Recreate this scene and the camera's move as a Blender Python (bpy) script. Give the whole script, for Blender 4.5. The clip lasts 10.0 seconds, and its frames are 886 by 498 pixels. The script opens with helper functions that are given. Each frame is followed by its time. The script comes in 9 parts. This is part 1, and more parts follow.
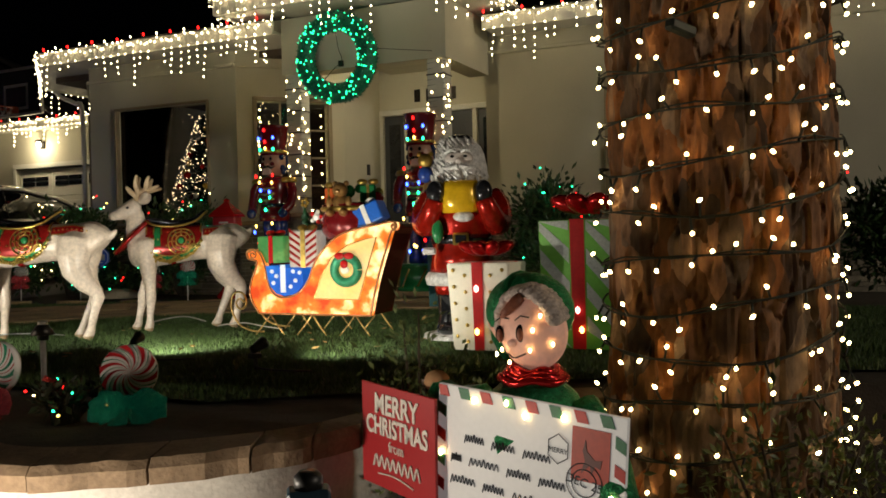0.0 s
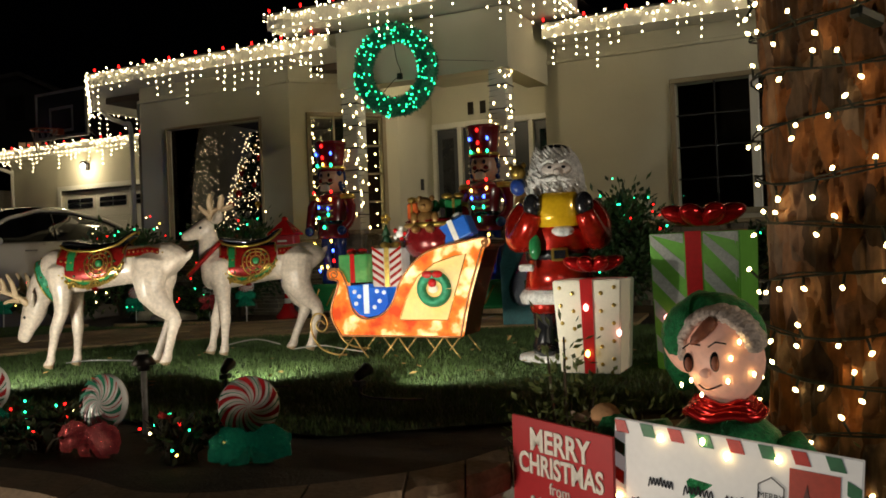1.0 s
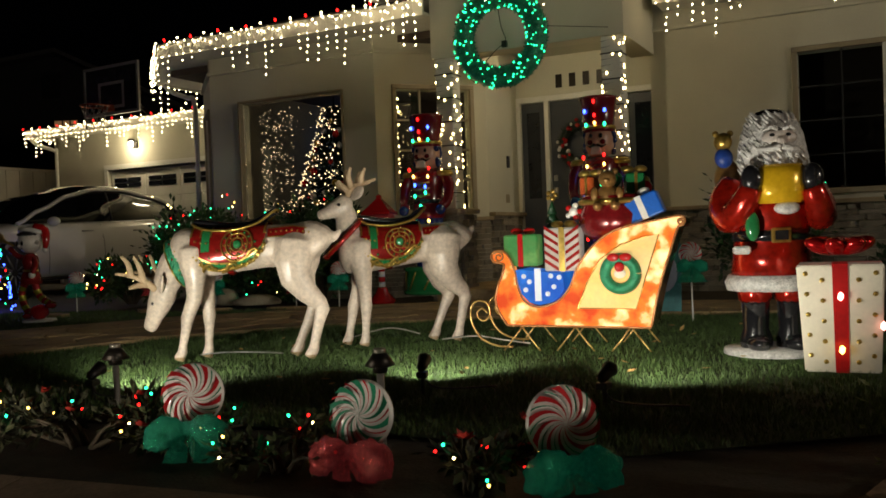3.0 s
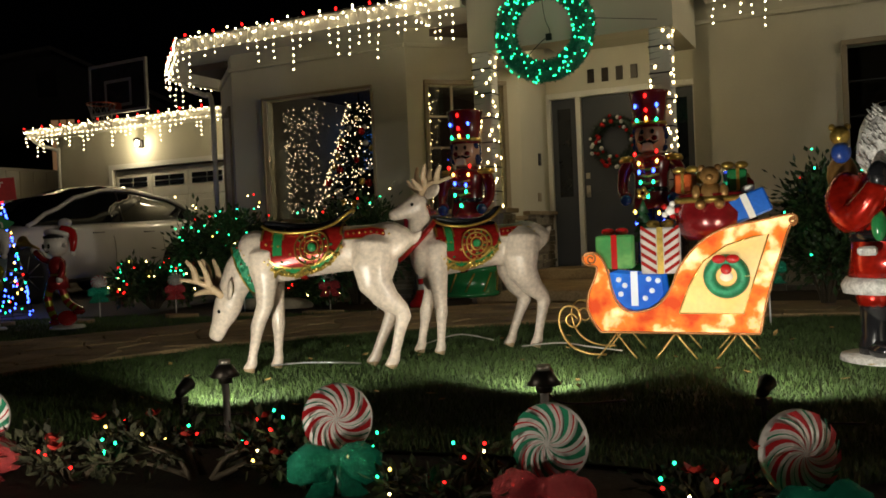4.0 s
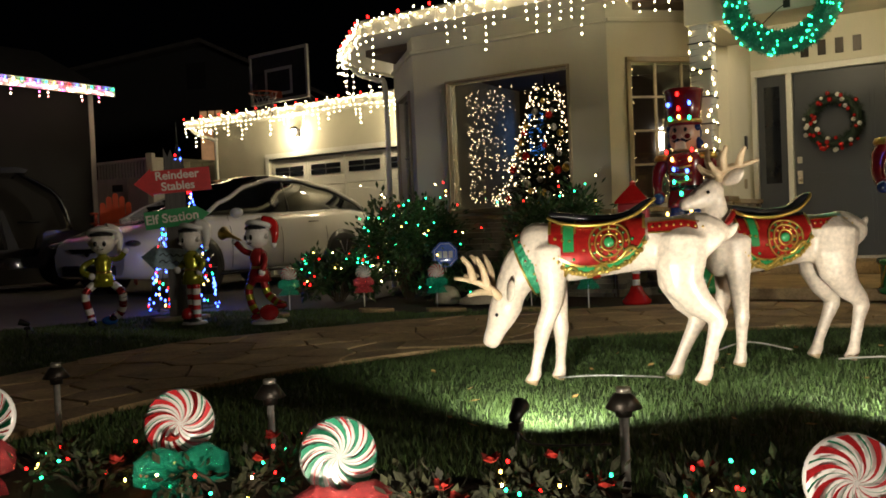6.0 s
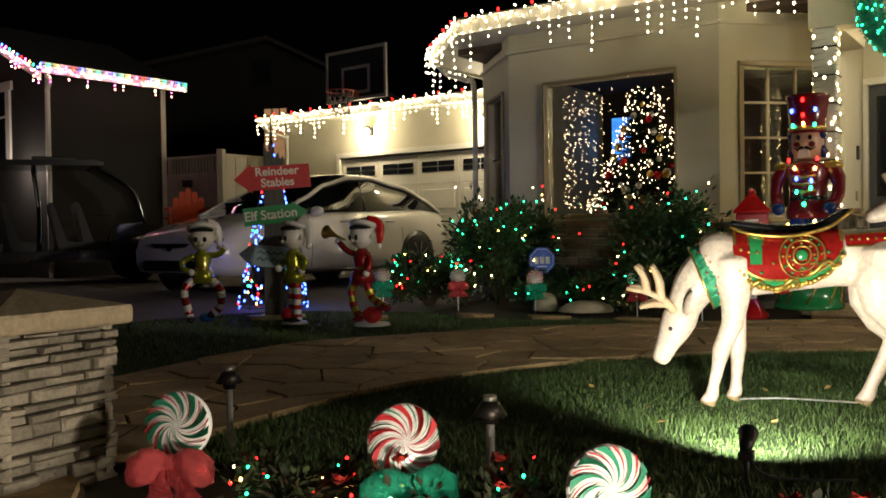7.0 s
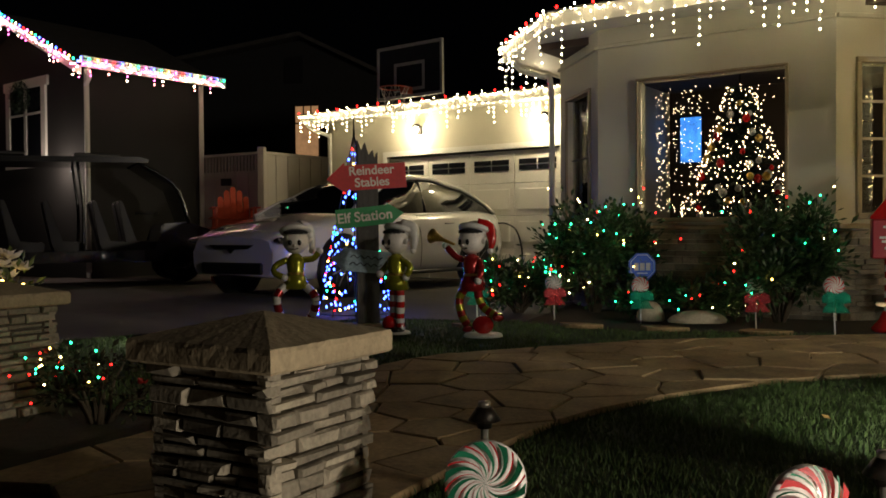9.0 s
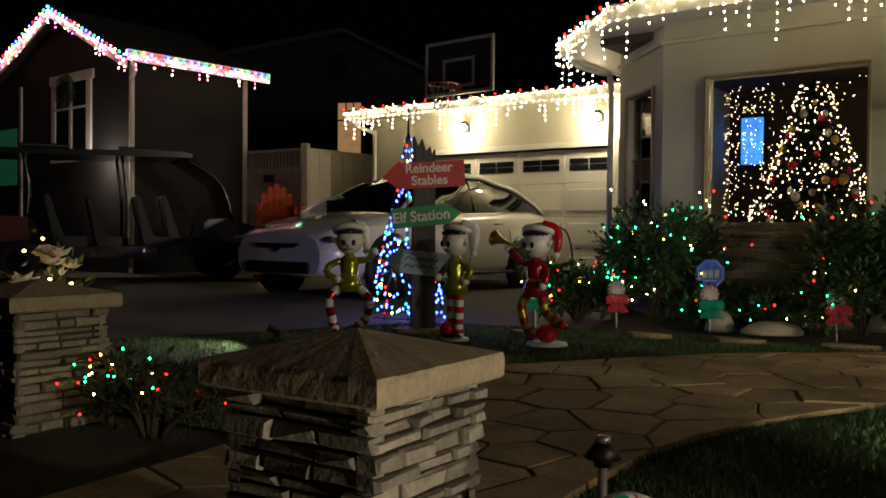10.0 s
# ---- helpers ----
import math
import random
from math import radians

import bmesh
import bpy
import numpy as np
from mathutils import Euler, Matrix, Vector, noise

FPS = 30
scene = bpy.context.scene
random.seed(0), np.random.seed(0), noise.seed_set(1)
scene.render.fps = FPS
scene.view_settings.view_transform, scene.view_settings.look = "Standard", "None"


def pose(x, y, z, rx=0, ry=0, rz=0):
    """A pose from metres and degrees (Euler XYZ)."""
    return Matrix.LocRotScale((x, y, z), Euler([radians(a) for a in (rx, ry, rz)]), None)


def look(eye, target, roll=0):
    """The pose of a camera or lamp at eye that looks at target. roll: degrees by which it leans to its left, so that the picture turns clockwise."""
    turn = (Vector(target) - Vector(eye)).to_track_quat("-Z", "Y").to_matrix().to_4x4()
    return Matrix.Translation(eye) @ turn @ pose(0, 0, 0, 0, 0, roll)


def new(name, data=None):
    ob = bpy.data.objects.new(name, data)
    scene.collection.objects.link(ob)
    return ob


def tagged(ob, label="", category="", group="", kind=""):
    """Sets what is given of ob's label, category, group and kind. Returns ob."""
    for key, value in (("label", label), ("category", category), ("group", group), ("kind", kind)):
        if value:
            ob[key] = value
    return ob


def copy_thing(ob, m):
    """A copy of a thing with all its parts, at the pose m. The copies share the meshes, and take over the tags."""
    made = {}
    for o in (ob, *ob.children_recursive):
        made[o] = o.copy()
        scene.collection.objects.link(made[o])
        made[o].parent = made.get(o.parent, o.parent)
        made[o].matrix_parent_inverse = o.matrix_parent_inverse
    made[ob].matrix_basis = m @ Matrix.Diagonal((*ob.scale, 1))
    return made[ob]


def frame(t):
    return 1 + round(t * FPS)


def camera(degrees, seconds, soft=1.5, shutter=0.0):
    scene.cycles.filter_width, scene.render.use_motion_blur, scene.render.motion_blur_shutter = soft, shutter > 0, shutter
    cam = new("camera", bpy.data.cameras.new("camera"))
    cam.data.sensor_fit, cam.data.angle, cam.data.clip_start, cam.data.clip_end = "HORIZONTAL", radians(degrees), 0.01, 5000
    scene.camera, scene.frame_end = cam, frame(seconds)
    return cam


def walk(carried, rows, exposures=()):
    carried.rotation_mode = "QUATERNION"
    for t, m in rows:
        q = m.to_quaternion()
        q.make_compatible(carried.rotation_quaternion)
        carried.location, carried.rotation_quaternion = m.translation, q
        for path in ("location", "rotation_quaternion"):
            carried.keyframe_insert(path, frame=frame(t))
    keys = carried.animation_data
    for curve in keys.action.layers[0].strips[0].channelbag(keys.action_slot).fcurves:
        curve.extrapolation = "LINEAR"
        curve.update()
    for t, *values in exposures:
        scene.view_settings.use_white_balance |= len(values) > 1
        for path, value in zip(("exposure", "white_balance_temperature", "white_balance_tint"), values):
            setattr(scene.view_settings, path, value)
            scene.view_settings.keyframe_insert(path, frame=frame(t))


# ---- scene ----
# ------------------------------------------------------------ camera
cam = camera(53.9, 10.0, soft=1.7)
METRES, EYE = 5.2, 0.58
ROWS = [
    (0.0, 0.0, 0.0, 0.0, -0.02, -0.69, 1.33),
    (0.5, -0.027, 0.0241, 0.0001, 1.41, -0.1, 1.43),
    (1.0, -0.0732, 0.0502, 0.0043, 1.73, 0.33, 2.28),
    (1.5, -0.1118, 0.0728, 0.0049, 1.58, 0.69, 2.95),
    (2.0, -0.1581, 0.1076, 0.0076, 2.37, 0.75, 2.89),
    (2.5, -0.198, 0.1331, 0.0077, 3.11, -0.52, 2.0),
    (2.7, -0.2183, 0.1423, 0.0081, 2.92, -0.86, 2.0),
    (3.8, -0.3348, 0.1912, 0.0144, 1.43, -0.72, 2.6),
    (4.0, -0.3535, 0.2067, 0.0158, 1.49, -0.94, 2.48),
    (4.5, -0.3885, 0.2296, 0.0203, 4.49, -1.12, 2.35),
    (5.0, -0.4353, 0.2529, 0.0231, 5.66, -1.09, 2.86),
    (5.5, -0.478, 0.2761, 0.0229, 6.54, -1.33, 2.74),
    (6.0, -0.5295, 0.3062, 0.0271, 8.73, -1.39, 2.45),
    (6.2, -0.5510, 0.3160, 0.0279, 10.14, -1.26, 1.5),
    (7.3, -0.6719, 0.3365, 0.0312, 11.39, -1.06, 0.8),
    (7.5, -0.6882, 0.3421, 0.0303, 10.91, -1.04, 0.35),
    (8.0, -0.7392, 0.3635, 0.0343, 10.03, -1.01, -0.28),
    (8.5, -0.7891, 0.3748, 0.0376, 10.71, -1.01, 0.13),
    (9.0, -0.8247, 0.3872, 0.0391, 11.43, -1.11, 0.38),
    (9.5, -0.852, 0.4173, 0.0409, 11.64, -1.11, 0.11),
    (10.0, -0.8766, 0.4443, 0.0419, 13.68, -1.15, -0.56),
]
walk(cam, [(t, pose(METRES * x, METRES * y, EYE + METRES * z, 90 + pitch, roll, yaw)) for t, x, y, z, yaw, pitch, roll in ROWS],
     exposures=[(0.0, -0.45), (2.5, -0.6), (4.5, -0.6), (5.5, -0.4), (6.0, 0.38), (7.5, 0.64), (9.0, 0.55), (10.0, 0.52)])

# ------------------------------------------------------------ night sky and lights
world = bpy.data.worlds.new("night")
scene.world = world
world.use_nodes = True
world.node_tree.nodes["Background"].inputs[0].default_value = (0.30, 0.34, 0.45, 1)
world.node_tree.nodes["Background"].inputs[1].default_value = 0.0006

# House axes: u along the front, v into the house.
HOUSE = pose(-2.4, 10.3, 0, 0, 0, -24)


def at_house(u, v, z=0.0):
    return HOUSE @ Vector((u, v, z))


def lamp(name, kind, energy, colour, place, size=0.1, aim=None, angle=60, blend=0.5):
    data = bpy.data.lights.new(name, kind)
    data.energy, data.color = energy, colour
    if kind == "AREA":
        data.size = size
    else:
        data.shadow_soft_size = size
    if kind == "SPOT":
        data.spot_size, data.spot_blend = radians(angle), blend
    ob = new(name, data)
    ob.matrix_world = look(place, aim) if aim is not None else Matrix.Translation(place)
    return ob


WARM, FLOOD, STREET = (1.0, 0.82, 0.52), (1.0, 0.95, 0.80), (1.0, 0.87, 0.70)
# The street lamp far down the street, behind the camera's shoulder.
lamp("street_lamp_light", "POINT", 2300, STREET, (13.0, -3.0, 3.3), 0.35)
# Two unseen low fill lights added before the garden wall, without fixtures.
lamp("pavement_light", "POINT", 68, STREET, (-1.3, 1.85, -0.25), 0.08)
lamp("pavement_light", "POINT", 46, STREET, (-3.15, 2.99, -0.04), 0.06)
# Three floodlights staked into the lawn, turned to the house.
SPOTS = [(-2.97, 4.49, (-2.45, 6.6, 0.55)), (-1.56, 4.43, (-1.2, 7.0, 0.85)), (-0.86, 4.04, (0.15, 5.5, 0.85))]
for i, (x, y, aim) in enumerate(SPOTS):
    lamp("flood_light", "SPOT", (62, 68, 80)[i], FLOOD, (x, y + 0.07, 0.13), 0.02, aim, (118, 112, 98)[i], 0.55)
# Porch ceiling lamp and the two garage wall lamps.
lamp("porch_light", "POINT", 13, WARM, at_house(1.88, 0.62, 2.60), 0.06)
lamp("garage_light", "POINT", 26, WARM, at_house(-7.55, 3.66, 2.52), 0.07)
lamp("garage_light", "POINT", 26, WARM, at_house(-5.02, 3.66, 2.48), 0.07)
# Room light behind the bay window.
lamp("room_light", "POINT", 4.0, (1.0, 0.7, 0.42), at_house(-0.9, 2.4, 2.3), 0.2)


# ------------------------------------------------------------ materials
def material(name, colour, rough=0.6, metal=0.0, dark=0.75, scale=8.0, fine=60.0, bump=0.0, sheen=0.0, emit=0.0, glow=None, coat=0.0, island=0.0, stretch=(1, 1, 1), trans=0.0):
    """Principled surface with broad and fine variation of its colour, and fine relief."""
    m = bpy.data.materials.new(name)
    m.use_nodes = True
    nt = m.node_tree
    b = nt.nodes["Principled BSDF"]
    b.inputs["Roughness"].default_value, b.inputs["Metallic"].default_value = rough, metal
    b.inputs["Coat Weight"].default_value = coat
    b.inputs["Sheen Weight"].default_value = sheen
    b.inputs["Transmission Weight"].default_value = trans
    co = nt.nodes.new("ShaderNodeTexCoord")
    mp = nt.nodes.new("ShaderNodeMapping")
    mp.inputs["Scale"].default_value = stretch
    nt.links.new(co.outputs["Object"], mp.inputs[0])
    big, small = nt.nodes.new("ShaderNodeTexNoise"), nt.nodes.new("ShaderNodeTexNoise")
    for n, s in ((big, scale), (small, fine)):
        n.inputs["Scale"].default_value, n.inputs["Detail"].default_value = s, 5
        nt.links.new(mp.outputs[0], n.inputs["Vector"])
    add = nt.nodes.new("ShaderNodeMath")
    add.operation = "MULTIPLY_ADD"
    nt.links.new(small.outputs[0], add.inputs[0])
    add.inputs[1].default_value = 0.5
    half = nt.nodes.new("ShaderNodeMath")
    half.operation = "MULTIPLY"
    half.inputs[1].default_value = 0.6
    nt.links.new(big.outputs[0], half.inputs[0])
    nt.links.new(half.outputs[0], add.inputs[2])
    ramp = nt.nodes.new("ShaderNodeValToRGB")
    ramp.color_ramp.elements[0].position, ramp.color_ramp.elements[1].position = 0.34, 0.72
    ramp.color_ramp.elements[0].color = (*[c * dark for c in colour], 1)
    ramp.color_ramp.elements[1].color = (*[min(1, c * (2 - dark) ** 0.5) for c in colour], 1)
    nt.links.new(add.outputs[0], ramp.inputs[0])
    last = ramp.outputs[0]
    if island:
        hsv = nt.nodes.new("ShaderNodeHueSaturation")
        info = nt.nodes.new("ShaderNodeObjectInfo")
        geo = nt.nodes.new("ShaderNodeNewGeometry")
        mix = nt.nodes.new("ShaderNodeMath")
        mix.operation = "ADD"
        nt.links.new(info.outputs["Random"], mix.inputs[0])
        nt.links.new(geo.outputs["Random Per Island"], mix.inputs[1])
        mod = nt.nodes.new("ShaderNodeMath")
        mod.operation = "FRACT"
        nt.links.new(mix.outputs[0], mod.inputs[0])
        rng = nt.nodes.new("ShaderNodeMapRange")
        rng.inputs[3].default_value, rng.inputs[4].default_value = 1 - island, 1 + island
        nt.links.new(mod.outputs[0], rng.inputs[0])
        nt.links.new(rng.outputs[0], hsv.inputs["Value"])
        nt.links.new(last, hsv.inputs["Color"])
        last = hsv.outputs[0]
    nt.links.new(last, b.inputs["Base Color"])
    if bump:
        bp = nt.nodes.new("ShaderNodeBump")
        bp.inputs["Strength"].default_value, bp.inputs["Distance"].default_value = bump, 0.01
        nt.links.new(add.outputs[0], bp.inputs["Height"])
        nt.links.new(bp.outputs[0], b.inputs["Normal"])
    if emit:
        b.inputs["Emission Strength"].default_value = emit
        if glow is None:
            nt.links.new(last, b.inputs["Emission Color"])
        else:
            b.inputs["Emission Color"].default_value = (*glow, 1)
    return m


def bulb_material(name, colour, strength):
    m = bpy.data.materials.new(name)
    m.use_nodes = True
    b = m.node_tree.nodes["Principled BSDF"]
    b.inputs["Base Color"].default_value = (*colour, 1)
    b.inputs["Emission Color"].default_value = (*colour, 1)
    b.inputs["Emission Strength"].default_value = strength
    return m


def glass_material(name, tint=(0.9, 0.95, 0.93), keep=0.92):
    m = bpy.data.materials.new(name)
    m.use_nodes = True
    nt = m.node_tree
    nt.nodes.remove(nt.nodes["Principled BSDF"])
    out = nt.nodes["Material Output"]
    clear, shine = nt.nodes.new("ShaderNodeBsdfTransparent"), nt.nodes.new("ShaderNodeBsdfGlossy")
    clear.inputs[0].default_value = (*[c * keep for c in tint], 1)
    shine.inputs["Roughness"].default_value = 0.02
    mix, fr = nt.nodes.new("ShaderNodeMixShader"), nt.nodes.new("ShaderNodeFresnel")
    fr.inputs["IOR"].default_value = 1.5
    nt.links.new(fr.outputs[0], mix.inputs[0])
    nt.links.new(clear.outputs[0], mix.inputs[1])
    nt.links.new(shine.outputs[0], mix.inputs[2])
    nt.links.new(mix.outputs[0], out.inputs[0])
    return m


STUCCO = material("cream stucco", (0.60, 0.58, 0.46), 0.9, dark=0.86, scale=1.2, fine=140, bump=0.25)
TRIM = material("white trim paint", (0.74, 0.73, 0.66), 0.5, dark=0.92, scale=3, fine=40)
TAN_TRIM = material("tan window trim", (0.31, 0.26, 0.17), 0.6, dark=0.85, scale=3, fine=50)
STONE = material("grey ledge stone", (0.24, 0.21, 0.155), 0.85, dark=0.5, scale=9, fine=70, bump=0.6, island=0.35)
CAPSTONE = material("tan capstone", (0.33, 0.265, 0.165), 0.85, dark=0.62, scale=7, fine=60, bump=0.7)
COPING = material("brown stone coping", (0.20, 0.135, 0.08), 0.85, dark=0.6, scale=7, fine=60, bump=0.8)
JOINT = material("sandy joint fill", (0.17, 0.125, 0.07), 0.95, dark=0.6, scale=14)
MORTAR = material("dark mortar", (0.085, 0.072, 0.052), 0.95, dark=0.7, scale=20)
FLAG = material("flagstone", (0.36, 0.25, 0.125), 0.9, dark=0.5, scale=5, fine=45, bump=0.5, island=0.22)
ASPHALT = material("dark paving", (0.055, 0.05, 0.045), 0.9, dark=0.7, scale=3, fine=120, bump=0.3)
CONCRETE = material("drive concrete", (0.085, 0.077, 0.066), 0.85, dark=0.75, scale=2, fine=90, bump=0.2)
SOIL = material("dark soil", (0.045, 0.034, 0.024), 0.95, dark=0.5, scale=14, fine=90, bump=0.8)
TURF = material("turf", (0.030, 0.060, 0.014), 0.95, dark=0.55, scale=5, fine=120, bump=0.5)
GRASS = material("grass blade", (0.066, 0.120, 0.028), 0.65, dark=0.7, scale=2.5, fine=12, island=0.35)
SHINGLE = material("dark shingle", (0.05, 0.045, 0.04), 0.9, dark=0.6, scale=6, fine=40, bump=0.4)
PLASTER = material("white wall plaster", (0.55, 0.52, 0.47), 0.9, dark=0.72, scale=5, fine=60, bump=0.5)
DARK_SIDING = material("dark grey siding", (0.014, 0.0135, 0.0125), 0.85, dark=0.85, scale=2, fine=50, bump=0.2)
DOOR_GREY = material("slate grey door paint", (0.05, 0.056, 0.066), 0.4, dark=0.88, scale=3, fine=60)
VINYL = material("white vinyl fence", (0.46, 0.43, 0.38), 0.5, dark=0.9, scale=2)
ROOM_WALL = material("room wall", (0.10, 0.075, 0.055), 0.9, dark=0.85, scale=1)
PANE = glass_material("window glass")
DARK_PANE = material("dark glazed pane", (0.012, 0.014, 0.018), 0.08, dark=0.9)
BLACK = material("black plastic", (0.012, 0.012, 0.012), 0.45, dark=0.8)
BRONZE = material("dark bronze metal", (0.035, 0.03, 0.025), 0.4, metal=0.8)
WIRE = material("green cable", (0.010, 0.016, 0.010), 0.6)
WARM_BULB = bulb_material("warm white bulb", (1.0, 0.70, 0.29), 26)
ICICLE_BULB = bulb_material("icicle bulb", (1.0, 0.80, 0.45), 23)
RED_BULB = bulb_material("red bulb", (1.0, 0.012, 0.010), 7)
GREEN_BULB = bulb_material("green bulb", (0.02, 1.0, 0.38), 9)
BLUE_BULB = bulb_material("blue bulb", (0.04, 0.10, 1.0), 14)
YELLOW_BULB = bulb_material("yellow bulb", (1.0, 0.62, 0.12), 12)
PALE_BULB = bulb_material("pale tree bulb", (1.0, 0.64, 0.36), 11)
PINK_BULB = bulb_material("pink bulb", (1.0, 0.12, 0.55), 10)
PALE_RED_BULB = bulb_material("rose bulb", (1.0, 0.35, 0.30), 10)


# ------------------------------------------------------------ builders
def mesh_of(name, bm, *mats, smooth=False):
    bmesh.ops.recalc_face_normals(bm, faces=bm.faces)
    me = bpy.data.meshes.new(name)
    bm.to_mesh(me)
    bm.free()
    for m in mats:
        me.materials.append(m)
    if smooth:
        me.polygons.foreach_set("use_smooth", [True] * len(me.polygons))
    return me


def part(name, bm, mat, parent, label="", smooth=False, m=None):
    """Links a bmesh (or a mesh) as one mesh object under a thing or a part."""
    mats = mat if isinstance(mat, (list, tuple)) else (mat,)
    me = mesh_of(name, bm, *mats, smooth=smooth) if isinstance(bm, bmesh.types.BMesh) else bm
    ob = new(name, me)
    ob.parent = parent
    if m is not None:
        ob.matrix_basis = m
    if label:
        ob["label"] = label
    return ob


def thing(name, m, label, category, group="", kind=""):
    ob = new(name)
    ob.empty_display_size = 0.1
    ob.matrix_world = m
    return tagged(ob, label, category, group, kind)


def solid(name, bm, mat, label="", category="", group="", kind="", m=None, smooth=False):
    """A thing of one mesh."""
    mats = mat if isinstance(mat, (list, tuple)) else (mat,)
    ob = new(name, mesh_of(name, bm, *mats, smooth=smooth))
    if m is not None:
        ob.matrix_world = m
    return tagged(ob, label, category, group, kind)


def box(bm, x0, x1, y0, y1, z0, z1, bevel=0.0, mat=0, m=None):
    r = bmesh.ops.create_cube(bm, size=1.0)
    vs = r["verts"]
    for v in vs:
        v.co = Vector((x0 + (v.co.x + 0.5) * (x1 - x0), y0 + (v.co.y + 0.5) * (y1 - y0), z0 + (v.co.z + 0.5) * (z1 - z0)))
    fs = set(f for v in vs for f in v.link_faces)
    if bevel:
        g = bmesh.ops.bevel(bm, geom=list({e for f in fs for e in f.edges}), offset=bevel, segments=1, affect="EDGES", profile=0.6)
        vs = list({v for f in g["faces"] for v in f.verts} | {v for v in vs if v.is_valid})
        fs = set(f for v in vs for f in v.link_faces)
    for f in fs:
        f.material_index = mat
    if m is not None:
        bmesh.ops.transform(bm, matrix=m, verts=list({v for f in fs for v in f.verts}))
    return fs


def ball(bm, centre, radii, mat=0, seg=12, rings=8, m=None):
    r = bmesh.ops.create_uvsphere(bm, u_segments=seg, v_segments=rings, radius=1.0)
    rad = radii if isinstance(radii, (tuple, list)) else (radii,) * 3
    t = Matrix.Translation(centre) @ (m if m is not None else Matrix()) @ Matrix.Diagonal((*rad, 1))
    bmesh.ops.transform(bm, matrix=t, verts=r["verts"])
    for f in {f for v in r["verts"] for f in v.link_faces}:
        f.material_index, f.smooth = mat, True


def tube(bm, pts, radii, seg=8, mat=0, cap=True, flat=1.0):
    """A tube along points; radii one number or one a point; flat squeezes it sideways."""
    pts = [Vector(p) for p in pts]
    n = len(pts)
    rad = [radii] * n if isinstance(radii, (int, float)) else list(radii)
    rings, side = [], None
    for i, p in enumerate(pts):
        d = (pts[min(i + 1, n - 1)] - pts[max(i - 1, 0)])
        d = d.normalized() if d.length > 1e-9 else Vector((0, 0, 1))
        if side is None:
            side = d.cross(Vector((0, 0, 1)) if abs(d.z) < 0.9 else Vector((1, 0, 0))).normalized()
        side = (side - d * side.dot(d)).normalized()
        up = d.cross(side)
        rings.append([bm.verts.new(p + rad[i] * (math.cos(a) * side * flat + math.sin(a) * up)) for a in (2 * math.pi * k / seg for k in range(seg))])
    for a, b in zip(rings, rings[1:]):
        for k in range(seg):
            f = bm.faces.new((a[k], a[(k + 1) % seg], b[(k + 1) % seg], b[k]))
            f.material_index, f.smooth = mat, True
    if cap:
        for ring in (rings[0], rings[-1]):
            f = bm.faces.new(ring)
            f.material_index = mat
    return rings


def lathe(bm, profile, seg=20, mat=0, m=None, smooth=True):
    """A turned form: profile of (radius, height)."""
    rings = []
    for r, z in profile:
        rings.append([bm.verts.new((r * math.cos(2 * math.pi * k / seg), r * math.sin(2 * math.pi * k / seg), z)) for k in range(seg)])
    for a, b in zip(rings, rings[1:]):
        for k in range(seg):
            f = bm.faces.new((a[k], a[(k + 1) % seg], b[(k + 1) % seg], b[k]))
            f.material_index, f.smooth = mat, smooth
    for ring in (rings[0], rings[-1]):
        f = bm.faces.new(ring)
        f.material_index = mat
    if m is not None:
        bmesh.ops.transform(bm, matrix=m, verts=[v for ring in rings for v in ring])


def prism(bm, outline, y0, y1, mat=0, m=None):
    """An outline of (x, z) made solid from y0 to y1."""
    a = [bm.verts.new((x, y0, z)) for x, z in outline]
    b = [bm.verts.new((x, y1, z)) for x, z in outline]
    fs = [bm.faces.new(a), bm.faces.new(list(reversed(b)))]
    n = len(a)
    for k in range(n):
        fs.append(bm.faces.new((a[k], b[k], b[(k + 1) % n], a[(k + 1) % n])))
    for f in fs:
        f.material_index = mat
    if m is not None:
        bmesh.ops.transform(bm, matrix=m, verts=a + b)
    return fs


def slab(bm, outline, z0, z1, mat=0):
    """An outline of (x, y) made solid from z0 to z1."""
    a = [bm.verts.new((x, y, z0)) for x, y in outline]
    b = [bm.verts.new((x, y, z1)) for x, y in outline]
    fs = [bm.faces.new(list(reversed(a))), bm.faces.new(b)]
    n = len(a)
    for k in range(n):
        fs.append(bm.faces.new((a[k], a[(k + 1) % n], b[(k + 1) % n], b[k])))
    for f in fs:
        f.material_index = mat
    return fs


def spline(pts, n=40):
    """Points along a smooth curve through pts."""
    pts = [Vector(p) for p in pts]
    out = []
    for i in range(n):
        s = i / (n - 1) * (len(pts) - 1)
        k = min(int(s), len(pts) - 2)
        f = s - k
        p0, p1, p2, p3 = pts[max(k - 1, 0)], pts[k], pts[k + 1], pts[min(k + 2, len(pts) - 1)]
        out.append(0.5 * (2 * p1 + (p2 - p0) * f + (2 * p0 - 5 * p1 + 4 * p2 - p3) * f * f + (3 * p1 - p0 - 3 * p2 + p3) * f ** 3))
    return out


def bulb_mesh(name, radius, mat, tall=1.5):
    bm = bmesh.new()
    bmesh.ops.create_icosphere(bm, subdivisions=1, radius=radius, matrix=Matrix.Diagonal((1, 1, tall, 1)))
    return mesh_of(name, bm, mat, smooth=True)


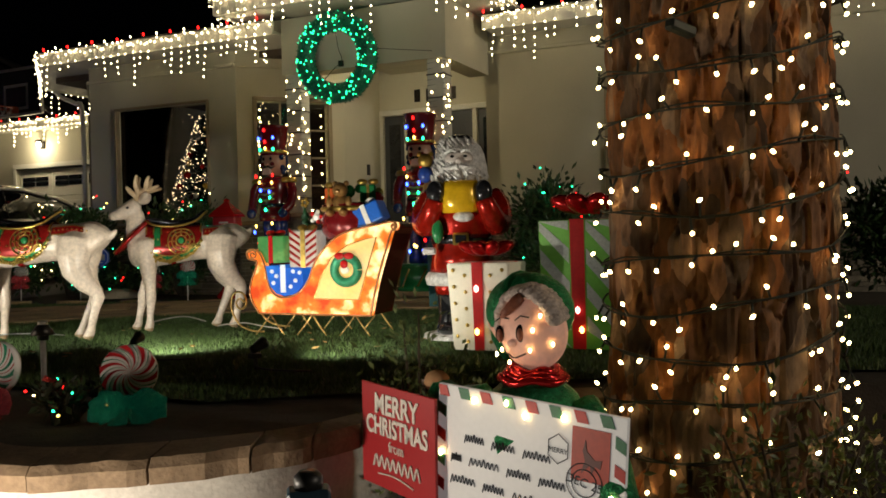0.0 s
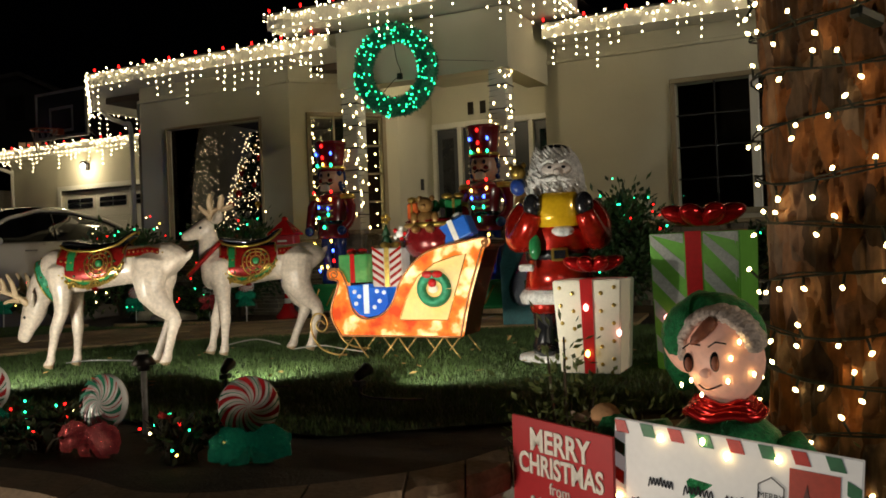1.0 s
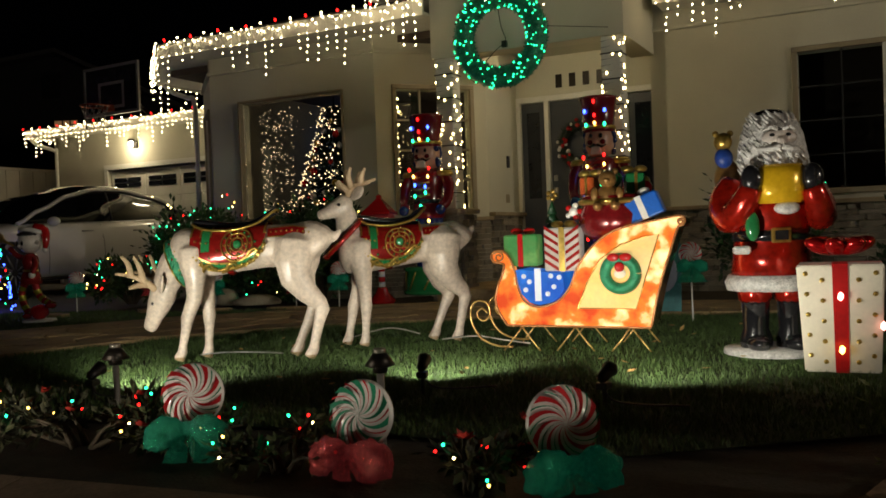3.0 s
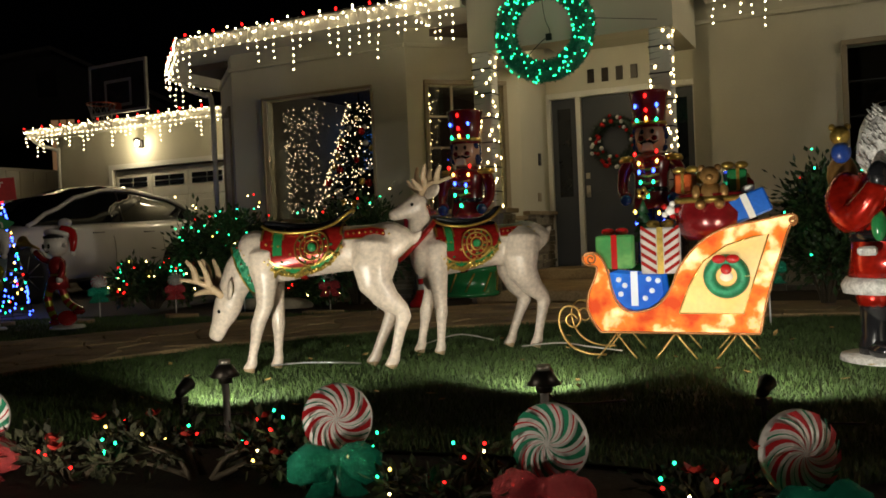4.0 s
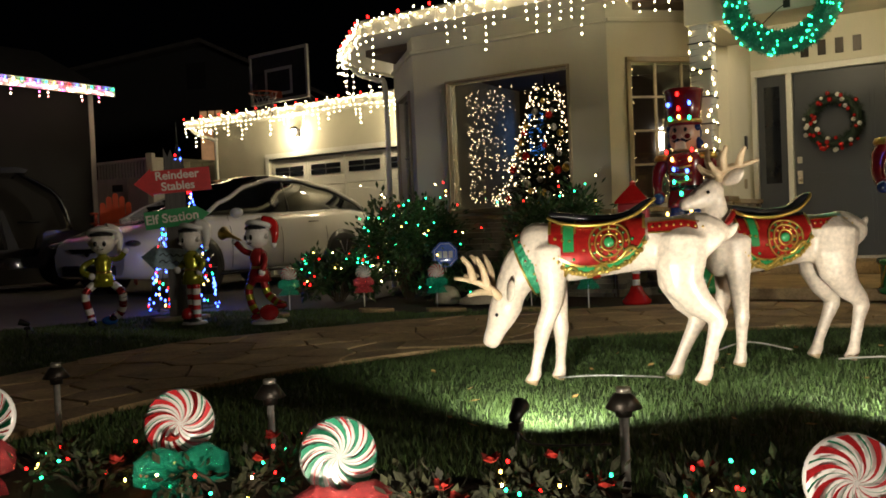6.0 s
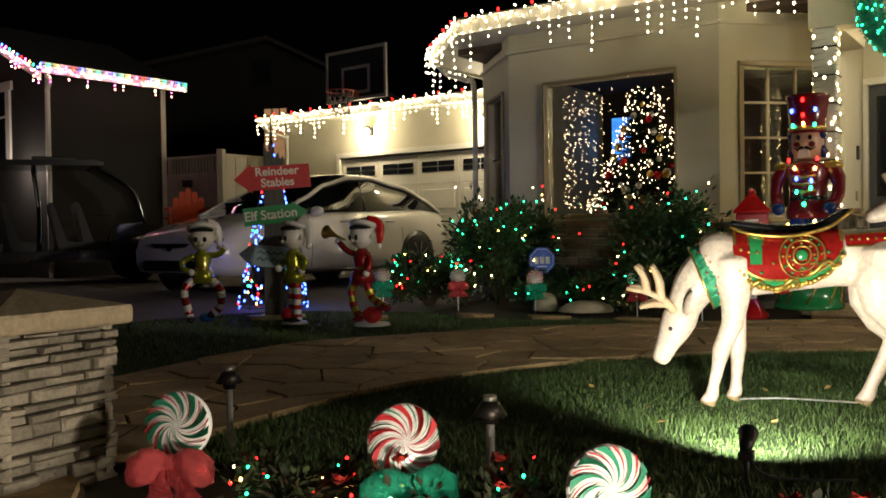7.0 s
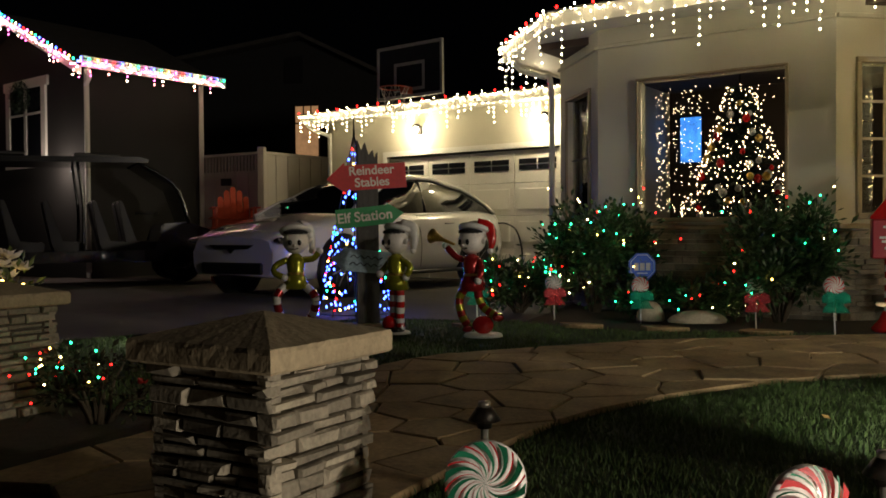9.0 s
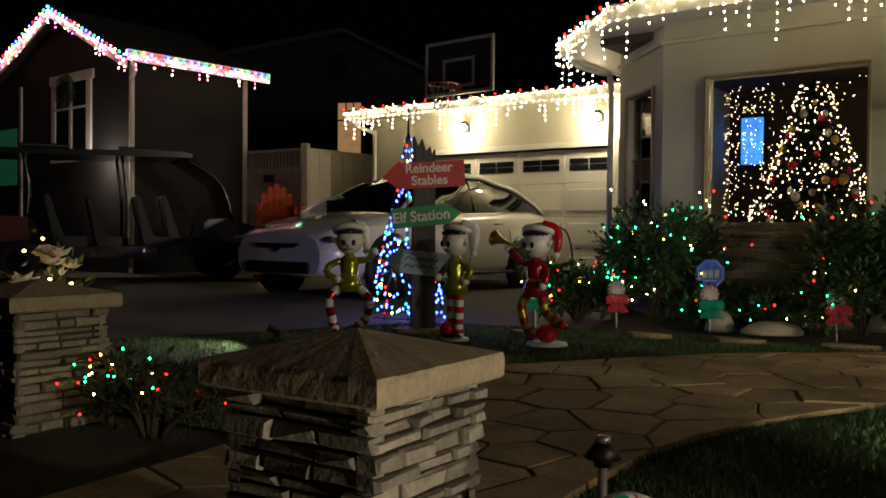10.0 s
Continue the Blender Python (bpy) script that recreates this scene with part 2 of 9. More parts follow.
ICO = bmesh.new()
bmesh.ops.create_icosphere(ICO, subdivisions=1, radius=1.0)
ICO.verts.ensure_lookup_table()
ICO_V = np.array([v.co[:] for v in ICO.verts])
ICO_F = [[v.index for v in f.verts] for f in ICO.faces]
ICO.free()


def many_bulbs(name, places, radius, mats, picks=None, tall=1.4):
    """One mesh of many bulbs; picks gives each bulb's material."""
    vs, fs = [], []
    for i, p in enumerate(places):
        r = radius * random.uniform(0.75, 1.2)
        vs.extend((ICO_V * (r, r, r * tall) + np.array(p)).tolist())
        fs.extend([[12 * i + k for k in f] for f in ICO_F])
    me = bpy.data.meshes.new(name)
    me.from_pydata(vs, [], fs)
    for m in mats:
        me.materials.append(m)
    if picks is not None:
        me.polygons.foreach_set("material_index", [picks[i] for i in range(len(places)) for _ in ICO_F])
    return me


def words(text, size, mat, parent, m, name="lettering", thick=0.002, squeeze=1.0, align="CENTER", bold=0.0):
    cu = bpy.data.curves.new(name, "FONT")
    cu.body, cu.size, cu.extrude, cu.align_x, cu.align_y = text, size, thick, align, "CENTER"
    cu.offset = size * bold
    tmp = bpy.data.objects.new(name, cu)
    scene.collection.objects.link(tmp)
    dg = bpy.context.evaluated_depsgraph_get()
    me = bpy.data.meshes.new_from_object(tmp.evaluated_get(dg))
    bpy.data.objects.remove(tmp)
    bpy.data.curves.remove(cu)
    me.materials.clear()
    me.materials.append(mat)
    me.transform(Matrix.Diagonal((squeeze, 1, 1, 1)))
    ob = new(name, me)
    ob.parent = parent
    ob.matrix_basis = m
    return ob


def joined(a, b):
    """Two bmeshes as one; b is used up."""
    me = bpy.data.meshes.new("piece")
    b.to_mesh(me)
    b.free()
    a.from_mesh(me)
    return a


def remeshed(bm, voxel, smooth=3):
    """The skin of overlapping forms as one smooth mesh."""
    me = bpy.data.meshes.new("skin")
    bmesh.ops.recalc_face_normals(bm, faces=bm.faces)
    bm.to_mesh(me)
    bm.free()
    tmp = bpy.data.objects.new("skin", me)
    scene.collection.objects.link(tmp)
    mod = tmp.modifiers.new("remesh", "REMESH")
    mod.mode, mod.voxel_size = "VOXEL", voxel
    sm = tmp.modifiers.new("smooth", "SMOOTH")
    sm.iterations, sm.factor = smooth, 0.5
    dg = bpy.context.evaluated_depsgraph_get()
    done = bpy.data.meshes.new_from_object(tmp.evaluated_get(dg))
    bpy.data.objects.remove(tmp)
    out = bmesh.new()
    out.from_mesh(done)
    for f in out.faces:
        f.smooth, f.material_index = True, 0
    return out


STRAIGHT = Matrix.Rotation(radians(90), 4, "X")   # lettering laid on an upright face that looks to -y

# ------------------------------------------------------------ ground
def sheet(name, outline, z, mat, label, category):
    bm = bmesh.new()
    f = bm.faces.new([bm.verts.new((x, y, z)) for x, y in outline])
    return solid(name, bm, mat, label, category, kind="structure")


NEAR_EDGE = [(-5.02, 4.20), (-4.86, 4.75), (-4.58, 5.55), (-4.1, 6.25), (-3.4, 6.85), (-2.5, 7.25), (-1.4, 7.42), (-0.2, 7.35), (0.9, 7.1)]
FAR_EDGE = [(-6.35, 4.3), (-6.05, 5.4), (-5.85, 6.4), (-5.4, 7.45), (-4.6, 8.06), (-4.0, 8.40), (-2.8, 8.86), (-1.6, 9.10), (0.0, 8.5), (1.2, 8.1)]
WALL_LINE = spline([(0.66, 3.28, 0), (0.38, 3.24, 0), (0.11, 3.18, 0), (-0.13, 3.04, 0), (-0.31, 2.86, 0), (-0.45, 2.70, 0), (-0.64, 2.58, 0), (-0.95, 2.48, 0), (-1.3, 2.48, 0), (-1.8, 2.80, 0), (-3.4, 3.34, 0), (-4.95, 3.85, 0)], 70)

bm = bmesh.new()
n = 48
for i in range(n):
    for j in range(n):
        bm.verts.new((0, 0, 0))
bm.verts.ensure_lookup_table()
for i in range(n):
    for j in range(n):
        s, q = (i / (n - 1) * 2 - 1), (j / (n - 1) * 2 - 1)
        bm.verts[i * n + j].co = (-4 + 600 * s ** 3 * abs(s), 10 + 600 * q ** 3 * abs(q), -0.86)
for i in range(n - 1):
    for j in range(n - 1):
        bm.faces.new([bm.verts[k] for k in (i * n + j, (i + 1) * n + j, (i + 1) * n + j + 1, i * n + j + 1)])
solid("ground", bm, ASPHALT, "dark asphalt street and open ground at night", "ground", kind="structure")

# The raised yard behind the retaining wall.
bm = bmesh.new()
outline = [(p.x, p.y + 0.165) for p in WALL_LINE] + [(-5.6, 3.9), (-8.5, 5.6), (-30, 9), (-30, 45), (30, 45), (30, 4.1)]
slab(bm, outline, -0.84, -0.035)
solid("yard_ground", bm, SOIL, "dark soil of the raised front yard", "ground", kind="structure")


def inside(x, y, poly):
    c = False
    for (x0, y0), (x1, y1) in zip(poly, poly[1:] + poly[:1]):
        if (y0 > y) != (y1 > y) and x < (x1 - x0) * (y - y0) / (y1 - y0) + x0:
            c = not c
    return c


LAWN = [(-4.92, 4.45)] + NEAR_EDGE[1:] + [(2.6, 6.9), (4.5, 6.3), (5.5, 4.6), (3.0, 3.6), (1.2, 3.75), (0.2, 3.55), (-0.9, 3.3), (-1.8, 3.75), (-3.1, 4.12), (-4.2, 4.3)]
FAR_LAWN = [(-6.05, 5.45)] + FAR_EDGE[2:7] + [(-2.6, 9.15), (-4.2, 9.15), (-5.2, 9.7), (-6.6, 9.75), (-7.5, 8.75), (-8.7, 7.55), (-9.4, 6.6), (-7.4, 5.9)]
lawn = sheet("lawn", LAWN, -0.02, TURF, "clipped green front lawn lit by floodlights", "lawn")
far_lawn = sheet("lawn", FAR_LAWN, -0.02, TURF, "dim strip of lawn beside the flagstone walk", "lawn")


def grass(name, poly, count, low, high, seed, label):
    rng = np.random.default_rng(seed)
    xs, ys = [p[0] for p in poly], [p[1] for p in poly]
    vs, fs, got = [], [], 0
    while got < count:
        x, y = rng.uniform(min(xs), max(xs)), rng.uniform(min(ys), max(ys))
        if not inside(x, y, poly):
            continue
        a, h = rng.uniform(0, 6.283), rng.uniform(low, high)
        h *= 0.75 + 0.5 * noise.noise(Vector((x * 3, y * 3, 0)))
        w, lean, b = rng.uniform(0.0013, 0.0027), rng.uniform(0.1, 0.75) * h, rng.uniform(0, 6.283)
        dx, dy = math.cos(a) * w, math.sin(a) * w
        lx, ly = math.cos(b) * lean, math.sin(b) * lean
        k = len(vs)
        vs += [(x - dx, y - dy, -0.02), (x + dx, y + dy, -0.02), (x + dx * 0.8 + lx * 0.4, y + dy * 0.8 + ly * 0.4, h * 0.6 - 0.02), (x - dx * 0.8 + lx * 0.4, y - dy * 0.8 + ly * 0.4, h * 0.6 - 0.02), (x + lx, y + ly, h - 0.02)]
        fs += [(k, k + 1, k + 2, k + 3), (k + 3, k + 2, k + 4)]
        got += 1
    me = bpy.data.meshes.new(name)
    me.from_pydata(vs, [], fs)
    me.materials.append(GRASS)
    return tagged(new(name, me), label, "grass", kind="stuff")


grass("grass", LAWN, 150000, 0.018, 0.042, 1, "short green lawn grass under floodlights")
grass("grass", FAR_LAWN, 30000, 0.02, 0.045, 2, "short dark lawn grass beside the walk")

# Flagstone walk.
bm = bmesh.new()
near, far = spline([(*p, 0) for p in NEAR_EDGE], 40), spline([(*p, 0) for p in FAR_EDGE], 40)
rows_ = [(bm.verts.new((a.x, a.y, -0.018)), bm.verts.new((b.x, b.y, -0.018))) for a, b in zip(near, far)]
for (a, b), (c, d) in zip(rows_, rows_[1:]):
    bm.faces.new((a, c, d, b))
walk_base = solid("flagstone_walk", bm, JOINT, "curving tan flagstone garden walk with sandy joints", "walkway", kind="structure")
bm = bmesh.new()
slab(bm, [(-6.35, 4.25), (-6.9, 4.9), (-7.6, 3.2), (-5.5, 2.2), (-4.6, 3.6), (-5.02, 4.2)], -0.30, -0.02)
solid("entry_pad", bm, JOINT, "sandy joint bed of the flagstone entry between the pillars", "walkway", kind="structure")


def clip_poly(poly, px, py, nx, ny):
    out = []
    for (x0, y0), (x1, y1) in zip(poly, poly[1:] + poly[:1]):
        d0, d1 = (x0 - px) * nx + (y0 - py) * ny, (x1 - px) * nx + (y1 - py) * ny
        if d0 <= 0:
            out.append((x0, y0))
        if d0 * d1 < 0:
            f = d0 / (d0 - d1)
            out.append((x0 + f * (x1 - x0), y0 + f * (y1 - y0)))
    return out


def to_edge(p, poly):
    """The point itself inside poly, otherwise the nearest point of its outline."""
    if inside(*p, poly):
        return p
    best = None
    for (x0, y0), (x1, y1) in zip(poly, poly[1:] + poly[:1]):
        dx, dy = x1 - x0, y1 - y0
        f = max(0.0, min(1.0, ((p[0] - x0) * dx + (p[1] - y0) * dy) / max(1e-9, dx * dx + dy * dy)))
        q = (x0 + f * dx, y0 + f * dy)
        d = (q[0] - p[0]) ** 2 + (q[1] - p[1]) ** 2
        if best is None or d < best[0]:
            best = (d, q)
    return best[1]


def flagstones():
    """Irregular stones: cells round scattered seeds, shrunk to leave joints."""
    rng = random.Random(5)
    region = [(p.x, p.y) for p in near] + [(p.x, p.y) for p in reversed(far)]
    entry = [(-6.3, 4.25), (-6.85, 4.85), (-7.5, 3.2), (-5.5, 2.3), (-4.7, 3.6), (-5.02, 4.22)]
    seeds = []
    for _ in range(9000):
        x, y = rng.uniform(-7.6, 1.2), rng.uniform(2.2, 9.3)
        if (inside(x, y, region) or inside(x, y, entry)) and all((x - a) ** 2 + (y - b) ** 2 > 0.27 ** 2 for a, b in seeds):
            seeds.append((x, y))
    made = 0
    for x, y in seeds:
        cell = [(x - 0.5, y - 0.5), (x + 0.5, y - 0.5), (x + 0.5, y + 0.5), (x - 0.5, y + 0.5)]
        for a, b in seeds:
            d = math.hypot(a - x, b - y)
            if 0 < d < 1.0:
                cell = clip_poly(cell, (x + a) / 2 - (a - x) / d * 0.006, (y + b) / 2 - (b - y) / d * 0.006, (a - x) / d, (b - y) / d)
        cell = [to_edge(p, entry if inside(x, y, entry) and not inside(x, y, region) else region) for p in cell]
        if len(cell) < 3:
            continue
        cx, cy = sum(p[0] for p in cell) / len(cell), sum(p[1] for p in cell) / len(cell)
        bm = bmesh.new()
        top = rng.uniform(0.002, 0.010)
        lo = [bm.verts.new((px, py, -0.02)) for px, py in cell]
        mid = [bm.verts.new((px, py, top - 0.006)) for px, py in cell]
        hi = [bm.verts.new((cx + (px - cx) * 0.975, cy + (py - cy) * 0.975, top)) for px, py in cell]
        m = len(cell)
        for k in range(m):
            bm.faces.new((lo[k], lo[(k + 1) % m], mid[(k + 1) % m], mid[k]))
            bm.faces.new((mid[k], mid[(k + 1) % m], hi[(k + 1) % m], hi[k]))
        bm.faces.new(hi)
        part("flagstone", bm, FLAG, walk_base)
        made += 1


# Drive before the garage and the neighbour's paved front.
sheet("driveway", [(-5.1, 9.75), (-4.2, 15.2), (-9.5, 17.2), (-12.0, 18.2), (-20, 12), (-13, 4.5), (-9.45, 6.6), (-8.7, 7.6), (-7.5, 8.8), (-6.6, 9.8)], -0.012, CONCRETE, "broad dark driveway before the garage", "driveway")

# Porch slab and two steps.
bm = bmesh.new()
box(bm, 0.9, 2.85, -0.45, 1.9, -0.05, 0.10, 0.01)
box(bm, 0.92, 2.83, 1.2, 1.9, 0.10, 0.22, 0.01)
solid("porch_steps", bm, FLAG, "low stone porch steps up to the front door", "steps", kind="structure", m=HOUSE)

# Retaining wall along the pavement.
bm = bmesh.new()
back = [Vector((p.x, p.y + 0.22, 0)) for p in WALL_LINE]
ring = []
for p, q in zip(WALL_LINE, back):
    w = 0.006 * noise.noise(p * 6)
    ring.append([bm.verts.new((p.x, p.y + w, -0.85)), bm.verts.new((p.x, p.y + w, -0.45)), bm.verts.new((p.x, p.y - w, -0.10)), bm.verts.new((q.x, q.y, -0.10)), bm.verts.new((q.x, q.y, -0.85))])
for a, b in zip(ring, ring[1:]):
    for k in range(5):
        bm.faces.new((a[k], b[k], b[(k + 1) % 5], a[(k + 1) % 5]))
wall = solid("retaining_wall", bm, PLASTER, "low whitewashed garden retaining wall with tan stone coping", "wall", kind="structure")
for k in range(0, 66, 6):
    rng = random.Random(k)
    bm = bmesh.new()
    pts, bk = WALL_LINE[k:k + 7], back[k:k + 7]
    rr = []
    for i, (p, q) in enumerate(zip(pts, bk)):
        e = 0.004 if i in (0, len(pts) - 1) else 0.0
        d = (pts[-1] - pts[0]).normalized() * (e if i == 0 else -e)
        j = rng.uniform(-0.008, 0.010)
        rr.append([bm.verts.new((p.x + d.x, p.y - 0.05 + d.y + j, -0.098)), bm.verts.new((p.x + d.x, p.y - 0.055 + d.y + j, -0.05)), bm.verts.new((p.x + d.x, p.y - 0.03 + d.y + j, -0.025 + rng.uniform(-.004, .004))), bm.verts.new((q.x + d.x, q.y - 0.06 + d.y, -0.02)), bm.verts.new((q.x + d.x, q.y - 0.06 + d.y, -0.098))])
    for a, b in zip(rr, rr[1:]):
        for i in range(5):
            bm.faces.new((a[i], b[i], b[(i + 1) % 5], a[(i + 1) % 5]))
    bm.faces.new(rr[0])
    bm.faces.new(rr[-1])
    part("coping_stone", bm, COPING, wall)


# ------------------------------------------------------------ house
house = thing("house", HOUSE, "cream stucco one-storey house with a bay window and covered porch", "house")


def wall_run(bm, a, b, z0, z1, holes=(), thick=0.16):
    """A wall from a to b (u, v), its outer face to the right-hand side looking from a to b reversed; holes are (s0, s1, z0, z1)."""
    a, b = Vector((*a, 0)), Vector((*b, 0))
    d = (b - a)
    length = d.length
    ang = math.atan2(d.y, d.x)
    m = Matrix.Translation(a) @ Matrix.Rotation(ang, 4, "Z")
    cs = sorted({0.0, length, *[h[0] for h in holes], *[h[1] for h in holes]})
    cz = sorted({z0, z1, *[h[2] for h in holes], *[h[3] for h in holes]})
    verts = {}

    def corner(i, j, k):
        if (i, j, k) not in verts:
            verts[i, j, k] = bm.verts.new(m @ Vector((cs[i], (0.0, thick)[k], cz[j])))
        return verts[i, j, k]

    def full(i, j):
        if not (0 <= i < len(cs) - 1 and 0 <= j < len(cz) - 1):
            return False
        s, z = (cs[i] + cs[i + 1]) / 2, (cz[j] + cz[j + 1]) / 2
        return not any(h[0] < s < h[1] and h[2] < z < h[3] for h in holes)

    for i in range(len(cs) - 1):
        for j in range(len(cz) - 1):
            if not full(i, j):
                continue
            ring = [(i, j), (i + 1, j), (i + 1, j + 1), (i, j + 1)]
            bm.faces.new([corner(*p, 0) for p in ring])
            bm.faces.new([corner(*p, 1) for p in reversed(ring)])
            for (p, q), (di, dj) in zip(zip(ring, ring[1:] + ring[:1]), ((0, -1), (1, 0), (0, 1), (-1, 0))):
                if not full(i + di, j + dj):
                    bm.faces.new((corner(*p, 0), corner(*p, 1), corner(*q, 1), corner(*q, 0)))
    return m


BAY_R, BAY_L, SIDE_L, FACET_R = (0.0, 0.0), (-2.30, 0.0), (-3.22, 0.92), (0.92, 0.92)
EAVE = 2.92
bm = bmesh.new()
M_BAY = wall_run(bm, BAY_L, BAY_R, -0.03, EAVE, [(0.45, 1.87, 0.91, 2.285)])
part("wall", bm, STUCCO, house)
bm = bmesh.new()
M_FR = wall_run(bm, BAY_R, FACET_R, -0.03, EAVE, [(0.24, 1.10, 0.93, 2.27)])
part("wall", bm, STUCCO, house)
bm = bmesh.new()
M_FL = wall_run(bm, SIDE_L, BAY_L, -0.03, EAVE, [(0.28, 1.05, 0.91, 2.27)])
part("wall", bm, STUCCO, house)
bm = bmesh.new()
wall_run(bm, (-3.22, 6.0), SIDE_L, -0.03, EAVE)
part("wall", bm, STUCCO, house)
bm = bmesh.new()
wall_run(bm, FACET_R, (0.92, 1.87), -0.03, 3.0)
part("wall", bm, STUCCO, house)
bm = bmesh.new()
M_DOOR = wall_run(bm, (0.92, 1.87), (2.80, 1.87), -0.03, 3.0, [(0.0, 1.82, 0.22, 2.27)])
part("wall", bm, STUCCO, house)
bm = bmesh.new()
wall_run(bm, (2.80, 1.87), (2.80, 0.92), -0.03, 3.0)
part("wall", bm, STUCCO, house)
bm = bmesh.new()
M_RW = wall_run(bm, (2.80, 0.92), (9.0, 0.92), -0.03, EAVE, [(1.42, 2.98, 0.95, 2.28)])
part("wall", bm, STUCCO, house)
# Rooms behind the glass, closed and dim.
bm = bmesh.new()
box(bm, -3.05, 0.9, 4.0, 4.1, 0.0, 2.9)
box(bm, -3.1, 0.75, 0.2, 4.0, 0.12, 0.20)
box(bm, -3.1, 0.75, 0.2, 4.0, 2.78, 2.86)
box(bm, 0.74, 0.80, 0.95, 4.0, 0.2, 2.8)
part("room_shell", bm, ROOM_WALL, house, "dim brown living room behind the bay window")
bm = bmesh.new()
box(bm, 3.2, 8.5, 3.4, 3.5, 0.0, 2.9)
box(bm, 3.2, 8.5, 1.1, 3.5, 0.1, 0.2)
box(bm, 3.1, 3.2, 1.1, 3.5, 0.1, 2.9)
box(bm, 3.2, 8.5, 1.1, 3.5, 2.7, 2.8)
part("room_shell", bm, ROOM_WALL, house, "dark room behind the side window")


def window(name, m, s0, s1, z0, z1, cols, rows, frame_w=0.07, deep=0.05, mat=TAN_TRIM, glass=PANE, bars=TRIM, bar=0.016):
    """A framed window in a wall's own axes (s along, y into the wall)."""
    w = new(name)
    w.parent = house
    w.matrix_basis = m
    bm = bmesh.new()
    o = frame_w
    box(bm, s0 - o, s1 + o, -0.03, deep, z1, z1 + o, 0.006)
    box(bm, s0 - o, s1 + o, -0.05, deep, z0 - max(0.045, o * 1.1), z0, 0.006)
    box(bm, s0 - o, s0, -0.028, deep, z0, z1, 0.006)
    box(bm, s1, s1 + o, -0.028, deep, z0, z1, 0.006)
    part("window_frame", bm, mat, w)
    for i in range(cols):
        for j in range(rows):
            a, b = s0 + (s1 - s0) * i / cols, s0 + (s1 - s0) * (i + 1) / cols
            c, d = z0 + (z1 - z0) * j / rows, z0 + (z1 - z0) * (j + 1) / rows
            bm = bmesh.new()
            box(bm, a + 0.002, b - 0.002, 0.058, 0.064, c + 0.002, d - 0.002)
            p = part("pane", bm, glass, w)
            p.visible_shadow = False
    for i in range(1, cols):
        a = s0 + (s1 - s0) * i / cols
        bm = bmesh.new()
        box(bm, a - bar / 2, a + bar / 2, 0.045, 0.075, z0, z1)
        part("glazing_bar", bm, bars, w)
    for j in range(1, rows):
        c = z0 + (z1 - z0) * j / rows
        bm = bmesh.new()
        box(bm, s0, s1, 0.047, 0.073, c - bar / 2, c + bar / 2)
        part("glazing_bar", bm, bars, w)
    return w


window("window", M_BAY, 0.45, 1.87, 0.91, 2.285, 1, 1, 0.026, bars=BLACK)
window("window", M_FR, 0.24, 1.10, 0.93, 2.27, 3, 4, 0.05, bars=TAN_TRIM, bar=0.022)
window("window", M_FL, 0.28, 1.05, 0.91, 2.27, 1, 2, 0.035, bars=BLACK)
window("window", M_RW, 1.42, 2.98, 0.95, 2.28, 4, 4, 0.05, bars=BLACK)
bm = bmesh.new()
box(bm, 2.16, 2.24, -0.025, 0.08, 0.95, 2.28, 0.004)
part("mullion", bm, TRIM, house, m=M_RW)

# Front door with its sidelights.
door = new("front_door")
door.parent = house
door.matrix_basis = M_DOOR
bm = bmesh.new()
for a, b in ((0.0, 0.05), (0.36, 0.42), (1.33, 1.39), (1.72, 1.80)):
    box(bm, a, b, -0.02, 0.10, 0.22, 2.22, 0.005)
box(bm, 0.0, 1.80, -0.02, 0.10, 2.22, 2.29, 0.005)
part("door_frame", bm, TRIM, door)
bm = bmesh.new()
box(bm, 0.424, 1.326, 0.03, 0.075, 0.25, 2.215, 0.004)
leaf = part("door_leaf", bm, DOOR_GREY, door)
for z0, z1 in ((0.36, 0.98), (1.10, 2.08)):
    bm = bmesh.new()
    outline = [(0.54, z0), (1.21, z0), (1.21, z1 - 0.08)] + [(0.875 + 0.335 * math.cos(a), z1 - 0.08 + 0.08 * math.sin(a)) for a in (k * math.pi / 8 for k in range(1, 8))] + [(0.54, z1 - 0.08)]
    prism(bm, outline, 0.024, 0.031)
    inner = [(0.875 + (x - 0.875) * 0.88, (z0 + z1) / 2 + (z - (z0 + z1) / 2) * 0.93) for x, z in outline]
    prism(bm, inner, 0.018, 0.026)
    part("panel", bm, DOOR_GREY, leaf)
bm = bmesh.new()
box(bm, 0.45, 0.50, 0.010, 0.03, 1.03, 1.17, 0.004)
ball(bm, (0.475, -0.012, 1.07), (0.026, 0.022, 0.026))
part("door_handle", bm, material("satin nickel", (0.55, 0.52, 0.47), 0.3, metal=1.0), leaf, "satin nickel handle set")
bm = bmesh.new()
box(bm, 0.45, 0.50, 0.012, 0.03, 1.25, 1.32, 0.004)
part("deadbolt", bm, material("brushed nickel", (0.55, 0.52, 0.47), 0.35, metal=1.0), leaf)
bm = bmesh.new()
box(bm, 0.38, 1.37, -0.06, 0.09, 0.22, 0.25, 0.004)
part("threshold", bm, material("pale sill metal", (0.5, 0.48, 0.44), 0.4, metal=0.7), door)
for a, b in ((0.054, 0.356), (1.394, 1.716)):
    bm = bmesh.new()
    box(bm, a, b, 0.03, 0.07, 0.22, 2.215)
    s = part("sidelight", bm, DOOR_GREY, door)
    bm = bmesh.new()
    box(bm, a + 0.07, b - 0.07, 0.022, 0.032, 1.05, 2.10)
    part("pane", bm, DARK_PANE, s)

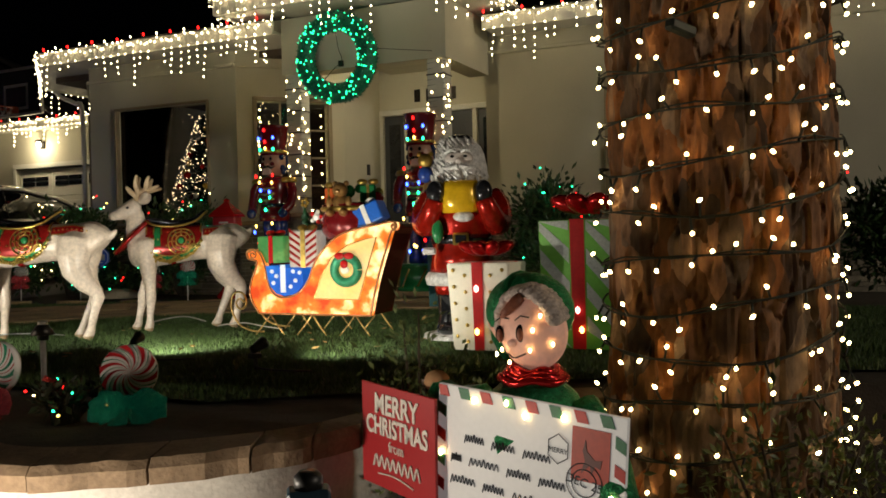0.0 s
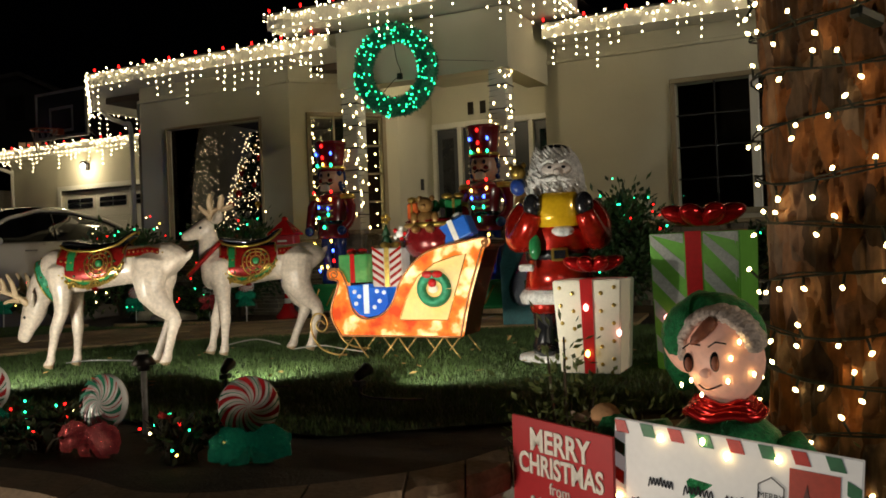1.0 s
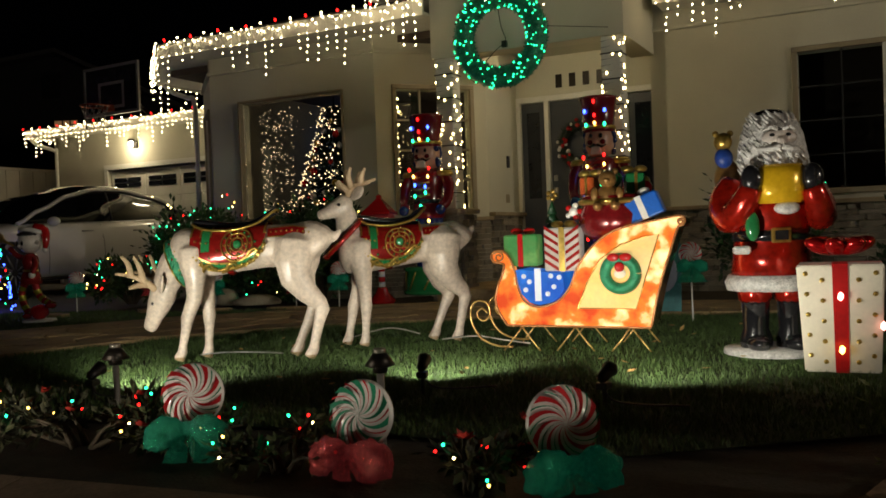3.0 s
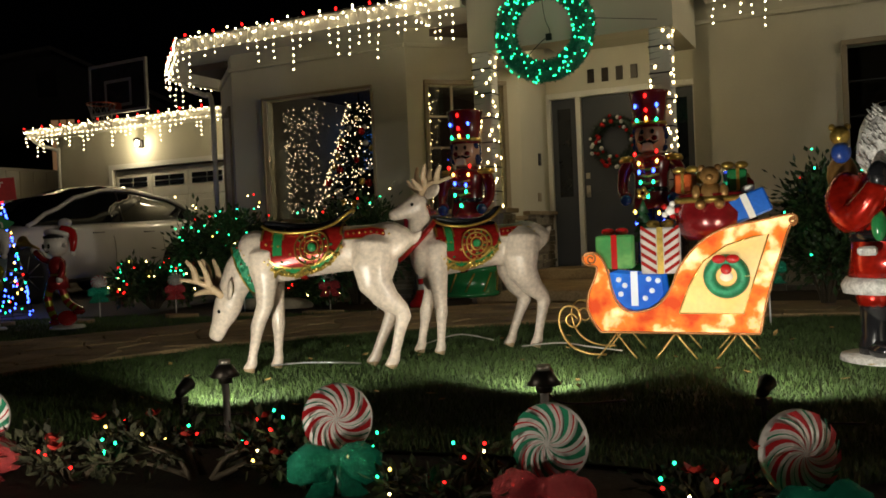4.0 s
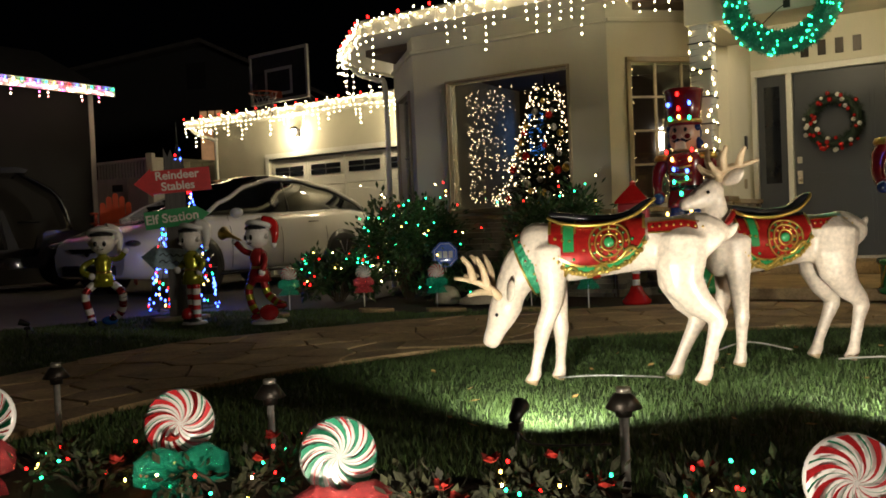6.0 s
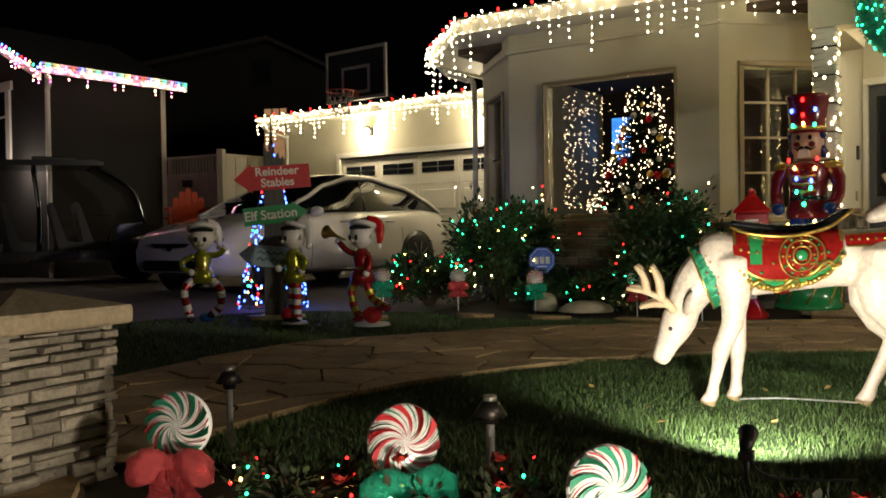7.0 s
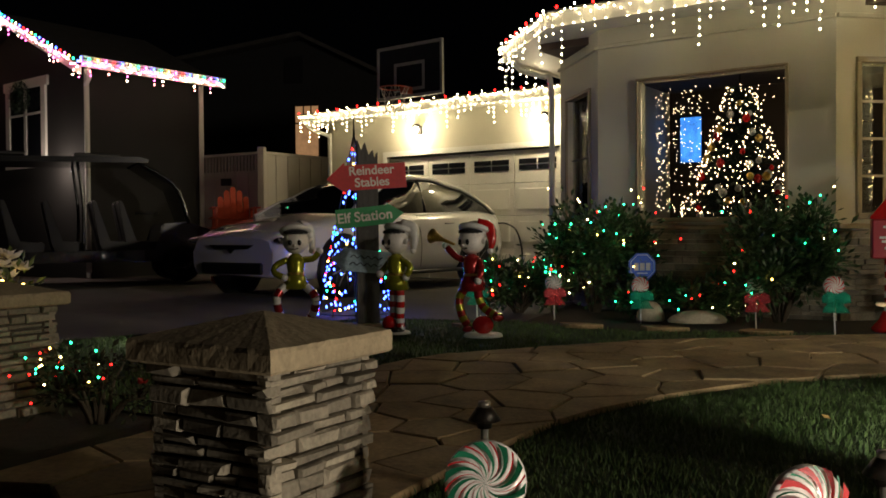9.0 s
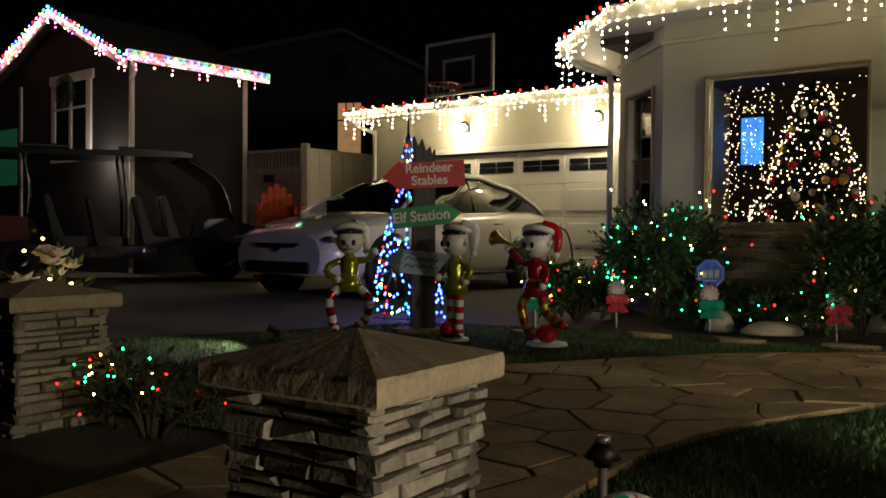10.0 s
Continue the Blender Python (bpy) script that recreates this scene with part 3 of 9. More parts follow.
# House number plaques as plain dark bars, bell and cover plate.
for i in range(4):
    bm = bmesh.new()
    box(bm, 0.52 + i * 0.17, 0.60 + i * 0.17, -0.015, -0.002, 2.37, 2.53, 0.003)
    part("number_plate", bm, BRONZE, house, "dark metal bar on the wall", m=M_DOOR)
M_SIDE = Matrix.Translation((0.92, 0.92, 0)) @ Matrix.Rotation(radians(90), 4, "Z")
bm = bmesh.new()
box(bm, 0.55, 0.61, -0.025, -0.002, 1.42, 1.56, 0.004)
part("doorbell", bm, BLACK, house, m=M_SIDE)
bm = bmesh.new()
box(bm, 0.50, 0.60, -0.012, -0.002, 1.00, 1.10, 0.003)
part("cover_plate", bm, TAN_TRIM, house, m=M_SIDE)

# Porch: beams, ceiling, columns.
for u0, u1, v0, v1 in ((0.86, 2.84, -0.30, -0.06), (2.60, 2.84, -0.06, 0.918), (0.86, 1.10, -0.06, 0.918)):
    bm = bmesh.new()
    box(bm, u0, u1, v0, v1, 2.43, 3.04)
    part("porch_beam", bm, STUCCO, house)
bm = bmesh.new()
box(bm, 1.10, 2.60, -0.05, 1.87, 2.76, 2.82)
part("porch_ceiling", bm, STUCCO, house)
COLUMNS = [(0.98, -0.18), (2.71, -0.18)]
for u, v in COLUMNS:
    bm = bmesh.new()
    box(bm, u - 0.095, u + 0.095, v - 0.095, v + 0.095, 0.90, 2.43, 0.012)
    col = part("column", bm, TRIM, house)
    for k in range(6):
        bm = bmesh.new()
        z = 1.06 + k * 0.24
        box(bm, u - 0.102, u + 0.102, v - 0.102, v + 0.102, z, z + 0.012)
        part("strap", bm, BLACK, col)
bm = bmesh.new()
lathe(bm, [(0.0, 2.76), (0.085, 2.76), (0.10, 2.745), (0.075, 2.70), (0.0, 2.685)], 18, m=Matrix.Translation((1.88, 0.62, 0)))
part("porch_lamp", bm, bulb_material("porch lamp glass", (1.0, 0.88, 0.66), 9), house, "round glowing white ceiling lamp")


def fascia(pts, z0, z1, mat, parent, deep=0.03, name="fascia"):
    for a, b in zip(pts, pts[1:]):
        a, b = Vector((*a, 0)), Vector((*b, 0))
        d = b - a
        bm = bmesh.new()
        box(bm, -0.004, d.length + 0.004, 0, deep, z0, z1, 0.004, m=Matrix.Translation(a) @ Matrix.Rotation(math.atan2(d.y, d.x), 4, "Z"))
        part(name, bm, mat, parent)


EAVE_BAY = [(-3.90, 3.4), (-3.90, 0.72), (-2.62, -0.50), (0.88, -0.50)]
EAVE_PORCH = [(0.33, 0.55), (0.33, -0.80), (3.35, -0.80), (3.35, 0.45)]
EAVE_RIGHT = [(2.95, 0.45), (9.3, 0.45)]
fascia(EAVE_BAY, 2.84, 3.00, TRIM, house)
fascia(EAVE_PORCH, 3.04, 3.20, TRIM, house)
fascia(EAVE_RIGHT, 2.84, 3.00, TRIM, house)
bm = bmesh.new()
slab(bm, [(-3.88, 3.4), (-3.88, 0.73), (-2.61, -0.48), (0.86, -0.48), (0.86, 0.9), (0.0, 0.1), (-2.3, 0.1), (-3.1, 0.9), (-3.1, 3.4)], 2.865, 2.89)
slab(bm, [(0.35, 0.9), (0.35, -0.78), (3.33, -0.78), (3.33, 0.9)], 3.06, 3.09)
slab(bm, [(2.95, 0.47), (9.3, 0.47), (9.3, 1.0), (2.95, 1.0)], 2.865, 2.89)
part("soffit", bm, TRIM, house)
bm = bmesh.new()
box(bm, 0.0, 2.30, -0.035, 0.0, 2.66, 2.70, 0.004, m=M_BAY)
box(bm, 0.0, 1.30, -0.035, 0.0, 2.66, 2.70, 0.004, m=M_FR)
box(bm, 0.0, 1.30, -0.035, 0.0, 2.66, 2.70, 0.004, m=M_FL)
box(bm, 0.03, 6.2, -0.035, 0.0, 2.66, 2.70, 0.004, m=M_RW)
part("frieze_moulding", bm, STUCCO, house)


def hip(bm, pts, z, rise_to, zr):
    a = [bm.verts.new((u, v, z)) for u, v in pts]
    b = [bm.verts.new((u, v, zr)) for u, v in rise_to]
    for k in range(len(a) - 1):
        bm.faces.new((a[k], a[k + 1], b[k + 1], b[k]))


bm = bmesh.new()
hip(bm, [(-3.93, 6), (-3.93, 0.70), (-2.63, -0.53), (1.0, -0.53)], 3.005, [(-1.0, 6), (-1.0, 3.2), (-0.6, 2.8), (1.0, 2.8)], 3.62)
hip(bm, [(0.30, 2.8), (0.30, -0.83), (3.38, -0.83), (3.38, 2.8)], 3.205, [(1.8, 3.2), (1.8, 1.2), (1.85, 1.2), (1.85, 3.2)], 3.62)
hip(bm, [(2.9, 0.42), (9.4, 0.42), (9.4, 6)], 3.005, [(2.9, 3.2), (6.6, 3.2), (6.6, 6)], 3.62)
part("roof", bm, SHINGLE, house)
bm = bmesh.new()
tube(bm, spline([(-3.80, 0.80, 2.84), (-3.72, 0.86, 2.74), (-3.40, 0.80, 2.62), (-3.29, 0.82, 2.50), (-3.29, 0.83, 1.4), (-3.29, 0.83, 0.0)], 24), 0.032, 8)
part("downspout", bm, TRIM, house)

# Ledge-stone skirting with its sill course.
def ledge(parent, m, length, z0, z1, seed, gaps=()):
    rng = random.Random(seed)
    bm = bmesh.new()
    z = z0
    while z < z1 - 0.02:
        h = min(rng.uniform(0.035, 0.075), z1 - z)
        s = -rng.uniform(0, 0.1)
        while s < length:
            w = rng.uniform(0.09, 0.30)
            a, b = max(0, s), min(length, s + w)
            if b - a > 0.02:
                t = rng.uniform(0.03, 0.06)
                box(bm, a + 0.003, b - 0.003, -t, -0.001, z + 0.002, z + h - 0.003, m=m)
            s += w
        z += h
    ob = part("ledge_stone", bm, STONE, parent)
    ob["kind"] = "stuff"
    bm = bmesh.new()
    box(bm, -0.02, length + 0.02, -0.085, -0.001, z1, z1 + 0.045, 0.006, m=m)
    part("sill_course", bm, CAPSTONE, parent)


ledge(house, M_BAY, 2.30, -0.03, 0.79, 1)
ledge(house, M_FR, 1.30, -0.03, 0.79, 2)
ledge(house, M_FL, 1.30, -0.03, 0.79, 3)
ledge(house, M_SIDE, 0.94, -0.03, 0.84, 4)
ledge(house, M_RW, 6.2, -0.03, 0.80, 5)
for u, v in COLUMNS:
    for k, ang in enumerate((0, 90, 180, 270)):
        m = Matrix.Translation((u, v, 0)) @ Matrix.Rotation(radians(ang), 4, "Z") @ Matrix.Translation((-0.15, -0.15, 0))
        ledge(house, m, 0.30, -0.03, 0.85, 10 + k)

# Garage wing.
garage = thing("garage", HOUSE, "white garage wing with a panelled door and small door lights", "garage")
bm = bmesh.new()
M_G = wall_run(bm, (-9.75, 3.92), (-3.22, 3.92), -0.03, 2.9, [(1.45, 4.95, -0.03, 2.14)])
part("wall", bm, STUCCO, garage)
bm = bmesh.new()
wall_run(bm, (-9.75, 9.0), (-9.75, 3.92), -0.03, 2.9)
part("wall", bm, STUCCO, garage)
bm = bmesh.new()
box(bm, 1.36, 1.45, -0.02, 0.12, -0.03, 2.14)
box(bm, 4.95, 5.04, -0.02, 0.12, -0.03, 2.14)
box(bm, 1.36, 5.04, -0.02, 0.12, 2.14, 2.23)
part("door_trim", bm, TRIM, garage, m=M_G)
gdoor = new("garage_door")
gdoor.parent = garage
gdoor.matrix_basis = M_G
for j in range(4):
    for i in range(4):
        bm = bmesh.new()
        a, c = 1.46 + i * 0.872, -0.02 + j * 0.535
        box(bm, a, a + 0.865, 0.06, 0.10, c, c + 0.53, 0.006)
        if j < 3:
            box(bm, a + 0.08, a + 0.785, 0.045, 0.065, c + 0.09, c + 0.44, 0.012)
        pn = part("panel", bm, TRIM, gdoor)
        if j == 3:
            for q in range(2):
                for r in range(2):
                    bm = bmesh.new()
                    box(bm, a + 0.09 + q * 0.35, a + 0.42 + q * 0.35, 0.05, 0.062, c + 0.20 + r * 0.10, c + 0.285 + r * 0.10)
                    part("pane", bm, DARK_PANE, pn)
EAVE_GARAGE = [(-10.0, 3.45), (-3.9, 3.45)]
fascia([(-10.0, 6.0)] + EAVE_GARAGE, 2.84, 2.99, TRIM, garage)
bm = bmesh.new()
slab(bm, [(-9.98, 3.47), (-3.9, 3.47), (-3.9, 4.0), (-9.98, 4.0)], 2.865, 2.89)
part("soffit", bm, TRIM, garage)
bm = bmesh.new()
hip(bm, [(-10.05, 9), (-10.05, 3.42), (-3.2, 3.42)], 2.995, [(-7.0, 9), (-7.0, 6.2), (-3.2, 6.2)], 3.55)
part("roof", bm, SHINGLE, garage)
bm = bmesh.new()
tube(bm, spline([(-9.93, 3.5, 2.85), (-9.85, 3.62, 2.72), (-9.66, 3.86, 2.60), (-9.64, 3.87, 2.4), (-9.64, 3.87, 0.0)], 20), 0.034, 8)
part("downspout", bm, TRIM, garage)
for u in (-7.55, -5.02):
    wl = thing("wall_lamp", HOUSE @ Matrix.Translation((u, 3.90, 2.52)), "small glowing wall lamp on the garage front", "wall lamp", "garage lamps")
    bm = bmesh.new()
    box(bm, -0.05, 0.05, -0.03, 0.02, -0.02, 0.12, 0.006)
    part("back_plate", bm, BRONZE, wl)
    bm = bmesh.new()
    lathe(bm, [(0.0, 0.16), (0.06, 0.14), (0.075, 0.10), (0.055, 0.10), (0.0, 0.12)], 14, m=Matrix.Translation((0, -0.10, 0)))
    part("hood", bm, BRONZE, wl)
    bm = bmesh.new()
    ball(bm, (0, -0.10, 0.055), (0.04, 0.04, 0.055))
    g = part("bulb", bm, bulb_material("wall lamp bulb", (1.0, 0.88, 0.66), 30), wl)
    g.visible_shadow = False

# ------------------------------------------------------------ strings of lights on the eaves
def along(pts, step):
    pts = [Vector(p) for p in pts]
    out, carry = [], 0.0
    for a, b in zip(pts, pts[1:]):
        d = (b - a).length
        s = carry
        while s < d:
            out.append(a.lerp(b, s / d))
            s += step
        carry = s - d
    return out


def icicle_string(m, pts, seed, label, radius=0.0074, mats=None, drop=(0, 1, 3, 5, 2, 4, 1, 6, 3, 2), gap=0.078, space=0.115, top=0.0):
    rng = random.Random(seed)
    mats = mats or [ICICLE_BULB]
    st = thing("icicle_light_string", m, label, "string lights", "eave lights")
    bm = bmesh.new()
    tube(bm, [Vector(p) + Vector((0, 0, top)) for p in pts], 0.004, 5)
    places, tops = [], along(pts, space)
    for p in along(pts, 0.052):
        places.append((p.x + rng.uniform(-.01, .01), p.y + rng.uniform(-.02, .01), p.z + top + rng.uniform(-.05, .03)))
    for i, p in enumerate(tops):
        n = drop[(i + rng.randint(0, 2)) % len(drop)]
        x, y, z = p.x, p.y, p.z
        for k in range(n):
            x, y, z = x + rng.uniform(-.012, .012), y + rng.uniform(-.012, .012), z - gap * rng.uniform(0.85, 1.1)
            places.append((x, y, z - 0.05))
        if n:
            tube(bm, [p, (x, y, z)], 0.0016, 3)
    part("cable", bm, TRIM, st)
    b = part("bulb_cluster", many_bulbs("bulbs", places, radius, mats, [rng.randrange(len(mats)) for _ in places]), None, st)
    b["kind"] = "stuff"
    return st


def eave(pts, z, out=0.022):
    return [(u, v - out, z) for u, v in pts]


icicle_string(HOUSE, eave([(-3.93, 1.6), (-3.93, 0.71), (-2.63, -0.51), (0.90, -0.51)], 2.97), 1, "warm white icicle light string along the bay eave")
icicle_string(HOUSE, eave([(0.30, 0.3), (0.30, -0.82), (3.37, -0.82), (3.37, 0.40)], 3.18), 2, "warm white icicle light string round the porch eave")
icicle_string(HOUSE, eave([(2.98, 0.44), (8.0, 0.44)], 2.97), 3, "warm white icicle light string over the side window eave")
icicle_string(HOUSE, eave([(-10.0, 4.3), (-10.02, 3.44), (-3.95, 3.44)], 2.96), 4, "warm white icicle light string along the garage eave", radius=0.0095, drop=(1, 2, 4, 1, 3, 5, 2, 3))


def top_bulbs(pts, z, step, seed, label, mats, radius=0.016):
    rng = random.Random(seed)
    st = thing("roof_light_string", HOUSE, label, "string lights", "eave lights")
    ps = [(p.x, p.y - 0.01, z + rng.uniform(-.004, .012)) for p in along([(u, v, 0) for u, v in pts], step)]
    bm = bmesh.new()
    tube(bm, [(u, v, z - 0.02) for u, v in pts], 0.004, 5)
    part("cable", bm, WIRE, st)
    for i, p in enumerate(ps):
        part("bulb", BULBS[mats[i % len(mats)]], None, st, m=Matrix.Translation(p))
    return st


BULBS = {k: bulb_mesh("bulb", r, m) for k, r, m in (("red", 0.0135, RED_BULB), ("icicle", 0.009, ICICLE_BULB), ("pale", 0.0108, PALE_BULB), ("green", 0.013, GREEN_BULB), ("blue", 0.014, BLUE_BULB), ("yellow", 0.013, YELLOW_BULB), ("white", 0.0108, WARM_BULB), ("pink", 0.014, PINK_BULB), ("rose", 0.013, PALE_RED_BULB), ("tiny", 0.0068, WARM_BULB))}
top_bulbs([(-3.93, 1.6), (-3.93, 0.71), (-2.63, -0.51), (0.90, -0.51)], 3.03, 0.20, 1, "string of red bulbs on the bay roof edge", ["red", "icicle"])
top_bulbs([(0.30, 0.3), (0.30, -0.82), (3.37, -0.82), (3.37, 0.40)], 3.23, 0.20, 2, "string of red bulbs on the porch roof edge", ["red", "icicle"])
top_bulbs([(2.98, 0.44), (8.0, 0.44)], 3.03, 0.22, 3, "string of red bulbs on the roof edge over the side window", ["red", "icicle"])
top_bulbs([(-10.02, 3.44), (-3.95, 3.44)], 3.02, 0.24, 4, "string of red bulbs on the garage roof edge", ["red", "icicle"])

# Lights wound round the porch columns.
for u, v in COLUMNS:
    rng = random.Random(int(u * 10))
    st = thing("column_light_string", HOUSE @ Matrix.Translation((u, v, 0)), "warm white lights wound round a porch column", "string lights", "column lights")
    pts = []
    n = 26
    for k in range(n * 4 + 1):
        a = k * math.pi / 2 + 0.8
        r = 0.132
        pts.append((r * math.cos(a), r * math.sin(a), 0.93 + 1.48 * k / (n * 4) * 1.0))
    bm = bmesh.new()
    tube(bm, pts, 0.003, 4)
    part("cable", bm, WIRE, st)
    for k in range(76):
        f = min(0.999, max(0.0, (k + rng.uniform(-.5, .5)) / 75)) * (len(pts) - 1)
        i = min(int(f), len(pts) - 2)
        p = Vector(pts[i]).lerp(Vector(pts[i + 1]), f - i)
        part("bulb", BULBS["white"], None, st, m=Matrix.Translation(p * 1.0 + Vector((0, 0, rng.uniform(-.02, .02)))))

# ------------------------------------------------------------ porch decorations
# Emission in the foil stands in for the bulbs' light on the tinsel.
FOIL = material("glowing green foil tinsel", (0.015, 0.15, 0.075), 0.3, metal=0.4, dark=0.3, scale=26, fine=160, bump=0.8, emit=0.16)
FIR = material("fir needles", (0.012, 0.028, 0.012), 0.7, dark=0.5, scale=20, fine=90, island=0.4)
RED_GLOSS = material("red glossy paint", (0.45, 0.012, 0.012), 0.16, dark=0.8, coat=0.6)
GOLD = material("gold paint", (0.62, 0.42, 0.10), 0.28, metal=0.85, dark=0.7, scale=30)
GREEN_GLOSS = material("green glossy paint", (0.02, 0.20, 0.06), 0.2, dark=0.8, coat=0.5)
WHITE_GLOSS = material("white glossy enamel", (0.72, 0.70, 0.66), 0.3, dark=0.85, scale=14, coat=0.3)
SKIN = material("painted doll pink", (0.62, 0.36, 0.25), 0.35, dark=0.9, coat=0.3)
BLACK_GLOSS = material("black glossy paint", (0.012, 0.012, 0.014), 0.2, coat=0.4)
SILVER = material("silver glitter", (0.5, 0.5, 0.5), 0.35, metal=0.8, dark=0.5, scale=60, fine=240, bump=0.4)


def tuft_ring(bm, R, r, count, length, seed, mat=0, wide=0.006):
    """Needles standing out of a ring in the xz plane."""
    rng = random.Random(seed)
    for _ in range(count):
        a, b = rng.uniform(0, 2 * math.pi), rng.uniform(0, 2 * math.pi)
        c = Vector((R * math.cos(a), 0, R * math.sin(a)))
        o = Vector((math.cos(a) * math.cos(b), math.sin(b), math.sin(a) * math.cos(b)))
        t = Vector((-math.sin(a), 0, math.cos(a))) * rng.uniform(-0.6, 0.6)
        p = c + o * r
        q = p + (o + t + Vector((rng.uniform(-.5, .5), rng.uniform(-.5, .5), rng.uniform(-.5, .5)))).normalized() * length * rng.uniform(0.6, 1.3)
        s = (q - p).cross(o + Vector((.1, .2, .3))).normalized() * wide
        f = bm.faces.new([bm.verts.new(p - s), bm.verts.new(p + s), bm.verts.new(q)])
        f.material_index = mat


wreath = thing("lighted_wreath", HOUSE @ Matrix.Translation((1.76, -0.64, 2.47)) @ Matrix.Rotation(radians(4), 4, "X"), "large green tinsel wreath full of green lights hung before the porch", "wreath")
bm = bmesh.new()
ring = [(0.37 * math.cos(a), 0, 0.37 * math.sin(a)) for a in (2 * math.pi * k / 48 for k in range(49))]
tube(bm, ring, 0.098, 10, cap=False)
tuft_ring(bm, 0.37, 0.092, 2600, 0.028, 3)
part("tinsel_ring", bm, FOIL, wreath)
rng = random.Random(8)
for k in range(150):
    a, b = rng.uniform(0, 2 * math.pi), rng.uniform(-2.9, -0.2)
    rr = 0.37 + 0.105 * math.cos(b)
    part("bulb", BULBS["green"], None, wreath, m=Matrix.Translation((rr * math.cos(a), 0.105 * math.sin(b), rr * math.sin(a))) @ Matrix.Scale(rng.uniform(0.3, 0.58), 4))
bm = bmesh.new()
tube(bm, spline([(-0.02, 0.05, 0.27), (0.0, 0.05, 0.1), (0.04, 0.04, -0.03), (-0.06, 0.05, -0.1), (-0.18, 0.05, -0.2)], 20), 0.004, 4)
box(bm, 0.0, 0.05, 0.03, 0.06, -0.09, -0.03)
tube(bm, [(0.45, 0.05, 0.05), (0.95, 0.3, 0.0)], 0.003, 4)
part("cable", bm, WIRE, wreath)

dw = thing("door_wreath", HOUSE @ Matrix.Translation((0.92 + 0.83, 1.83, 1.66)), "dark fir wreath with red and silver baubles on the front door", "wreath")
bm = bmesh.new()
tube(bm, [(0.235 * math.cos(a), 0, 0.235 * math.sin(a)) for a in (2 * math.pi * k / 32 for k in range(33))], 0.05, 8, cap=False)
tuft_ring(bm, 0.235, 0.045, 1800, 0.055, 5, wide=0.004)
part("fir_ring", bm, FIR, dw)
for k in range(46):
    a, b = rng.uniform(0, 6.283), rng.uniform(-2.9, -0.2)
    bm = bmesh.new()
    ball(bm, ((0.235 + 0.07 * math.cos(b)) * math.cos(a), 0.07 * math.sin(b), (0.235 + 0.07 * math.cos(b)) * math.sin(a)), rng.uniform(0.017, 0.029), seg=8, rings=6)
    part("bauble", bm, RED_GLOSS if k % 3 else WHITE_GLOSS, dw)


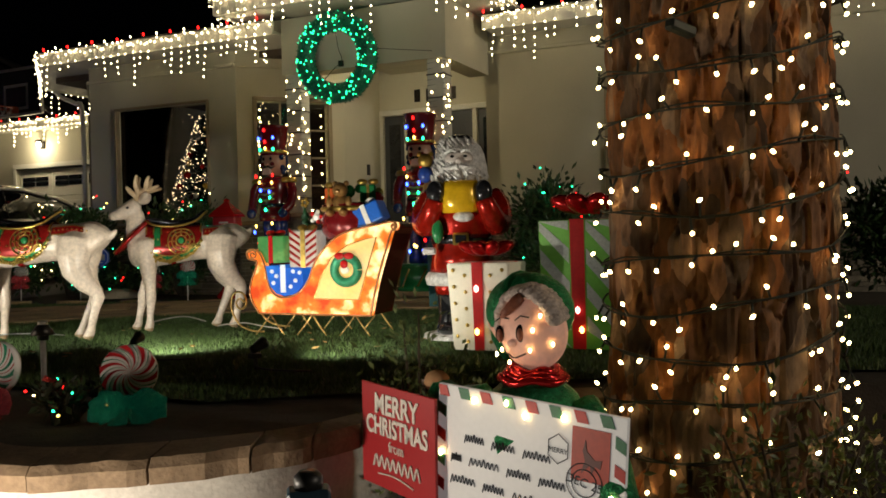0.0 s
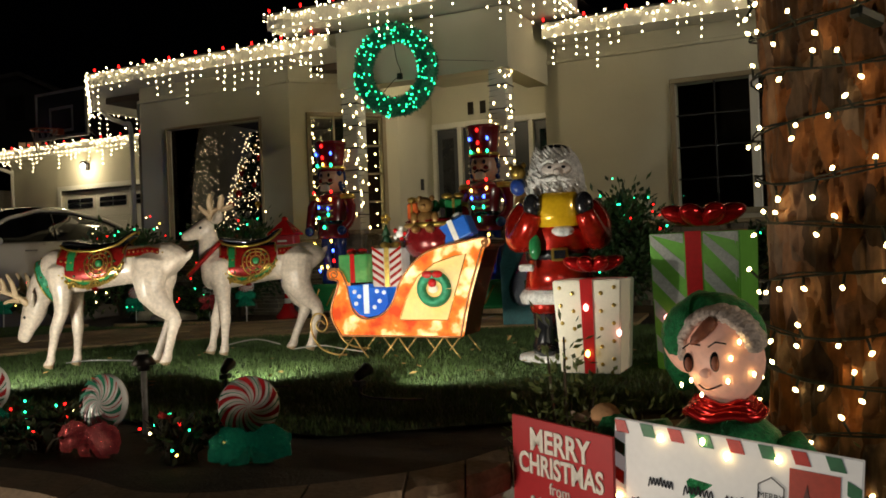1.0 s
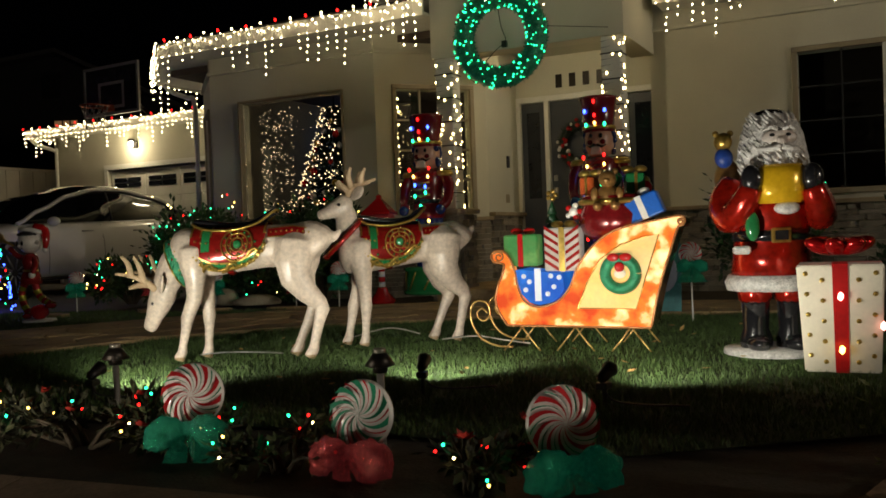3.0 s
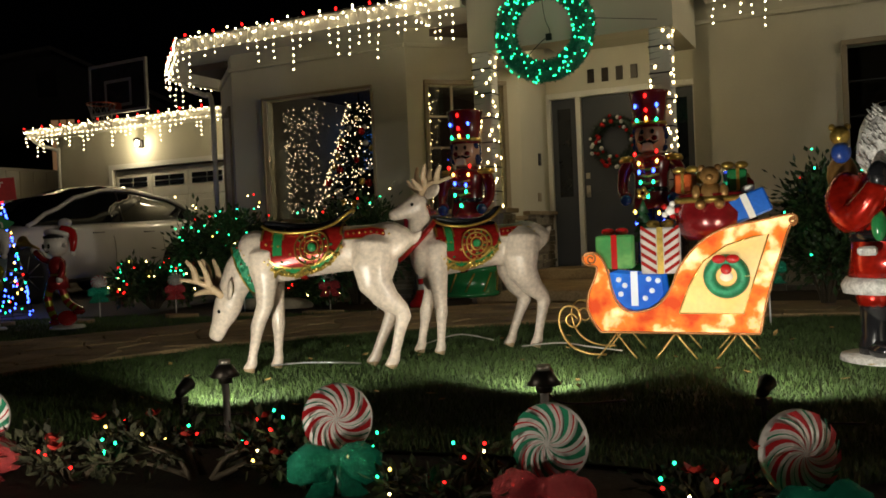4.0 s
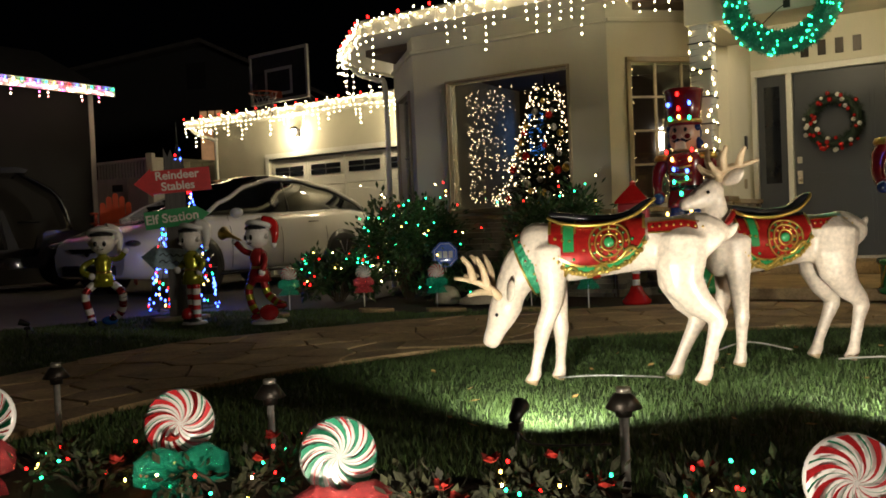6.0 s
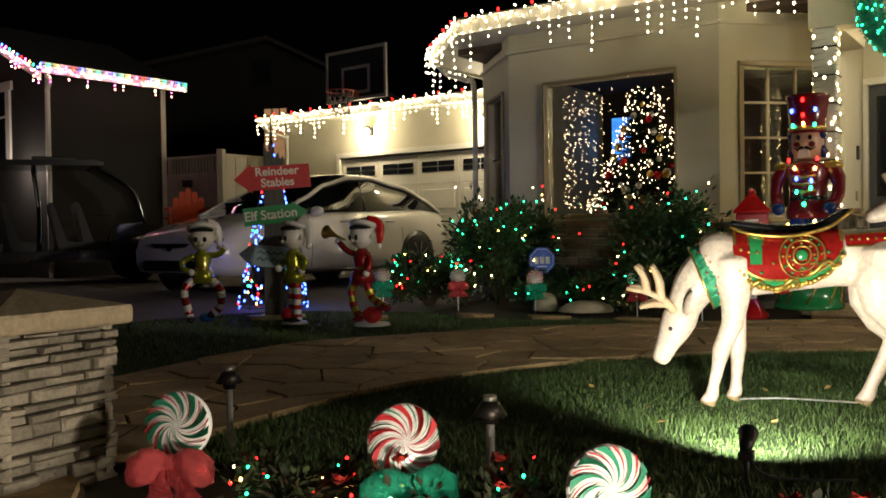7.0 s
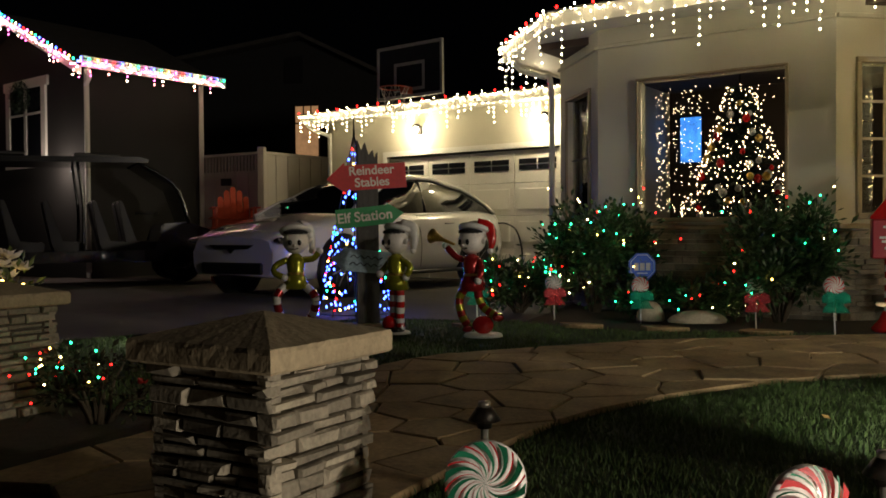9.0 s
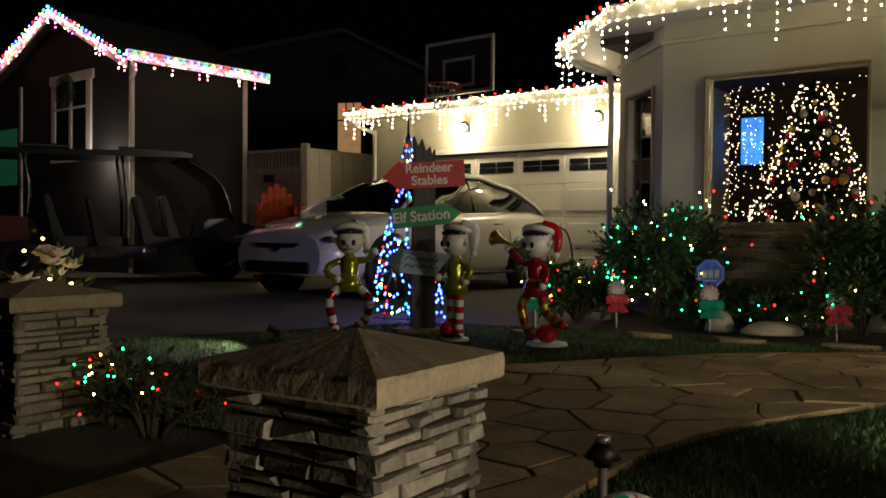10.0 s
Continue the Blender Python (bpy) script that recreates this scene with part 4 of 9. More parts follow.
def nutcracker(m, label):
    """Toy soldier on a drum, one glossy mesh, with his own string of lights."""
    bm = bmesh.new()
    DR, RD, BL, SK, GD, GN, WH = range(7)
    lathe(bm, [(0.0, 0.0), (0.27, 0.0), (0.28, 0.03), (0.25, 0.05), (0.25, 0.22), (0.28, 0.24), (0.27, 0.27), (0.0, 0.27)], 24, GN)
    for k in range(9):
        a, b = 2 * math.pi * k / 9, 2 * math.pi * (k + 0.5) / 9
        tube(bm, [(0.255 * math.cos(a), 0.255 * math.sin(a), 0.05), (0.255 * math.cos(b), 0.255 * math.sin(b), 0.22)], 0.008, 5, GD)
    for s in (-1, 1):
        lathe(bm, [(0.0, 0.27), (0.075, 0.27), (0.075, 0.33), (0.062, 0.36), (0.062, 0.62), (0.075, 0.66), (0.07, 0.80), (0.0, 0.80)], 14, BL, Matrix.Translation((0.075 * s, 0, 0)))
        tube(bm, spline([(0.17 * s, 0, 1.17), (0.235 * s, -0.02, 1.06), (0.24 * s, -0.06, 0.92), (0.20 * s, -0.13, 0.84)], 10), [0.06] * 4 + [0.05] * 6, 10, RD)
        ball(bm, (0.20 * s, -0.15, 0.82), 0.052, BL)
        lathe(bm, [(0.0, 1.21), (0.075, 1.20), (0.09, 1.17), (0.085, 1.15), (0.0, 1.15)], 14, GD, Matrix.Translation((0.185 * s, 0, 0)))
        ball(bm, (0.045 * s, -0.125, 1.40), (0.016, 0.010, 0.022), DR)
        ball(bm, (0.055 * s, -0.112, 1.345), (0.03, 0.016, 0.024), RD)
        tube(bm, [(0.005 * s, -0.135, 1.325), (0.05 * s, -0.128, 1.30), (0.085 * s, -0.10, 1.32)], [0.014, 0.013, 0.004], 6, DR)
    lathe(bm, [(0.0, 0.74), (0.165, 0.74), (0.17, 0.80), (0.145, 0.90), (0.15, 1.02), (0.18, 1.14), (0.15, 1.20), (0.06, 1.23), (0.0, 1.23)], 20, RD)
    lathe(bm, [(0.0, 0.885), (0.153, 0.885), (0.153, 0.925), (0.0, 0.925)], 20, DR)
    for z in (0.97, 1.03, 1.09, 1.15):
        tube(bm, [(-0.09, -0.14, z), (0, -0.172, z - 0.015), (0.09, -0.14, z)], 0.010, 5, GD)
    lathe(bm, [(0.0, 1.22), (0.10, 1.24), (0.128, 1.31), (0.128, 1.40), (0.115, 1.46), (0.0, 1.46)], 18, SK)
    for k in range(40):
        a = rng.uniform(-0.4, math.pi + 0.4)
        ball(bm, (0.13 * math.cos(a), 0.11 * math.sin(a) + 0.01, rng.uniform(1.26, 1.44)), rng.uniform(0.02, 0.034), BL, 7, 5)
    lathe(bm, [(0.0, 1.44), (0.145, 1.44), (0.145, 1.465), (0.135, 1.48), (0.165, 1.72), (0.172, 1.73), (0.172, 1.755), (0.0, 1.755)], 22, RD)
    lathe(bm, [(0.0, 1.462), (0.15, 1.462), (0.15, 1.49), (0.0, 1.49)], 22, GD)
    tube(bm, [(0, -0.12, 1.335), (0, -0.155, 1.35)], [0.022, 0.02], 8, SK)
    prism(bm, [(-0.05, 1.235), (0.05, 1.235), (0.035, 1.30), (-0.035, 1.30)], -0.15, -0.11, WH)
    ob = solid("nutcracker_statue", bm, [BLACK_GLOSS, material("deep red enamel", (0.16, 0.008, 0.012), 0.22, coat=0.4), material("dark blue paint", (0.01, 0.03, 0.14), 0.2, coat=0.4), SKIN, GOLD, GREEN_GLOSS, WHITE_GLOSS], label, "statue", "porch nutcrackers", m=m)
    st = thing("statue_light_string", m, "coloured light bulbs strung over a nutcracker statue", "string lights", "nutcracker lights")
    spots = []
    for z, cols, r in ((1.70, "red", 0.175), (1.62, "blue", 0.168), (1.58, "red", 0.162), (1.50, "green", 0.155), (1.51, "yellow", 0.155)):
        for a in ((-1.57,) if cols in ("red", "yellow") else (-2.15, -1.0)):
            spots.append((r * math.cos(a), r * math.sin(a), z, cols))
    for z, cols, x in ((1.22, "red", 0.10), (1.14, "yellow", 0.08), (1.05, "blue", 0.06), (0.97, "green", 0.06), (0.85, "green", 0.01), (0.70, "yellow", 0.10), (0.62, "blue", 0.12), (0.50, "red", 0.10), (0.45, "yellow", 0.02), (0.40, "blue", 0.07)):
        for s in (-1, 1):
            spots.append((x * s + rng.uniform(-.02, .02), -0.19 + rng.uniform(-.01, .01), z + rng.uniform(-.015, .015), cols))
    bm = bmesh.new()
    tube(bm, spline([(p[0], p[1] + 0.012, p[2]) for p in spots], 90), 0.0025, 4)
    part("cable", bm, WIRE, st)
    for x, y, z, c in spots:
        part("bulb", BULBS[c], None, st, m=Matrix.Translation((x, y, z)))


nutcracker(pose(-1.80, 9.40, 0.07, 0, 0, -24), "toy soldier nutcracker statue with coloured lights on a drum")
nutcracker(pose(-0.20, 8.72, 0.07, 0, 0, -22), "tall nutcracker statue strung with coloured lights beside the door")

# ------------------------------------------------------------ living room behind the bay window
xt = thing("christmas_tree", HOUSE @ Matrix.Translation((-1.10, 0.86, 0.20)) @ Matrix.Diagonal((1.05, 1.05, 1.16, 1)), "decorated indoor christmas tree full of warm lights", "christmas tree")
bm = bmesh.new()
rng = random.Random(21)
for k in range(5200):
    h = rng.uniform(0.05, 1.0) ** 0.8
    z = 0.25 + 1.7 * (1 - h) + 0.0
    a = rng.uniform(0, 6.283)
    r = 0.54 * h * rng.uniform(0.3, 1.0)
    p = Vector((r * math.cos(a), r * math.sin(a), z))
    q = p + Vector((math.cos(a) * 0.10, math.sin(a) * 0.10, rng.uniform(-0.05, 0.03)))
    s = Vector((-math.sin(a), math.cos(a), rng.uniform(-.5, .5))) * 0.014
    bm.faces.new([bm.verts.new(p - s), bm.verts.new(p + s), bm.verts.new(q)])
part("branches", bm, FIR, xt)["kind"] = "stuff"
bm = bmesh.new()
tube(bm, [(0, 0, 0), (0, 0, 1.9)], [0.05, 0.008], 8)
part("trunk", bm, SOIL, xt)
ps = []
for k in range(660):
    h = rng.uniform(0.04, 1.0) ** 0.7
    a = rng.uniform(0, 6.283)
    r = (0.70 * h + 0.05) * rng.uniform(0.86, 1.05)
    ps.append((r * math.cos(a), r * math.sin(a), 0.22 + 1.76 * (1 - h)))
for p in ps:
    part("bulb", BULBS["pale"], None, xt, m=Matrix.Translation(p) @ Matrix.Scale(rng.uniform(0.28, 0.55), 4))
for k in range(44):
    h = rng.uniform(0.1, 1.0) ** 0.75
    a, r = rng.uniform(3.3, 6.1), 0.68 * h
    bm = bmesh.new()
    ball(bm, (r * math.cos(a), r * math.sin(a), 0.2 + 1.74 * (1 - h)), rng.uniform(0.025, 0.045), seg=10, rings=7)
    part("bauble", bm, (SILVER, GOLD, RED_GLOSS)[k % 3], xt)
st = thing("curtain_light_string", HOUSE, "tiny warm lights hanging like a curtain inside the bay window", "string lights")
ps = []
for k in range(230):
    ps.append((-1.76 + 0.48 * (int(7 * rng.random()) / 6.5) ** 1.25 + rng.uniform(-.022, .022), 0.28 + rng.uniform(-.02, .02), rng.uniform(0.95, 2.2)))
for k in range(55):
    u = -1.75 + 1.5 * rng.random()
    ps.append((u, 0.25 + rng.uniform(-.06, .1), 2.24 - 0.30 * rng.random() ** 1.6))
part("bulb_cluster", many_bulbs("bulbs", ps, 0.0030, [PALE_BULB]), None, st)["kind"] = "stuff"
st = thing("curtain_light_string", HOUSE, "warm lights round the narrow window pane", "string lights")
ps = []
for k in range(26):
    s = 0.27 + rng.uniform(0, 0.03)
    p = M_FR @ Vector((s if k % 3 else 1.04, 0.12, 0.98 + k * 0.048))
    ps.append(p[:])
part("bulb_cluster", many_bulbs("bulbs", ps, 0.010, [WARM_BULB]), None, st)["kind"] = "stuff"
# Tiny bulbs added behind the pane to draw the light dots on it.
st = thing("curtain_light_string", HOUSE, "tiny white bulbs behind the side window pane for its light dots", "string lights")
ps = []
for k in range(150):
    s, z = rng.uniform(2.26, 2.96), rng.uniform(1.05, 2.2)
    if k % 2:
        s = 2.62 + 0.085 * rng.randint(0, 3) + rng.uniform(-.012, .012)
    ps.append((M_RW @ Vector((s, 0.14 + rng.uniform(0, 0.05), z)))[:])
part("bulb_cluster", many_bulbs("bulbs", ps, 0.0032, [PALE_BULB]), None, st)["kind"] = "stuff"
tv = thing("television", HOUSE @ Matrix.Translation((-2.70, 3.9, 1.72)), "wall television glowing blue in the living room", "television")
bm = bmesh.new()
box(bm, -0.18, 0.18, 0.0, 0.05, 0.0, 0.72, 0.01)
part("case", bm, BLACK, tv)
bm = bmesh.new()
box(bm, -0.15, 0.15, -0.006, -0.001, 0.04, 0.68)
part("screen", bm, material("blue screen", (0.05, 0.22, 0.75), 0.3, dark=0.3, scale=2.5, fine=9, emit=2.0), tv)

# ------------------------------------------------------------ reindeer
PORCELAIN = material("cream painted resin", (0.74, 0.62, 0.50), 0.34, dark=0.58, scale=3.5, fine=50, bump=0.08, coat=0.15)
TAN_FUR = material("tan shaded resin", (0.42, 0.30, 0.17), 0.4, dark=0.8, scale=9, coat=0.15)
ANTLER = material("pale antler", (0.55, 0.40, 0.24), 0.5, dark=0.75, scale=20)
SADDLE_RED = material("saddle red", (0.36, 0.015, 0.012), 0.2, metal=0.35, dark=0.6, scale=25, coat=0.5)
GARLAND = material("garland green foil", (0.025, 0.26, 0.12), 0.4, metal=0.3, dark=0.4, scale=40, fine=150, bump=0.9)


def hull(bm, ring_fn, s0, s1, a0, a1, ns, na, mat, lift):
    """A fitted cloth over a tubular body: ring_fn(s) gives centre, half-width and half-height."""
    grid = []
    for i in range(ns + 1):
        s = s0 + (s1 - s0) * i / ns
        c, w, h = ring_fn(s)
        grid.append([bm.verts.new((s, c[0] + (w + lift) * math.sin(a0 + (a1 - a0) * j / na), c[1] + (h + lift) * math.cos(a0 + (a1 - a0) * j / na))) for j in range(na + 1)])
    for i in range(ns):
        for j in range(na):
            f = bm.faces.new((grid[i][j], grid[i + 1][j], grid[i + 1][j + 1], grid[i][j + 1]))
            f.material_index, f.smooth = mat, True


def disc(bm, m, r, deep, mat, seg=20):
    lathe(bm, [(0, 0), (r, 0), (r * 0.96, deep), (0, deep)], seg, mat, m)


def deer(m, label, grazing):
    body = bmesh.new()
    rng2 = random.Random(4)
    k = 0.87 if not grazing else 1.0
    spine = [(-0.43, 0.565, 0.075), (-0.39, 0.60, 0.125), (-0.30, 0.605, 0.142), (-0.15, 0.612, 0.117), (0.0, 0.600, 0.121), (0.15, 0.588, 0.134), (0.28, 0.585, 0.142), (0.36, 0.59, 0.115), (0.41, 0.59, 0.07)]
    spine = [(x * k, z - 0.02 * (not grazing), r) for x, z, r in spine]

    def section(s):
        for (x0, z0, r0), (x1, z1, r1) in zip(spine, spine[1:]):
            if x0 <= s <= x1:
                f = (s - x0) / (x1 - x0)
                return (0.0, z0 + (z1 - z0) * f), 0.80 * (r0 + (r1 - r0) * f), r0 + (r1 - r0) * f
        return (0.0, 0.6), 0.1, 0.1

    tube(body, spline([(x, 0, z) for x, z, r in spine], 30), [section(spine[0][0] + 1e-4 + (spine[-1][0] - spine[0][0] - 2e-4) * i / 29)[2] for i in range(30)], 16, flat=0.80)
    for s in (-1, 1):
        y = 0.065 * s
        dx = 0.018 * s if grazing else -0.015 * s
        tube(body, [(0.275 * k, y * 0.7, 0.66), (0.27 * k, y, 0.60), (0.265 * k, y * 1.1, 0.50), (0.262 * k, y * 1.1, 0.43), (0.262 * k + dx * .6, y, 0.34), (0.275 * k + dx * 1.6, y, 0.265), (0.280 * k + dx * 2, y, 0.235), (0.287 * k + dx * 2.3, y, 0.17), (0.300 * k + dx * 2.7, y, 0.085), (0.303 * k + dx * 2.8, y, 0.045), (0.315 * k + dx * 3, y, 0.02), (0.322 * k + dx * 3, y, 0.0)], [0.03, 0.088, 0.076, 0.058, 0.045, 0.038, 0.039, 0.029, 0.024, 0.029, 0.031, 0.034], 12, flat=0.86)
        hx = -0.035 * s
        tube(body, [(-0.31 * k, y * 0.7, 0.70), (-0.31 * k, y, 0.63), (-0.295 * k, y * 1.15, 0.52), (-0.295 * k + hx * .3, y * 1.15, 0.43), (-0.345 * k + hx * .7, y * 1.05, 0.345), (-0.40 * k + hx, y, 0.29), (-0.405 * k + hx * 1.1, y, 0.265), (-0.375 * k + hx * 1.3, y, 0.19), (-0.338 * k + hx * 1.6, y, 0.085), (-0.328 * k + hx * 1.65, y, 0.045), (-0.312 * k + hx * 1.7, y, 0.02), (-0.302 * k + hx * 1.7, y, 0.0)], [0.03, 0.108, 0.106, 0.088, 0.062, 0.043, 0.041, 0.031, 0.026, 0.031, 0.032, 0.035], 12, flat=0.84)
    tube(body, spline([(-0.40 * k, 0, 0.665), (-0.46 * k, 0, 0.640), (-0.505 * k, 0, 0.648), (-0.545 * k, 0, 0.69)], 8), [0.034, 0.033, 0.032, 0.030, 0.028, 0.024, 0.017, 0.006], 10)
    if grazing:
        tube(body, spline([(0.27, 0, 0.59), (0.375, 0, 0.545), (0.44, 0, 0.46), (0.475, 0, 0.385)], 12), [0.122, 0.122, 0.117, 0.110, 0.104, 0.10, 0.094, 0.088, 0.082, 0.077, 0.072, 0.068], 12, flat=0.75)
        tube(body, [(0.450, 0, 0.42), (0.485, 0, 0.355), (0.512, 0, 0.295), (0.535, 0, 0.245), (0.555, 0, 0.202), (0.568, 0, 0.174), (0.574, 0, 0.162)], [0.062, 0.077, 0.066, 0.050, 0.044, 0.038, 0.024], 14, flat=0.82)
        ears = [[(0.468, 0.048 * s, 0.385), (0.452, 0.078 * s, 0.410), (0.440, 0.098 * s, 0.445), (0.434, 0.106 * s, 0.478)] for s in (-1, 1)]
        eye = Vector((0.522, 0.052, 0.315))
        tips = [((0.505, .035, .39), (0.55, .07, .44), (0.62, .095, .475), (0.70, .11, .49)), ((0.56, .075, .445), (0.57, .09, .52), (0.60, .10, .585)), ((0.62, .095, .475), (0.63, .10, .54), (0.665, .11, .585)), ((0.535, .065, .425), (0.60, .06, .42), (0.65, .06, .405))]
    else:
        tube(body, spline([(0.22, 0, 0.56), (0.275, 0, 0.64), (0.30, 0, 0.73), (0.305, 0, 0.81)], 12), [0.125, 0.12, 0.112, 0.103, 0.095, 0.088, 0.08, 0.073, 0.067, 0.062, 0.058, 0.056], 12, flat=0.75)
        tube(body, [(0.265, 0, 0.847), (0.305, 0, 0.847), (0.37, 0, 0.812), (0.425, 0, 0.79), (0.46, 0, 0.78), (0.475, 0, 0.777)], [0.045, 0.062, 0.052, 0.037, 0.031, 0.017], 12, flat=0.85)
        ears = [[(0.325, 0.045 * s, 0.865), (0.295, 0.08 * s, 0.885), (0.275, 0.112 * s, 0.905), (0.262, 0.135 * s, 0.92)] for s in (-1, 1)]
        eye = Vector((0.40, 0.046, 0.825))
        tips = [((0.345, .03, .88), (0.32, .06, .93), (0.255, .10, .945), (0.19, .13, .965)), ((0.325, .06, .93), (0.34, .085, .98), (0.33, .10, 1.04)), ((0.27, .095, .945), (0.265, .11, .99), (0.25, .125, 1.03)), ((0.34, .045, .905), (0.38, .06, .935), (0.40, .07, .965))]
    if not grazing:
        ears = [[(x - 0.05, y, z + 0.012) for x, y, z in e] for e in ears]
        tips = [tuple((x - 0.05, y * 1.1, z + 0.012) for x, y, z in t) for t in tips]
        eye += Vector((-0.05, 0, 0.012))
    skin = remeshed(body, 0.0075, 9)
    skin.faces.ensure_lookup_table()
    for f in skin.faces:
        if f.calc_center_median().z < 0.016:
            f.material_index = 7
    bm = bmesh.new()
    for e in ears:
        tube(bm, spline(e, 9), [0.012, 0.022, 0.029, 0.033, 0.033, 0.030, 0.024, 0.015, 0.003], 12, 0, flat=0.45)
    for e in (-1, 1):
        ball(bm, (eye.x, eye.y * e, eye.z), (0.010, 0.006, 0.010), 1, 8, 6)
    for t in tips:
        for s in (-1, 1):
            p = spline([(x, y * s, z) for x, y, z in t], 9)
            tube(bm, p, [0.022 - 0.0017 * i for i in range(9)], 8, 2)
    # Saddle, girths and collar.
    a = 1.95

    def low(x):
        f = (x / k - 0.06) / 0.215
        return 1.1 + 1.25 * math.sqrt(max(0.0, 1 - f * f))

    def cloth(lo, hi, mat, lift, ns=18, na=30, top=None):
        """Saddle cloth with a rounded lower edge, from angle fraction lo to hi of the drop on each side."""
        for s in (-1, 1):
            grid = []
            for i in range(ns + 1):
                x = (-0.15 + 0.42 * i / ns) * k
                c, w, h = section(x)
                grid.append([bm.verts.new((x, c[0] + s * (w + lift) * math.sin(low(x) * (lo + (hi - lo) * j / na)), c[1] + (h + lift) * math.cos(low(x) * (lo + (hi - lo) * j / na)))) for j in range(na + 1)])
            for i in range(ns):
                for j in range(na):
                    f = bm.faces.new((grid[i][j], grid[i + 1][j], grid[i + 1][j + 1], grid[i][j + 1]))
                    f.material_index, f.smooth = mat, True

    def onside(x, t, s, lift):
        c, w, h = section(x)
        return Vector((x, s * (w + lift) * math.sin(t), c[1] + (h + lift) * math.cos(t)))

    cloth(0.0, 1.0, 3, 0.010)
    cloth(0.90, 0.98, 5, 0.012, na=4)
    cloth(0.98, 1.05, 4, 0.017, na=4)
    cloth(0.87, 0.90, 4, 0.015, na=3)
    hull(bm, section, 0.158 * k, 0.205 * k, -1.55, 1.55, 2, 26, 5, 0.0135)
    for x0, x1 in ((0.148, 0.158), (0.205, 0.214), (-0.150, -0.138), (0.258, 0.27)):
        hull(bm, section, x0 * k, x1 * k, -1.0, 1.0, 2, 26, 4, 0.0165)
    hull(bm, section, 0.05 * k, 0.085 * k, -math.pi, math.pi, 2, 32, 3, 0.006)
    hull(bm, section, -0.40 * k, -0.16 * k, 0.75, 1.15, 10, 3, 3, 0.008)
    hull(bm, section, -0.40 * k, -0.16 * k, -1.15, -0.75, 10, 3, 3, 0.008)
    for q in (0.72, 1.15):
        for s in (-1, 1):
            hull(bm, section, -0.40 * k, -0.16 * k, s * q, s * (q + 0.05), 10, 1, 4, 0.011)
    hull(bm, section, -0.14 * k, 0.26 * k, -0.50, 0.50, 8, 8, 1, 0.022)
    tube(bm, spline([(-0.185 * k, 0, 0.80), (-0.15 * k, 0, 0.785), (-0.06, 0, 0.738), (0.08 * k, 0, 0.732), (0.22 * k, 0, 0.75), (0.27 * k, 0, 0.755)], 16), 0.020, 8, 1, flat=2.4)
    tube(bm, spline([(-0.195 * k, -0.02, 0.81), (-0.165 * k, -0.055, 0.785), (-0.09 * k, -0.072, 0.735), (0.05, -0.085, 0.705), (0.20 * k, -0.078, 0.715), (0.275 * k, -0.05, 0.745)], 20), 0.008, 6, 4)
    tube(bm, spline([(-0.195 * k, 0.02, 0.81), (-0.165 * k, 0.055, 0.785), (-0.09 * k, 0.072, 0.735), (0.05, 0.085, 0.705), (0.20 * k, 0.078, 0.715), (0.275 * k, 0.05, 0.745)], 20), 0.008, 6, 4)
    for s in (-1, 1):
        # Round medallion with a green boss, gilt rings and studs, and a scrolled gilt leaf below it.
        xc, tc = 0.005 * k, 1.36
        for r in (0.034, 0.060, 0.086):
            tube(bm, [onside(xc + r * math.cos(t), tc + r * math.sin(t) / 0.125, s, 0.016) for t in (2 * math.pi * i / 30 for i in range(31))], 0.0045, 6, 4, cap=False)
        ball(bm, onside(xc, tc, s, 0.014), (0.024, 0.012, 0.024), 5, 12, 8)
        for r, n, mt in ((0.047, 8, 4), (0.073, 12, 5)):
            for i in range(n):
                t = 2 * math.pi * i / n
                ball(bm, onside(xc + r * math.cos(t), tc + r * math.sin(t) / 0.125, s, 0.013), 0.0065, mt if i % 3 else 4, 6, 5)
        for q in range(3):
            x0 = (-0.12 + 0.13 * q) * k
            tube(bm, spline([onside(x0 + 0.05 * u * k, low(x0) * (0.99 - 0.10 * math.sin(u * 2.6)), s, 0.016) for u in (0, 0.5, 1.0, 1.5, 2.0)], 14), [0.003 + 0.008 * math.sin(math.pi * i / 13) for i in range(14)], 6, 4)
        for i in range(9):
            ball(bm, onside((-0.39 + 0.03 * i) * k, 0.95, s, 0.011), 0.006, 4, 6, 4)
        for i in range(26):
            x = (-0.145 + 0.41 * i / 25) * k
            c, w, h = section(x)
            t = low(x) * (1.0 + 0.02 * math.sin(i * 2.1))
            ball(bm, (x, s * (w + 0.016) * math.sin(t), c[1] + (h + 0.016) * math.cos(t)), (0.012, 0.008, 0.011), 4, 7, 5)
        for i in range(22):
            x = (-0.10 + 0.34 * rng2.random()) * k
            c, w, h = section(x)
            t = low(x) * rng2.uniform(0.55, 0.97)
            ball(bm, (x, s * (w + 0.012) * math.sin(t), c[1] + (h + 0.012) * math.cos(t)), (0.008, 0.006, 0.007), 4 if i % 3 else 5, 6, 5)
